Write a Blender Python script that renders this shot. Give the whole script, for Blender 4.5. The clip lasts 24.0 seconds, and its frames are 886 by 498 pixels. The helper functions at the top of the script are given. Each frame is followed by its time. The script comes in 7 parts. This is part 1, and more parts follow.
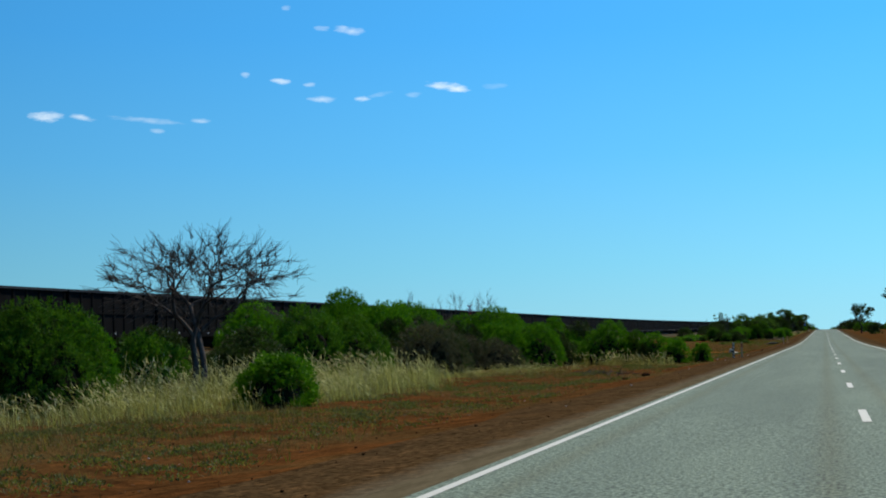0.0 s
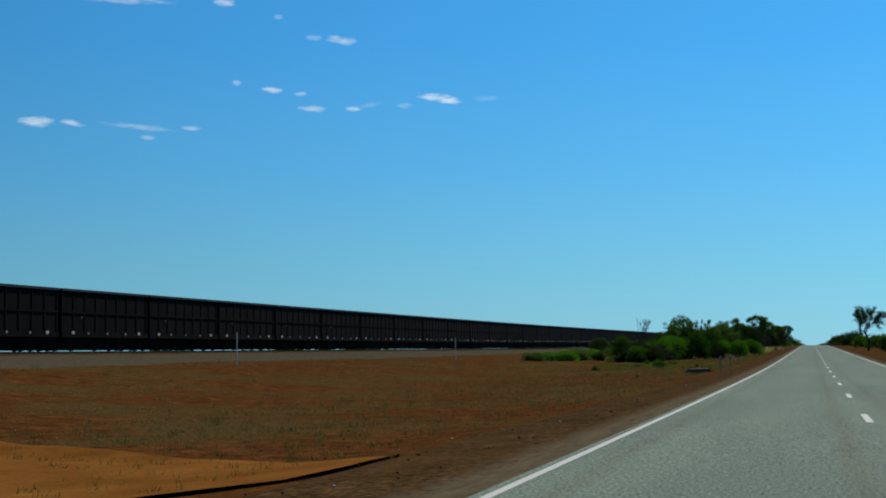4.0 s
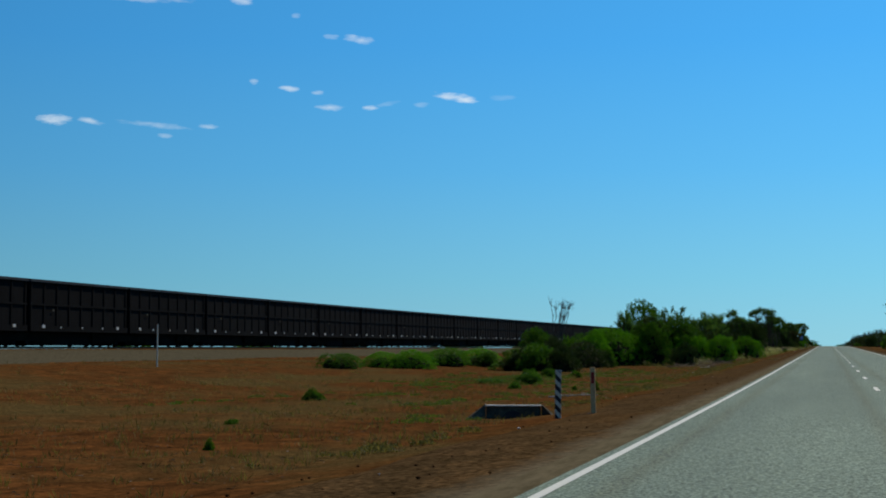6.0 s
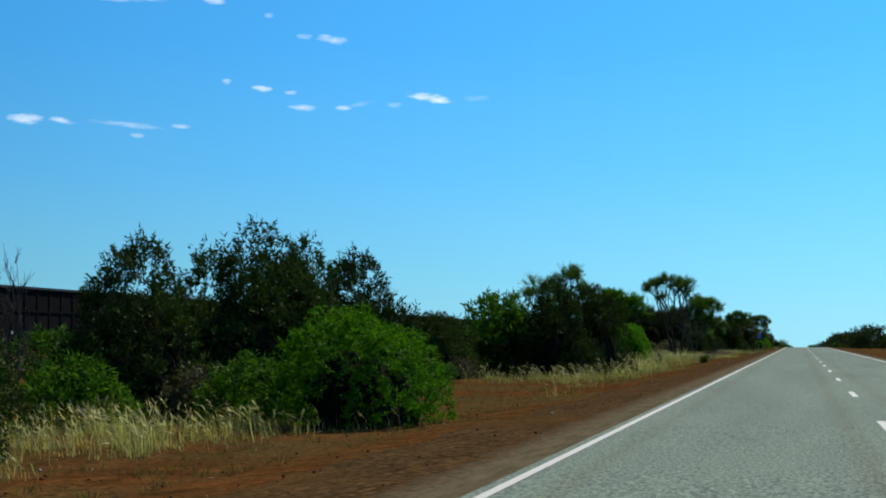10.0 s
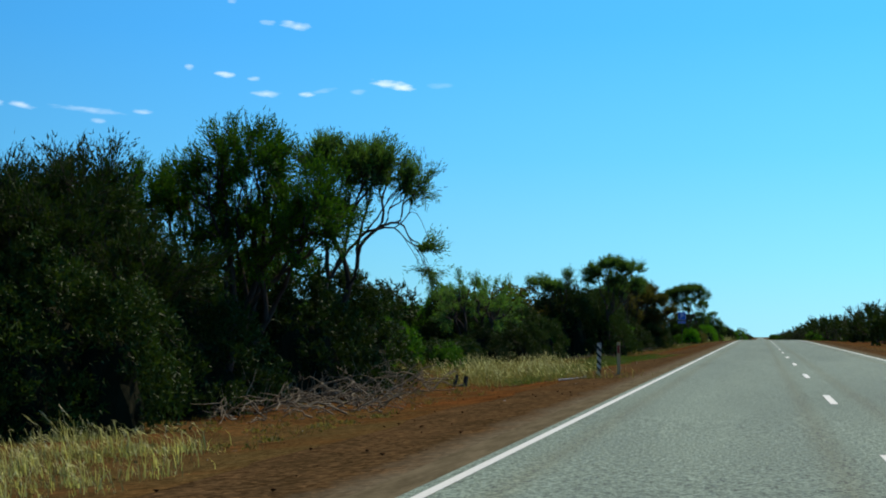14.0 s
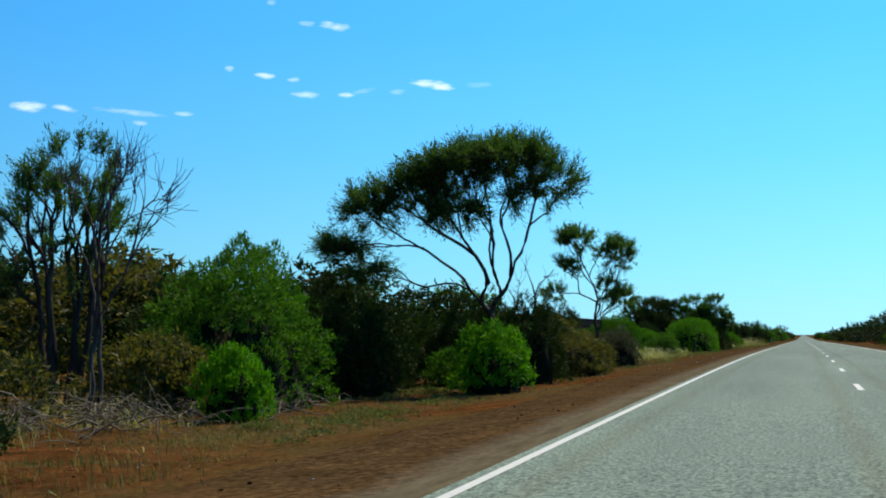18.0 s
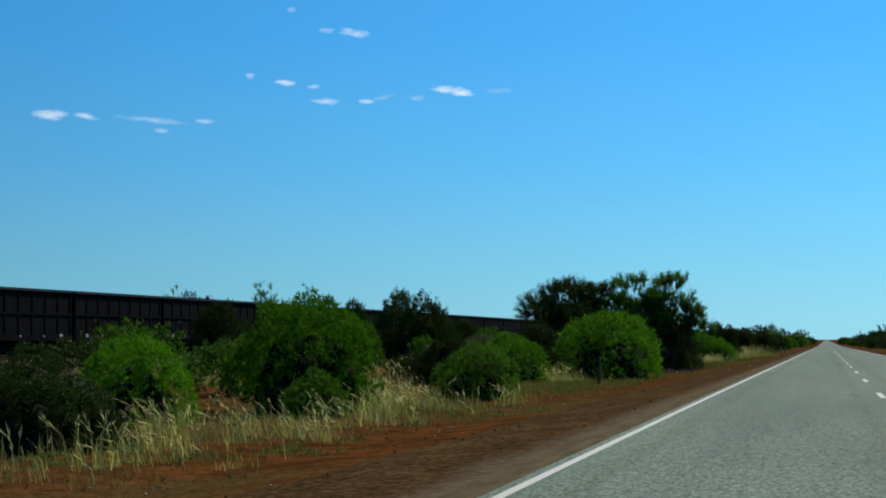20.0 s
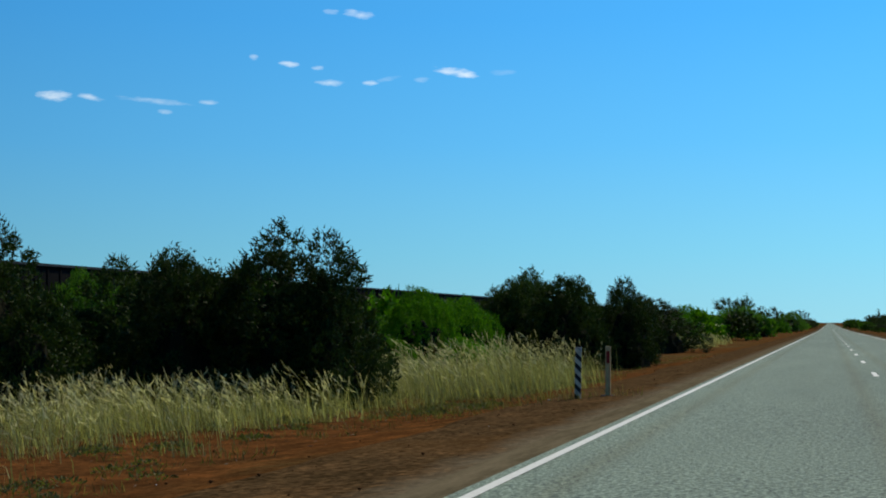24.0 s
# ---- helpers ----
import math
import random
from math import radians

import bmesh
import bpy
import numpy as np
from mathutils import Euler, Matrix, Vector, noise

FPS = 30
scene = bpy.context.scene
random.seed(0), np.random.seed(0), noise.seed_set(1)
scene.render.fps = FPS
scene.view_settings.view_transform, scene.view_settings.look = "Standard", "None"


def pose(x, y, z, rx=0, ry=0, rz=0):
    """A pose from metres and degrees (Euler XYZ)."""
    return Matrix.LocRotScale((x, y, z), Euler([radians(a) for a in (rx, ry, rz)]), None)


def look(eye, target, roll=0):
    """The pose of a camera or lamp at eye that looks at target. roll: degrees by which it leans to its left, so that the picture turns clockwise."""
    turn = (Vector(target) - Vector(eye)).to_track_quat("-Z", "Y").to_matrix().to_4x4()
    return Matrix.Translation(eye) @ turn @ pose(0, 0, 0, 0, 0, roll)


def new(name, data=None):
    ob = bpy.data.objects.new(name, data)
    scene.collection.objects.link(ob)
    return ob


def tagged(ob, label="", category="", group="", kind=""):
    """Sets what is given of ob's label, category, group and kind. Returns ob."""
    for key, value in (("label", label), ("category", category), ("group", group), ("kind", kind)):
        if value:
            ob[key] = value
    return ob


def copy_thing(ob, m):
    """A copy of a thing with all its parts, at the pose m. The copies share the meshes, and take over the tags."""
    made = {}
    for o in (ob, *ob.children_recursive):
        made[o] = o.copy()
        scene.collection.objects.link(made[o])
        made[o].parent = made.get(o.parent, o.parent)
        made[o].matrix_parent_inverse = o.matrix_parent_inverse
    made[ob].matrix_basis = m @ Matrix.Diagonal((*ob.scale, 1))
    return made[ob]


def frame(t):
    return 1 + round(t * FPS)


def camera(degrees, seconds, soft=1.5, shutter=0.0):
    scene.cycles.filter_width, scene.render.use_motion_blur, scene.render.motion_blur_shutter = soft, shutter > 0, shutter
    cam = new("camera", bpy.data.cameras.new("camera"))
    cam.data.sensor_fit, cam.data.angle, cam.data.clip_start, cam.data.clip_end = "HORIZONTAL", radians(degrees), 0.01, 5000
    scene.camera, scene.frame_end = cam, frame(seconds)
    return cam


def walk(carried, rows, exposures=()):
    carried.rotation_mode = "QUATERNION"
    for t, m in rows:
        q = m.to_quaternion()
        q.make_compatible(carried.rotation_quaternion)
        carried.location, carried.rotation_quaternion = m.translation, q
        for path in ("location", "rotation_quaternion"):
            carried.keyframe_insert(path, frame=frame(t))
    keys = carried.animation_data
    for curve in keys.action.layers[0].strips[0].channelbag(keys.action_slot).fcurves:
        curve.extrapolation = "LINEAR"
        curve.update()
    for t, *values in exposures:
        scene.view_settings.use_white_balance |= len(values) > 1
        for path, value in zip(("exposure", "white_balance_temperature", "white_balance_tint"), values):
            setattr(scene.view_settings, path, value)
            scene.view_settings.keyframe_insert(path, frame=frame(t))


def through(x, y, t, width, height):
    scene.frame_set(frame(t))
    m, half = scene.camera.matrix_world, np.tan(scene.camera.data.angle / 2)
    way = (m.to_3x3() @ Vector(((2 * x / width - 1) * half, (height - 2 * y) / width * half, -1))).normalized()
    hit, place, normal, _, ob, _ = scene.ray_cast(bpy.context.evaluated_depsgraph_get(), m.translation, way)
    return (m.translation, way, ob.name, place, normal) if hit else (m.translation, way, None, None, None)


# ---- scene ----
cam = camera(36.0, 24.0, soft=1.9)
WALK = [
    (0, pose(3.00, 0.00, 1.180, 93.75, 1.30, 15.62)),
    (0.5, pose(3.01, 14.45, 1.137, 93.74, 1.30, 13.93)),
    (1, pose(3.03, 28.90, 1.093, 93.91, 1.10, 13.02)),
    (1.5, pose(3.00, 43.35, 1.050, 94.03, 0.60, 12.67)),
    (2, pose(2.97, 57.80, 1.007, 94.14, 0.50, 13.51)),
    (2.5, pose(2.88, 72.25, 0.963, 94.18, -0.10, 14.14)),
    (3, pose(2.80, 86.70, 0.920, 94.15, -0.30, 14.37)),
    (3.5, pose(2.70, 101.15, 0.877, 94.18, 0.10, 14.71)),
    (5.5, pose(2.34, 158.95, 0.728, 94.23, 0.40, 15.66)),
    (6, pose(2.26, 173.40, 0.719, 94.19, 0.10, 15.74)),
    (6.5, pose(2.22, 187.85, 0.728, 94.20, 0.30, 15.87)),
    (7, pose(2.18, 202.30, 0.756, 94.23, 0.30, 15.76)),
    (7.5, pose(2.20, 216.75, 0.802, 94.09, 0.40, 15.59)),
    (8, pose(2.21, 231.20, 0.863, 94.16, 0.70, 15.47)),
    (8.5, pose(2.29, 245.65, 0.932, 94.16, 0.60, 15.21)),
    (9, pose(2.36, 260.10, 1.004, 94.15, 0.50, 14.90)),
    (9.5, pose(2.37, 274.55, 1.077, 94.22, 0.30, 14.77)),
    (11.5, pose(2.41, 332.35, 1.366, 94.00, 0.00, 14.30)),
    (12, pose(2.42, 346.80, 1.438, 93.82, 0.20, 14.24)),
    (12.5, pose(2.38, 361.25, 1.510, 93.86, 0.20, 14.28)),
    (13, pose(2.34, 375.70, 1.583, 93.72, 0.10, 14.01)),
    (13.5, pose(2.35, 390.15, 1.655, 93.68, 0.00, 13.45)),
    (14, pose(2.36, 404.60, 1.727, 93.68, 0.00, 13.05)),
    (14.5, pose(2.37, 419.05, 1.799, 93.61, 0.10, 13.06)),
    (15, pose(2.38, 433.50, 1.872, 93.50, 0.00, 13.19)),
    (15.5, pose(2.42, 447.95, 1.944, 93.43, 0.10, 13.50)),
    (16, pose(2.45, 462.40, 2.016, 93.36, 0.20, 13.62)),
    (16.5, pose(2.48, 476.85, 2.088, 93.28, 0.40, 13.57)),
    (17, pose(2.50, 491.30, 2.161, 93.32, 0.40, 13.54)),
    (17.5, pose(2.48, 505.75, 2.233, 93.46, 0.40, 13.98)),
    (18, pose(2.46, 520.20, 2.305, 93.65, 0.30, 14.77)),
    (18.5, pose(2.44, 534.65, 2.375, 93.79, 0.30, 15.13)),
    (20.5, pose(2.38, 592.45, 2.469, 93.91, 0.50, 15.74)),
    (21, pose(2.36, 606.90, 2.438, 93.84, 0.50, 15.78)),
    (21.5, pose(2.38, 621.35, 2.396, 93.62, 0.30, 15.54)),
    (22, pose(2.40, 635.80, 2.353, 93.51, 0.30, 15.43)),
    (22.5, pose(2.40, 650.25, 2.309, 93.32, 0.20, 15.30)),
    (23, pose(2.40, 664.70, 2.266, 93.25, 0.00, 15.46)),
    (23.5, pose(2.42, 679.15, 2.223, 93.18, 0.20, 15.64)),
    (24, pose(2.45, 693.60, 2.179, 93.15, 0.30, 15.79)),
]
EXPOSURES = [(0, .3), (1, .05), (1.5, .05), (3, 0), (8, 0), (9.5, .3), (12, .45), (15, .5), (17, .8), (18.5, .5), (20.5, .15), (22, .5), (23, .3), (24, .2)]
walk(cam, WALK, EXPOSURES)

# ---- world: clear sky with a few small clouds, one sun ahead and to the right ----
SUN_AZ, SUN_EL = radians(24), radians(52)      # azimuth right of the road's direction (+y)
world = bpy.data.worlds.new("sky")
scene.world = world
world.use_nodes = True
wn, wl = world.node_tree.nodes, world.node_tree.links
wn.clear()


def wmath(op, a, b=0.5, clamp=False):
    n = wn.new("ShaderNodeMath")
    n.operation, n.use_clamp = op, clamp
    for k, v in enumerate((a, b)):
        if isinstance(v, (int, float)):
            n.inputs[k].default_value = v
        else:
            wl.new(v, n.inputs[k])
    return n.outputs[0]


def wdot(vec, direction):
    n = wn.new("ShaderNodeVectorMath")
    n.operation = "DOT_PRODUCT"
    wl.new(vec, n.inputs[0])
    n.inputs[1].default_value = direction
    return n.outputs["Value"]


sky = wn.new("ShaderNodeTexSky")
sky.sky_type, sky.sun_disc = "NISHITA", False
sky.sun_elevation, sky.sun_rotation = SUN_EL, SUN_AZ
sky.air_density, sky.dust_density, sky.ozone_density = 1.0, 0.35, 2.2
coord = wn.new("ShaderNodeTexCoord").outputs["Generated"]
height = wdot(coord, (0, 0, 1))
blue = wn.new("ShaderNodeValToRGB")               # clear dry-air blue by height, pale cyan at the horizon
for k, (at, c) in enumerate(((0.0, (0.24, 0.58, 0.71)), (0.05, (0.17, 0.55, 0.77)), (0.13, (0.095, 0.47, 0.87)), (0.22, (0.055, 0.395, 0.88)), (0.6, (0.02, 0.21, 0.60)))):
    if k > 1:
        blue.color_ramp.elements.new(at)
    e = blue.color_ramp.elements[k]
    e.position, e.color = at, (*c, 1)
wl.new(height, blue.inputs[0])
bright = wn.new("ShaderNodeVectorMath")           # the sky is lighter towards the sun's side
bright.operation = "SCALE"
wl.new(blue.outputs[0], bright.inputs[0])
wl.new(wmath("MULTIPLY", wmath("ADD", wmath("MULTIPLY", wdot(coord, (math.sin(SUN_AZ + 0.5), math.cos(SUN_AZ + 0.5), 0)), 0.62), 0.62), 12.6), bright.inputs["Scale"])
tint = wn.new("ShaderNodeMix")
tint.data_type = "RGBA"
tint.inputs["Factor"].default_value = 0.94
wl.new(sky.outputs[0], tint.inputs["A"])
wl.new(bright.outputs[0], tint.inputs["B"])
grain = wn.new("ShaderNodeTexNoise")
grain.inputs["Scale"].default_value, grain.inputs["Detail"].default_value = 230.0, 5.0
stretch = wn.new("ShaderNodeMapping")
stretch.inputs["Scale"].default_value = (0.45, 0.45, 1.6)
wl.new(coord, stretch.inputs[0])
wl.new(stretch.outputs[0], grain.inputs["Vector"])
cover = 0.0


def cloud(az, el, half_w, half_h, tilt, amount):
    """One small flat cloud: azimuth right of the road, elevation, half sizes and tilt in degrees."""
    global cover
    a, e, s = radians(az), radians(el), radians(tilt)
    mid = Vector((math.sin(a) * math.cos(e), math.cos(a) * math.cos(e), math.sin(e)))
    side = Vector((math.cos(a), -math.sin(a), 0.0))
    top = side.cross(mid)
    long, short = side * math.cos(s) + top * math.sin(s), top * math.cos(s) - side * math.sin(s)
    u = wmath("DIVIDE", wdot(coord, long), math.sin(radians(half_w)))
    v = wmath("DIVIDE", wdot(coord, short), math.sin(radians(half_h)))
    r = wmath("ADD", wmath("MULTIPLY", u, u), wmath("MULTIPLY", v, v))
    r = wmath("ADD", r, wmath("MULTIPLY", wmath("SUBTRACT", grain.outputs[0], 0.5), 3.2))
    front = wmath("GREATER_THAN", wdot(coord, mid), 0.9)
    m = wmath("MULTIPLY", wmath("MULTIPLY", wmath("SUBTRACT", 1.15, r), 0.42, True), amount)
    cover = wmath("MAXIMUM", wmath("MULTIPLY", m, front), cover)


cloud(-15.17, 10.52, 0.926, 0.190, -9, 1.0)
cloud(-20.49, 10.09, 0.594, 0.142, 0, 0.7)
cloud(-18.80, 10.10, 0.332, 0.119, 0, 0.85)
cloud(-22.23, 10.84, 0.427, 0.142, -6, 0.9)
cloud(-23.73, 11.09, 0.202, 0.119, 0, 0.6)
cloud(-21.02, 10.71, 0.261, 0.095, 0, 0.5)
cloud(-19.33, 12.92, 0.677, 0.166, -6, 0.75)
cloud(-20.45, 13.00, 0.356, 0.119, 0, 0.5)
cloud(-31.74, 9.30, 0.677, 0.214, 0, 0.95)
cloud(-30.40, 9.30, 0.558, 0.142, -8, 0.7)
cloud(-27.36, 8.78, 0.332, 0.095, 0, 0.5)
cloud(-27.76, 9.21, 1.662, 0.119, -4, 0.38)
cloud(-25.60, 9.21, 0.368, 0.095, 0, 0.5)
cloud(-16.64, 10.22, 0.332, 0.119, 0, 0.35)
cloud(-21.97, 13.85, 0.202, 0.119, 0, 0.4)
cloud(-24.23, 14.36, 0.427, 0.166, 0, 0.7)
cloud(-28.16, 14.28, 1.662, 0.142, 0, 0.5)
cloud(-13.21, 10.50, 0.499, 0.119, 0, 0.2)
cloud(-18.16, 10.24, 0.534, 0.095, 10, 0.25)

mixc = wn.new("ShaderNodeMix")
mixc.data_type = "RGBA"
wl.new(cover, mixc.inputs["Factor"])
wl.new(tint.outputs["Result"], mixc.inputs["A"])
mixc.inputs["B"].default_value = (9.8, 10.6, 11.0, 1)
back = wn.new("ShaderNodeBackground")
back.inputs["Strength"].default_value = 0.085
wl.new(mixc.outputs["Result"], back.inputs["Color"])
wl.new(back.outputs[0], wn.new("ShaderNodeOutputWorld").inputs[0])

sun = new("sun", bpy.data.lights.new("sun", "SUN"))
sun.data.energy, sun.data.angle, sun.data.color = 4.0, radians(0.53), (1.0, 0.89, 0.70)
sun.matrix_world = look((0, 0, 0), (-math.sin(SUN_AZ) * math.cos(SUN_EL), -math.cos(SUN_AZ) * math.cos(SUN_EL), -math.sin(SUN_EL)))
sun.location = (60, 60, 90)


# ---- the lie of the land ----
def smooth(a, b, v):
    s = min(max((v - a) / (b - a), 0.0), 1.0)
    return s * s * (3 - 2 * s)


def fall(y):
    return -0.003 + 0.008 * smooth(120, 250, y) - 0.008 * smooth(520, 620, y) + 0.003 * smooth(900, 1300, y)


_zs, _z = [], 0.0
for _y in range(-200, 6001):
    _z += fall(_y)
    _zs.append(_z)
_z0 = _zs[200]


def zg(y):
    """Height of the road along its length."""
    k = min(max(y + 200, 0), 6199)
    i = int(k)
    return _zs[i] + (_zs[i + 1] - _zs[i]) * (k - i) - _z0


def zrail(y):
    return 0.85 + 1.1 * smooth(250, 700, y) - 0.9 * smooth(800, 1500, y)


def ground_z(x, y):
    """Height of the earth beside the road."""
    if x > 2:
        d = x - 8.3
    else:
        d = -x - 0.5
    drop = 0.067 * d if d < 1.5 else 0.10 + 0.10 * (d - 1.5) if d < 3.8 else 0.33 + 0.0135 * min(d - 3.8, 3.7)
    if x > 2 or d < 0:
        drop = 0.05 * max(d, 0) if d < 6 else 0.3
    z = zg(y) - drop + 0.09 * smooth(2.2, 6, d) * noise.noise((x * 0.55, y * 0.55, 0)) + 0.10 * smooth(4, 12, d) * noise.noise((x * 0.13, y * 0.13, 4))
    if x < -14:
        z += (zrail(y) - 0.75 - zg(y) + drop) * smooth(14, 33, -x) * (1 - smooth(60, 140, -x))
    return z


# ---- materials ----
def mat(name):
    m = bpy.data.materials.new(name)
    m.use_nodes = True
    m.node_tree.nodes.clear()
    return m, m.node_tree.nodes, m.node_tree.links


def node(nt, kind, **values):
    n = nt.new(kind)
    for k, v in values.items():
        n.inputs[k.replace("_", " ")].default_value = v
    return n


def ramp(nt, links, fac, *stops):
    r = nt.new("ShaderNodeValToRGB")
    e = r.color_ramp.elements
    while len(e) < len(stops):
        e.new(0.5)
    for k, (p, c) in enumerate(stops):
        e[k].position, e[k].color = p, (*c, 1) if len(c) == 3 else c
    links.new(fac, r.inputs[0])
    return r.outputs[0]


def mixrgb(nt, links, fac, a, b, mode="MIX"):
    n = nt.new("ShaderNodeMix")
    n.data_type, n.blend_type = "RGBA", mode
    for key, v in (("Factor", fac), ("A", a), ("B", b)):
        sock = [s for s in n.inputs if s.name == key and s.type == ("VALUE" if key == "Factor" else "RGBA")][0]
        if isinstance(v, (int, float)):
            sock.default_value = v
        elif isinstance(v, tuple):
            sock.default_value = (*v, 1)
        else:
            links.new(v, sock)
    return [s for s in n.outputs if s.type == "RGBA"][0]


def tex(nt, links, coord_out, scale, detail=4.0, rough=0.55, squash=None):
    n = node(nt, "ShaderNodeTexNoise", Scale=scale, Detail=detail, Roughness=rough)
    src = coord_out
    if squash:
        mp = nt.new("ShaderNodeMapping")
        mp.inputs["Scale"].default_value = squash
        links.new(coord_out, mp.inputs[0])
        src = mp.outputs[0]
    links.new(src, n.inputs["Vector"])
    return n.outputs[0]


def finish(nt, links, colour, rough=0.9, metal=0.0, bump=None, strength=0.3, distance=0.02, spec=0.3):
    b = nt.new("ShaderNodeBsdfPrincipled")
    for key, v in (("Base Color", colour), ("Roughness", rough)):
        if isinstance(v, (int, float)):
            b.inputs[key].default_value = v
        elif isinstance(v, tuple):
            b.inputs[key].default_value = (*v, 1)
        else:
            links.new(v, b.inputs[key])
    b.inputs["Metallic"].default_value = metal
    b.inputs["Specular IOR Level"].default_value = spec
    if bump is not None:
        bn = node(nt, "ShaderNodeBump", Strength=strength, Distance=distance)
        links.new(bump, bn.inputs["Height"])
        links.new(bn.outputs[0], b.inputs["Normal"])
    links.new(b.outputs[0], nt.new("ShaderNodeOutputMaterial").inputs[0])


def position(nt):
    return nt.new("ShaderNodeNewGeometry").outputs["Position"]


def soil_material():
    m, nt, ln = mat("red_earth")
    p = position(nt)
    big, mid, fine = tex(nt, ln, p, 0.13, 6, 0.6), tex(nt, ln, p, 1.6, 8, 0.7), tex(nt, ln, p, 11, 6, 0.8)
    red = ramp(nt, ln, mid, (0.34, (0.039, 0.0180, 0.0064)), (0.5, (0.078, 0.0330, 0.0108)), (0.66, (0.138, 0.0525, 0.0150)))
    dry = ramp(nt, ln, fine, (0.35, (0.034, 0.026, 0.009)), (0.65, (0.102, 0.077, 0.029)))
    c = mixrgb(nt, ln, ramp(nt, ln, big, (0.45, (0, 0, 0)), (0.62, (0.75, 0.75, 0.75))), red, dry)
    c = mixrgb(nt, ln, 0.75, c, ramp(nt, ln, fine, (0.36, (0.22, 0.22, 0.22)), (0.62, (1.3, 1.28, 1.25))), "MULTIPLY")
    finish(nt, ln, c, 0.95, 0, fine, 0.55, 0.03, 0.0)
    return m


def gravel_material():
    """Red-brown gravel; pale grit from the seal is strewn over it beside the asphalt."""
    m, nt, ln = mat("shoulder_gravel")
    p = position(nt)
    v = node(nt, "ShaderNodeTexVoronoi", Scale=17.0)
    ln.new(p, v.inputs["Vector"])
    mid, big, fine = tex(nt, ln, p, 1.3, 6, 0.65, (1, 0.6, 1)), tex(nt, ln, p, 0.16, 4), tex(nt, ln, p, 9.0, 5, 0.75)
    c = ramp(nt, ln, mid, (0.3, (0.036, 0.0235, 0.0110)), (0.5, (0.052, 0.0330, 0.0155)), (0.72, (0.074, 0.044, 0.0195)))
    c = mixrgb(nt, ln, 0.8, c, ramp(nt, ln, v.outputs["Color"], (0.15, (0.45, 0.42, 0.40)), (0.55, (1.0, 1.0, 1.0)), (0.93, (1.9, 1.75, 1.55))), "MULTIPLY")
    c = mixrgb(nt, ln, 0.7, c, ramp(nt, ln, fine, (0.36, (0.45, 0.44, 0.43)), (0.62, (1.45, 1.42, 1.38))), "MULTIPLY")
    c = mixrgb(nt, ln, ramp(nt, ln, big, (0.54, (0, 0, 0)), (0.70, (0.4, 0.4, 0.4))), c, (0.080, 0.039, 0.0125))
    xs = nt.new("ShaderNodeSeparateXYZ")
    ln.new(p, xs.inputs[0])
    out = nt.new("ShaderNodeMath")
    out.operation = "SUBTRACT"
    ln.new(xs.outputs[0], out.inputs[0])
    out.inputs[1].default_value = 3.5
    away = nt.new("ShaderNodeMath")
    away.operation = "ABSOLUTE"
    ln.new(out.outputs[0], away.inputs[0])
    ragged = nt.new("ShaderNodeMath")
    ragged.operation = "MULTIPLY_ADD"
    ln.new(mid, ragged.inputs[0])
    ragged.inputs[1].default_value = 0.9
    ln.new(away.outputs[0], ragged.inputs[2])
    near = nt.new("ShaderNodeMapRange")
    near.inputs["From Min"].default_value, near.inputs["From Max"].default_value = 4.45, 5.0
    near.inputs["To Min"].default_value, near.inputs["To Max"].default_value = 0.85, 0.0
    ln.new(ragged.outputs[0], near.inputs[0])
    grit = ramp(nt, ln, fine, (0.35, (0.070, 0.058, 0.036)), (0.65, (0.135, 0.112, 0.072)))
    c = mixrgb(nt, ln, near.outputs[0], c, grit)
    finish(nt, ln, c, 0.95, 0, v.outputs["Distance"], 0.3, -0.015, 0.0)
    return m


def asphalt_material():
    m, nt, ln = mat("chip_seal_asphalt")
    p = position(nt)
    v = node(nt, "ShaderNodeTexVoronoi", Scale=55.0)
    ln.new(p, v.inputs["Vector"])
    fine, patch = tex(nt, ln, p, 26, 6, 0.8, (1, 0.6, 1)), tex(nt, ln, p, 0.5, 5, 0.6, (1, 0.12, 1))
    xs = nt.new("ShaderNodeSeparateXYZ")
    ln.new(p, xs.inputs[0])
    lane = nt.new("ShaderNodeMath")
    lane.operation = "PINGPONG"
    ln.new(xs.outputs[0], lane.inputs[0])
    lane.inputs[1].default_value = 1.75
    track = ramp(nt, ln, lane.outputs[0], (0.25, (1.04, 1.04, 1.03)), (0.50, (0.92, 0.85, 0.78)), (0.72, (1.0, 1.0, 1.0)))
    c = ramp(nt, ln, patch, (0.3, (0.088, 0.113, 0.089)), (0.7, (0.124, 0.158, 0.121)))
    c = mixrgb(nt, ln, 1.0, c, track, "MULTIPLY")
    c = mixrgb(nt, ln, 0.85, c, ramp(nt, ln, fine, (0.41, (0.30, 0.30, 0.30)), (0.59, (2.0, 2.0, 1.92))), "MULTIPLY")
    finish(nt, ln, c, 0.8, 0, v.outputs["Distance"], 0.45, -0.008, 0.08)
    return m


def paint_material(name, colour, wear=0.35):
    m, nt, ln = mat(name)
    p = position(nt)
    n = tex(nt, ln, p, 30, 5, 0.7)
    dark = tuple(k * 0.55 for k in colour)
    c = mixrgb(nt, ln, ramp(nt, ln, n, (0.42 - wear * 0.3, (1, 1, 1)), (0.5, (0, 0, 0))), colour, dark)
    finish(nt, ln, c, 0.6, 0, n, 0.2, 0.004, 0.3)
    return m


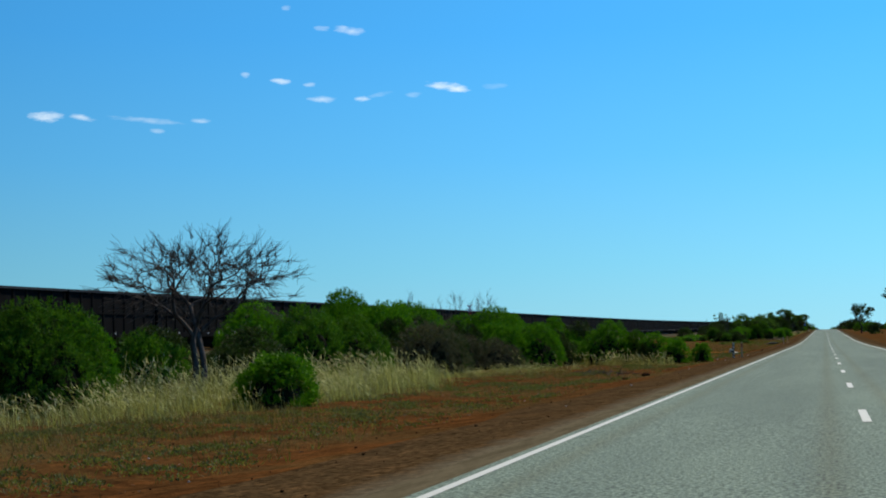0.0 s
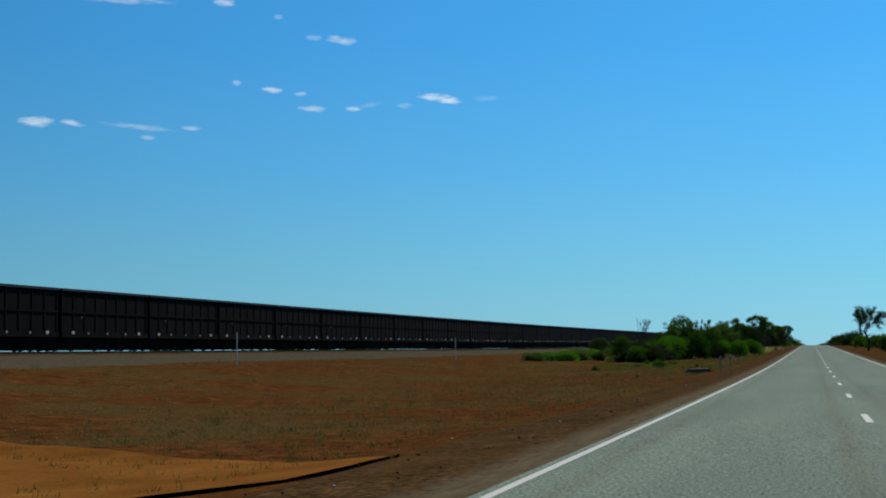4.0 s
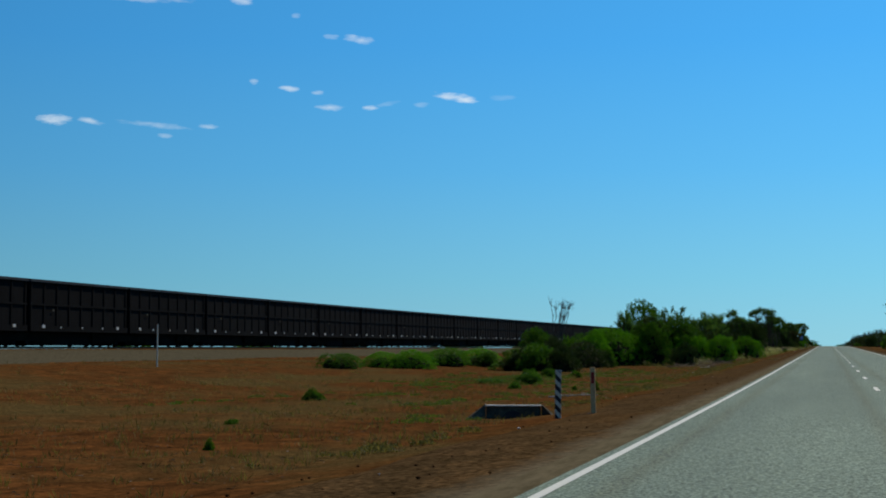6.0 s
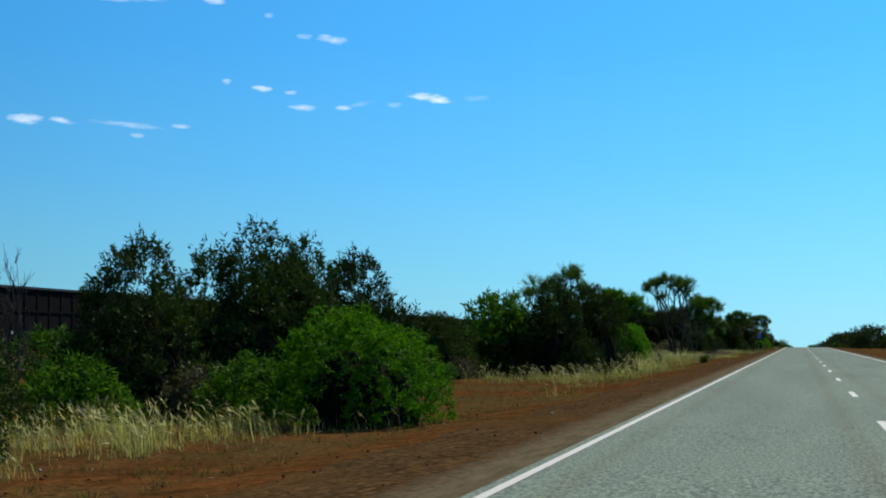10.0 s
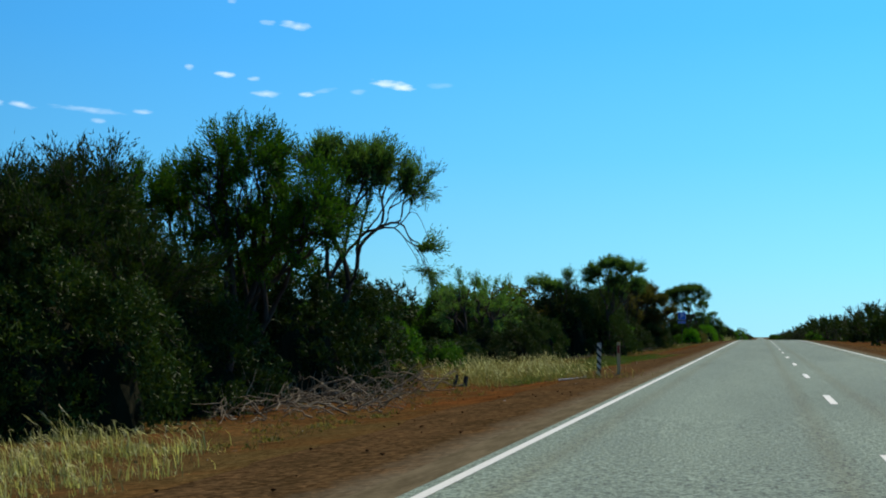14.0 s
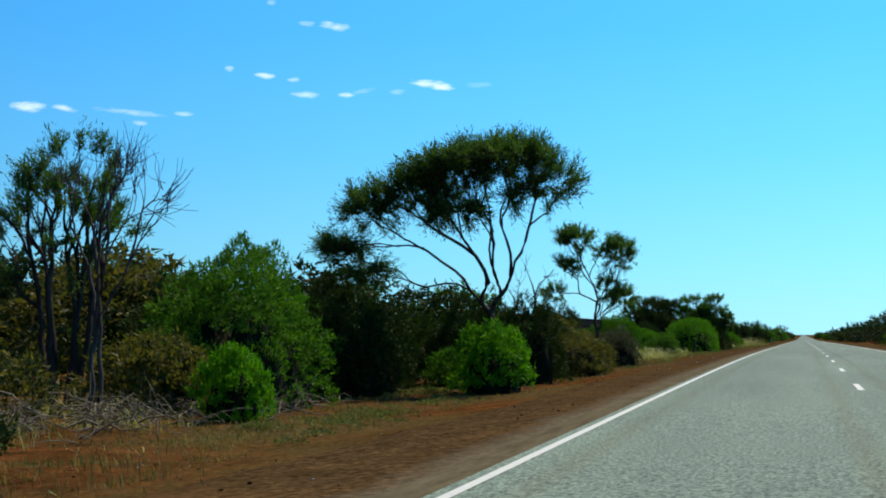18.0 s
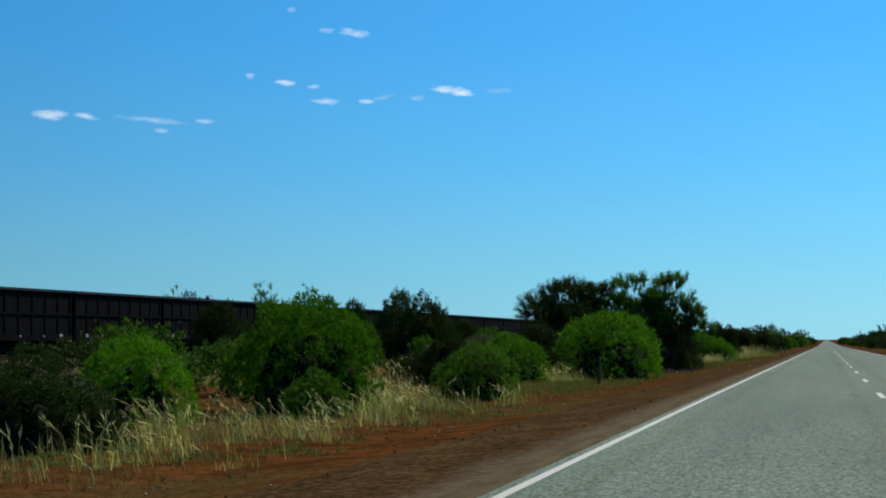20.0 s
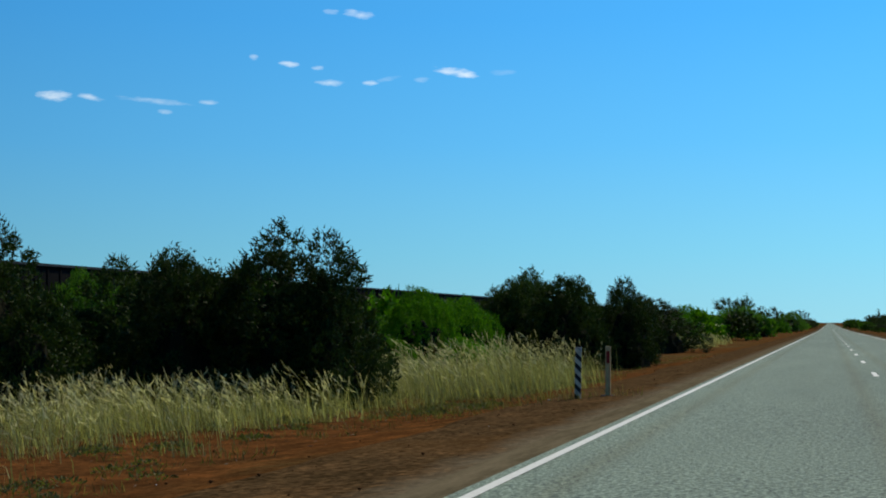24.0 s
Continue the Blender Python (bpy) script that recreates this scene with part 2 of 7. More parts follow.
def leaf_material(name, a, b, glow=0.45, dead=None, through=(1.25, 1.45, 0.55)):
    """Leaves: colour differs from leaf to leaf and from plant to plant; light passes through them."""
    m, nt, ln = mat(name)
    g = nt.new("ShaderNodeNewGeometry")
    info = nt.new("ShaderNodeObjectInfo")
    c = ramp(nt, ln, g.outputs["Random Per Island"], (0.0, a), (0.75, b), (1.0, tuple(min(k * 1.35, 0.9) for k in b) if dead is None else dead))
    hs = node(nt, "ShaderNodeHueSaturation", Saturation=1.0)
    mr = nt.new("ShaderNodeMapRange")
    mr.inputs["To Min"].default_value, mr.inputs["To Max"].default_value = 0.72, 1.22
    ln.new(info.outputs["Random"], mr.inputs[0])
    ln.new(mr.outputs[0], hs.inputs["Value"])
    ln.new(c, hs.inputs["Color"])
    d = node(nt, "ShaderNodeBsdfPrincipled", Roughness=0.55)
    d.inputs["Specular IOR Level"].default_value = 0.05
    ln.new(hs.outputs[0], d.inputs["Base Color"])
    t = nt.new("ShaderNodeBsdfTranslucent")
    lit = mixrgb(nt, ln, 1.0, hs.outputs[0], through, "MULTIPLY")
    ln.new(lit, t.inputs["Color"])
    mx = nt.new("ShaderNodeMixShader")
    mx.inputs[0].default_value = glow
    ln.new(d.outputs[0], mx.inputs[1])
    ln.new(t.outputs[0], mx.inputs[2])
    ln.new(mx.outputs[0], nt.new("ShaderNodeOutputMaterial").inputs[0])
    return m


def bark_material(name, a, b):
    m, nt, ln = mat(name)
    p = position(nt)
    n = tex(nt, ln, p, 9, 6, 0.7, (1, 1, 0.25))
    finish(nt, ln, ramp(nt, ln, n, (0.3, a), (0.7, b)), 0.9, 0, n, 0.5, 0.02, 0.03)
    return m


def metal_material(name, a, b, rough=0.6, metal=0.0, scale=1.5, squash=None, spec=0.3):
    m, nt, ln = mat(name)
    p = position(nt)
    n, f = tex(nt, ln, p, scale, 6, 0.65, squash), tex(nt, ln, p, 20, 3)
    c = mixrgb(nt, ln, 0.35, ramp(nt, ln, n, (0.32, a), (0.7, b)), ramp(nt, ln, f, (0.3, (0.6, 0.6, 0.6)), (0.7, (1.3, 1.3, 1.3))), "MULTIPLY")
    finish(nt, ln, c, rough, metal, f, 0.12, 0.01, spec)
    return m


SOIL, GRAVEL, ASPHALT = soil_material(), gravel_material(), asphalt_material()
LINE = paint_material("road_line_paint", (0.49, 0.48, 0.41), 0.75)
WHITE = paint_material("white_post_paint", (0.62, 0.54, 0.40), 0.2)
POSTPAINT = paint_material("weathered_post_paint", (0.55, 0.37, 0.18), 0.3)
BLACK = paint_material("black_post_paint", (0.018, 0.018, 0.02), 0.05)
RED = paint_material("red_reflector", (0.30, 0.02, 0.015), 0.0)
BLUE = paint_material("blue_sign_sheeting", (0.018, 0.15, 0.60), 0.0)
SIGNWHITE = paint_material("white_sign_sheeting", (0.78, 0.80, 0.82), 0.0)
GALV = metal_material("galvanised_steel", (0.20, 0.20, 0.20), (0.34, 0.34, 0.33), 0.5, 0.6)
CONCRETE = metal_material("weathered_concrete", (0.30, 0.29, 0.26), (0.52, 0.50, 0.46), 0.9, 0.0, 5)
# Dark concrete: painted shade on the culvert, stain and grey panel elsewhere.
STAIN_SHADE = metal_material("stain_and_shade_concrete", (0.030, 0.027, 0.020), (0.10, 0.088, 0.066), 0.95, 0.0, 4, None, 0.0)
LEAF_BRIGHT = leaf_material("bright_wattle_leaf", (0.026, 0.090, 0.003), (0.080, 0.200, 0.006), 0.33)
LEAF_GREEN = leaf_material("green_shrub_leaf", (0.021, 0.060, 0.005), (0.058, 0.130, 0.010), 0.34)
# Olive leaf, darkened so its colour carries the shade of backlit scrub.
LEAF_DARK = leaf_material("shade_dark_olive_leaf", (0.012, 0.024, 0.005), (0.029, 0.047, 0.009), 0.20)
LEAF_GREY = leaf_material("grey_scrub_twig_leaf", (0.035, 0.036, 0.022), (0.085, 0.078, 0.046), 0.2)
LEAF_TREE = leaf_material("mulga_needle_leaf", (0.031, 0.068, 0.019), (0.082, 0.148, 0.038), 0.45)
LEAF_BRONZE = leaf_material("bronze_dry_leaf", (0.034, 0.044, 0.011), (0.100, 0.082, 0.022), 0.36)
STRAW = leaf_material("dry_straw_grass", (0.16, 0.150, 0.060), (0.60, 0.55, 0.32), 0.5, None, (1.15, 1.25, 0.8))
STEM = leaf_material("dry_grass_stem", (0.080, 0.085, 0.022), (0.34, 0.325, 0.125), 0.45, None, (1.15, 1.25, 0.75))
STRAWGREEN = leaf_material("half_green_grass", (0.040, 0.048, 0.010), (0.16, 0.13, 0.045), 0.4, None, (1.2, 1.2, 0.7))
HERB = leaf_material("low_green_herb", (0.032, 0.058, 0.012), (0.085, 0.112, 0.026), 0.4)
GREYHERB = leaf_material("grey_green_creeper", (0.046, 0.056, 0.018), (0.125, 0.122, 0.046), 0.35)
# Near-black: the deep shade inside a bush is put into this colour.
CORE = bark_material("shade_dark_twigs", (0.008, 0.009, 0.004), (0.016, 0.016, 0.008))
BARK = bark_material("dark_bark", (0.022, 0.017, 0.013), (0.065, 0.052, 0.042))
POSTWOOD = bark_material("brown_sign_post", (0.040, 0.026, 0.015), (0.095, 0.060, 0.034))
GREYWOOD = bark_material("bleached_dead_wood", (0.085, 0.066, 0.044), (0.23, 0.185, 0.125))
DEADWOOD = bark_material("dark_dead_wood", (0.035, 0.028, 0.024), (0.10, 0.085, 0.075))
WAGON = metal_material("black_wagon_steel", (0.0018, 0.0018, 0.002), (0.0055, 0.0052, 0.005), 0.9, 0.0, 1.2, (1, 1, 0.35), 0.05)
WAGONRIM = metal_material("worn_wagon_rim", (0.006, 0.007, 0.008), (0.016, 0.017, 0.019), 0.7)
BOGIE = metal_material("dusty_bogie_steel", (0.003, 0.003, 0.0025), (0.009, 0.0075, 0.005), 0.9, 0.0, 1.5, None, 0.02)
LITTER = leaf_material("dry_leaf_litter", (0.035, 0.024, 0.012), (0.14, 0.10, 0.055), 0.1, None, (1.0, 1.0, 0.9))
PEBBLE = metal_material("dark_red_pebble", (0.034, 0.017, 0.007), (0.090, 0.042, 0.016), 0.95, 0, 3, None, 0.0)
BALLAST = metal_material("grey_ballast", (0.036, 0.031, 0.019), (0.090, 0.076, 0.048), 0.95, 0, 9, None, 0.0)
RAILSTEEL = metal_material("rusty_rail_steel", (0.09, 0.05, 0.03), (0.18, 0.11, 0.07), 0.6, 0.4)


# ---- building helpers ----
def mesh_of(name, verts, faces, material, smooth_faces=False):
    """A mesh from an array of points and an array of quads or triangles."""
    me = bpy.data.meshes.new(name)
    verts, faces = np.asarray(verts, np.float32).reshape(-1, 3), np.asarray(faces, np.int32)
    n, k = faces.shape
    me.vertices.add(len(verts))
    me.vertices.foreach_set("co", verts.ravel())
    me.loops.add(n * k)
    me.loops.foreach_set("vertex_index", faces.ravel())
    me.polygons.add(n)
    me.polygons.foreach_set("loop_start", np.arange(n, dtype=np.int32) * k)
    me.polygons.foreach_set("loop_total", np.full(n, k, np.int32))
    if smooth_faces:
        me.polygons.foreach_set("use_smooth", np.ones(n, bool))
    me.materials.append(material)
    me.update(calc_edges=True)
    return me


def part(name, bm, material, parent, label=""):
    """Links a bmesh or a mesh as one object under a thing or a part."""
    if isinstance(bm, bmesh.types.BMesh):
        me = bpy.data.meshes.new(name)
        bm.to_mesh(me)
        bm.free()
        me.materials.append(material)
    else:
        me = bm
    ob = new(name, me)
    ob.parent = parent
    if label:
        ob["label"] = label
    return ob


def thing(name, label, category, group="", at=None):
    e = new(name)
    e.empty_display_size = 0.2
    if at is not None:
        e.matrix_basis = at
    return tagged(e, label, category, group)


def box(bm, x0, x1, y0, y1, z0, z1, bevel=0.0):
    r = bmesh.ops.create_cube(bm, size=1.0)
    for v in r["verts"]:
        v.co = Vector(((x0 + x1) / 2 + v.co.x * (x1 - x0), (y0 + y1) / 2 + v.co.y * (y1 - y0), (z0 + z1) / 2 + v.co.z * (z1 - z0)))
    if bevel:
        bmesh.ops.bevel(bm, geom=list({e for v in r["verts"] for e in v.link_edges}), offset=bevel, segments=1, affect="EDGES")


def tubes(paths, sides=5):
    """Tapered tubes along paths of (points, start radius, end radius): points and quads."""
    vs, fs, base = [], [], 0
    ang = np.arange(sides) * 2 * np.pi / sides
    by_length = {}
    for pts, r0, r1 in paths:
        by_length.setdefault(len(pts), []).append((np.asarray(pts, float), r0, r1))
    for n, rows in by_length.items():
        p = np.stack([row[0] for row in rows])
        d = np.gradient(p, axis=1)
        d /= np.linalg.norm(d, axis=2, keepdims=True) + 1e-9
        ref = np.where(np.abs(d[..., 2:3]) > 0.9, np.array([1.0, 0, 0]), np.array([0, 0, 1.0]))
        a = np.cross(d, ref)
        a /= np.linalg.norm(a, axis=2, keepdims=True) + 1e-9
        b = np.cross(d, a)
        t = np.linspace(0, 1, n)[None, :]
        r = np.array([row[1] for row in rows])[:, None] * (1 - t) + np.array([row[2] for row in rows])[:, None] * t
        ring = p[:, :, None, :] + r[:, :, None, None] * (np.cos(ang)[:, None] * a[:, :, None, :] + np.sin(ang)[:, None] * b[:, :, None, :])
        vs.append(ring.reshape(-1, 3))
        k, m = np.meshgrid(np.arange(n - 1), np.arange(sides), indexing="ij")
        q = np.stack([k * sides + m, k * sides + (m + 1) % sides, (k + 1) * sides + (m + 1) % sides, (k + 1) * sides + m], -1).reshape(-1, 4)
        fs.append((q[None] + (base + np.arange(len(rows)) * n * sides)[:, None, None]).reshape(-1, 4))
        base += len(rows) * n * sides
    return np.concatenate(vs), np.concatenate(fs)


def blades(rng, at, along, length, width, tri=False):
    """Leaf blades, one pointed quad (or triangle) each, at points and along directions."""
    n = len(at)
    along = along / (np.linalg.norm(along, axis=1)[:, None] + 1e-9)
    side = np.cross(along, rng.normal(size=(n, 3)))
    side /= np.linalg.norm(side, axis=1)[:, None] + 1e-9
    ln, w = (length * rng.uniform(0.6, 1.3, n))[:, None], (width * rng.uniform(0.7, 1.2, n))[:, None]
    if tri:
        v = np.stack([at - side * w * 0.5, at + side * w * 0.5, at + along * ln], 1)
        return v.reshape(-1, 3), np.arange(n * 3).reshape(-1, 3)
    v = np.stack([at, at + along * ln * 0.5 + side * w * 0.5, at + along * ln, at + along * ln * 0.5 - side * w * 0.5], 1)
    return v.reshape(-1, 3), np.arange(n * 4).reshape(-1, 4)


# ---- ground, road, shoulders ----
def sheet(name, xs, ys, height, material, label, category):
    xs, ys = list(xs), list(ys)
    v = [(x, y, height(x, y)) for y in ys for x in xs]
    w = len(xs)
    i, j = np.meshgrid(np.arange(len(ys) - 1), np.arange(w - 1), indexing="ij")
    f = np.stack([i * w + j, i * w + j + 1, (i + 1) * w + j + 1, (i + 1) * w + j], -1).reshape(-1, 4)
    return tagged(new(name, mesh_of(name, v, f, material, True)), label, category, kind="structure")


def spread(*spans):
    """Coordinates from spans of (start, end, step)."""
    out = []
    for a, b, s in spans:
        n = max(1, round((b - a) / s))
        out += [a + (b - a) * k / n for k in range(n)]
    return out + [spans[-1][1]]


LONG = spread((-200, -10, 10), (-10, 760, 1.5), (760, 1600, 8), (1600, 5900, 120))
ROADLONG = spread((-60, 900, 4), (900, 2000, 12), (2000, 5900, 120))


def earth(x, y):
    z = ground_z(x, y)
    return z - 0.06 if -2.2 < x < 9.4 else z


sheet("ground", spread((-4500, -300, 600), (-300, -60, 30), (-60, -38, 2), (-38, -16, 1.2), (-16, -1.6, 0.45), (-1.6, 9, 2), (9, 30, 1.5), (30, 300, 30), (300, 4500, 600)),
      LONG, earth, SOIL, "red-brown earth plain with dry litter beside the road", "ground")
sheet("road", spread((-0.16, 7.2, 0.92)), ROADLONG, lambda x, y: zg(y), ASPHALT, "worn grey chip-seal two-lane highway", "road")
PALE = metal_material("pale_road_grit", (0.066, 0.054, 0.031), (0.118, 0.096, 0.058), 0.95, 0, 6, (1, 0.15, 1), 0.0)
sheet("road_verge", (-0.55, -0.14), ROADLONG, lambda x, y: zg(y) - 0.006 - (0.010 if x < -0.5 else 0), PALE, "pale loose grit along the edge of the asphalt", "verge")
sheet("road_verge_far", (7.18, 7.7), ROADLONG, lambda x, y: zg(y) - 0.006 - (0.010 if x > 7.5 else 0), PALE, "pale loose grit along the far edge of the asphalt", "verge")


def shoulder_z(x, y):
    d = (-0.5 - x) if x < 0 else (x - 7.6)
    return zg(y) - 0.014 - (0.055 * d if x < 0 else 0.03 * d) + 0.012 * noise.noise((x * 1.5, y * 0.7, 9)) * smooth(0.1, 0.6, d) - 0.12 * smooth(2.0, 2.6, d + 0.45 * noise.noise((3, y * 0.17, 2)))


SHLONG = spread((-60, 760, 1.2), (760, 2000, 10), (2000, 5900, 120))
sheet("shoulder", spread((-3.4, -0.55, 0.32)), SHLONG, shoulder_z, GRAVEL, "dark brown gravel shoulder of the highway", "shoulder")
sheet("shoulder_far", spread((7.62, 10.4, 0.6)), SHLONG, shoulder_z, GRAVEL, "dark brown gravel shoulder on the far side", "shoulder")


def stripe(name, x, wide, y0, y1, label):
    ys = spread((y0, y1, 6.0))
    return sheet(name, (x - wide / 2, x + wide / 2), ys, lambda a, b: zg(b) + 0.005, LINE, label, "road marking")


stripe("edge_line", 0.0, 0.095, -60, 1400, "worn white edge line painted on the asphalt")
stripe("edge_line_far", 7.0, 0.105, -60, 1400, "worn white edge line on the far side")
for k in range(0, 95):
    y = 8.6 + 12 * k
    stripe("centre_dash", 3.5, 0.12, y - 1.5, y + 1.5, "white dash of the broken centre line")


# ---- dirt track that climbs on a low ramp to the level crossing ----
TRACK_LINE = ((-4.6, 127.5), (-8, 130.8), (-13, 135), (-20, 139), (-27, 141.6), (-36, 144))


def track_ramp(name, across, material, label):
    """A band along the track; across gives offsets in half widths of the track and how far each lies below its crown (0 to 1, 1 being the earth)."""
    p = np.array(TRACK_LINE, float)
    far = np.concatenate([[0], np.cumsum(np.linalg.norm(np.diff(p, axis=0), axis=1))])
    along = np.linspace(0, far[-1], 70)
    q = np.stack([np.interp(along, far, p[:, k]) for k in (0, 1)], -1)
    for _ in range(10):
        q[1:-1] = (q[:-2] + 2 * q[1:-1] + q[2:]) / 4
    d = np.gradient(q, axis=0)
    d /= np.linalg.norm(d, axis=1)[:, None]
    v, f, n = [], [], len(across)
    for (cx, cy), (dx, dy) in zip(q, d):
        half = 2.6 + 3.4 * (1 - smooth(2, 13, -cx))
        rise = 0.05 + 0.62 * smooth(9, 30, -cx)
        for o, low in across:
            o = o * half if abs(o) <= 1 else math.copysign(half + (abs(o) - 1) * (0.4 + 3.2 * rise), o)
            x, y = min(cx - dy * o, -2.6 - 0.5 * noise.noise((cy * 0.4 + o, 1, 7))), cy + dx * o
            base = max(ground_z(x, y), shoulder_z(x, y) if -3.4 < x < -0.55 else -9)
            v.append((x, y, base + 0.012 + (rise - 0.02) * (1 - low) - 0.10 * smooth(0.7, 1.0, low) + 0.02 * noise.noise((x * 0.8, y * 0.8, 5))))
    for k in range(len(q) - 1):
        for m in range(n - 1):
            a = k * n + m
            f.append((a, a + 1, a + n + 1, a + n))
    return tagged(new(name, mesh_of(name, v, f, material, True)), label, "track", kind="structure")


TRACK = metal_material("orange_sandy_track", (0.115, 0.045, 0.0095), (0.205, 0.086, 0.020), 0.95, 0, 0.7, None, 0.0)
track_ramp("dirt_track", [(-1, 0.10), (-0.75, 0.02), (-0.45, 0.05), (-0.2, 0.0), (0, 0.02), (0.2, 0.0), (0.45, 0.05), (0.75, 0.02), (1, 0.10)], TRACK, "orange sandy dirt track climbing to the railway crossing")
for _side in (-1, 1):
    track_ramp("track_embankment", [(_side * a, b) for a, b in ((0.98, 0.12), (1.25, 0.3), (1.6, 0.62), (2.0, 0.9), (2.3, 1.0))], SOIL, "red earth side slope of the dirt track's ramp")


# ---- railway: ballast bank, rails, ore train ----
RAILX = -39.2


def bank_z(x, y):
    d = abs(x - RAILX)
    return zrail(y) - 0.16 - 0.95 * smooth(1.9, 6.6, d) + 0.05 * noise.noise((x * 2, y * 2, 1))


sheet("rail_embankment", spread((RAILX - 6.8, RAILX + 6.8, 0.6)), spread((-20, 760, 1.5), (760, 1600, 8)), bank_z, BALLAST, "grey stone ballast bank of the railway", "embankment")
for side in (-0.72, 0.72):
    v, f = tubes([([(RAILX + side, y, zrail(y) - 0.02) for y in range(-20, 1600, 20)], 0.06, 0.06)], 4)
    tagged(new("rail", mesh_of("rail", v, f, RAILSTEEL)), "rusty steel running rail on ballast", "rail", "railway rails", "structure")


def wagon_body():
    bm = bmesh.new()
    h, w = 5.1, 1.48
    box(bm, -w, w, -h, h, 0.86, 3.42)
    for k in range(9):                                     # side stakes
        y = -h + 0.12 + k * (2 * h - 0.24) / 8
        for s in (-1, 1):
            box(bm, s * w - 0.05, s * w + 0.05, y - 0.06, y + 0.06, 1.0, 3.40)
    for s in (-1, 1):
        box(bm, s * w - 0.10, s * w + 0.10, -h, h, 0.80, 1.10)
        box(bm, s * w - 0.05, s * w + 0.06, -h, h, 2.16, 2.26)
    box(bm, -0.35, 0.35, -h - 0.15, h + 0.15, 0.62, 0.8)   # draft gear
    box(bm, -0.8, 0.8, -5.15, 5.15, 0.06, 0.84)              # centre sill and brake gear, bulked out to block sky light underneath
    box(bm, -1.0, 1.0, -2.15, 2.15, 0.08, 0.85, 0.05)        # discharge gear between the bogies, deepened to block sky light
    # End blocks added to close the bright gap under the wagon.
    for s in (-1, 1):
        box(bm, -1.1, 1.1, s * h - 0.62, s * h + 0.62, 0.12, 0.84)
    return bm


def wagon_rim():
    bm = bmesh.new()
    for s in (-1, 1):
        box(bm, s * 1.50 - 0.09, s * 1.50 + 0.09, -5.16, 5.16, 3.40, 3.53)
        box(bm, -1.41, 1.41, s * 5.10 - 0.07, s * 5.10 + 0.07, 3.40, 3.53)
    return bm


def bogie_mesh():
    bm = bmesh.new()
    for s in (-0.98, 0.98):
        box(bm, s - 0.07, s + 0.07, -1.45, 1.45, 0.16, 0.74)
        box(bm, s - 0.10, s + 0.10, -0.35, 0.35, 0.25, 0.9)
        for y in (-0.9, 0.9):
            box(bm, s - 0.1, s + 0.1, y - 0.16, y + 0.16, 0.30, 0.62)
    box(bm, -0.95, 0.95, -0.22, 0.22, 0.5, 0.9)
    for s in (-1.12, 1.12):                                # brake rigging as solid boards, added to block sky light between the wheels
        box(bm, s - 0.05, s + 0.05, -1.7, 1.7, 0.30, 0.82)
    return bm


def wheelset_mesh():
    bm = bmesh.new()
    for s in (-0.76, 0.76):
        bmesh.ops.create_cone(bm, cap_ends=True, segments=14, radius1=0.46, radius2=0.44, depth=0.13,
                              matrix=Matrix.Translation((s, 0, 0.46)) @ Matrix.Rotation(radians(90), 4, "Y"))
    bmesh.ops.create_cone(bm, cap_ends=True, segments=8, radius1=0.08, radius2=0.08, depth=1.5,
                          matrix=Matrix.Translation((0, 0, 0.46)) @ Matrix.Rotation(radians(90), 4, "Y"))
    return bm


def small_box(x0, x1, y0, y1, z0, z1, bevel=0.0):
    bm = bmesh.new()
    box(bm, x0, x1, y0, y1, z0, z1, bevel)
    return bm


def build_wagon():
    w = thing("ore_wagon", "black steel ore wagon standing on the rails", "wagon", "ore train")
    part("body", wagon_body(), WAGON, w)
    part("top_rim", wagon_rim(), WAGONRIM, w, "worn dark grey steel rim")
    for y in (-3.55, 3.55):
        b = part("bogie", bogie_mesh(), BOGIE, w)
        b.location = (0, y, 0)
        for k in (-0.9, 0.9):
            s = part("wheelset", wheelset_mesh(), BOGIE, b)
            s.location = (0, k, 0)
    for k, y in enumerate((-3.9, -2.2, 0, 2.2, 3.9)):
        r = 0.13 if k in (0, 4) else 0.05
        part("reflector", small_box(1.582, 1.60, y - r, y + r, 0.98, 0.98 + min(2 * r, 0.16)), CONCRETE, w, "small white reflector")
    part("stencil_panel", small_box(1.545, 1.556, -3.0, -2.80, 1.88, 2.0), STAIN_SHADE, w, "faded grey stencil panel")
    return w


WAGON_PITCH, WAGON_FIRST = 10.5, 52.0
first = build_wagon()
first.matrix_basis = pose(RAILX, WAGON_FIRST, zrail(WAGON_FIRST) + 0.03)
for k in range(1, 128):
    y = WAGON_FIRST + WAGON_PITCH * k
    grade = math.degrees(math.atan((zrail(y + 5) - zrail(y - 5)) / 10))
    copy_thing(first, pose(RAILX, y, zrail(y) + 0.03, grade))


# ---- plants ----
def mounds(rng, tall, even=1.0):
    """The overlapping mounds that make up one bush of radius 1 and height 1: centre, radius and height of each."""
    n = 4 if tall else 5
    out = [(rng.uniform(-0.12, 0.12), rng.uniform(-0.12, 0.12), 0.62 + 0.26 * (1 - even), 1.0)]
    a0 = rng.uniform(0, 6.28)
    for k in range(n):
        a, q = a0 + 2 * np.pi * k / n + rng.uniform(-0.4, 0.4), rng.uniform(0.34, 0.50)
        out.append((np.cos(a) * q, np.sin(a) * q, rng.uniform(0.40, 0.60), rng.uniform(0.95 - 0.48 * even, 0.97)))
    return out


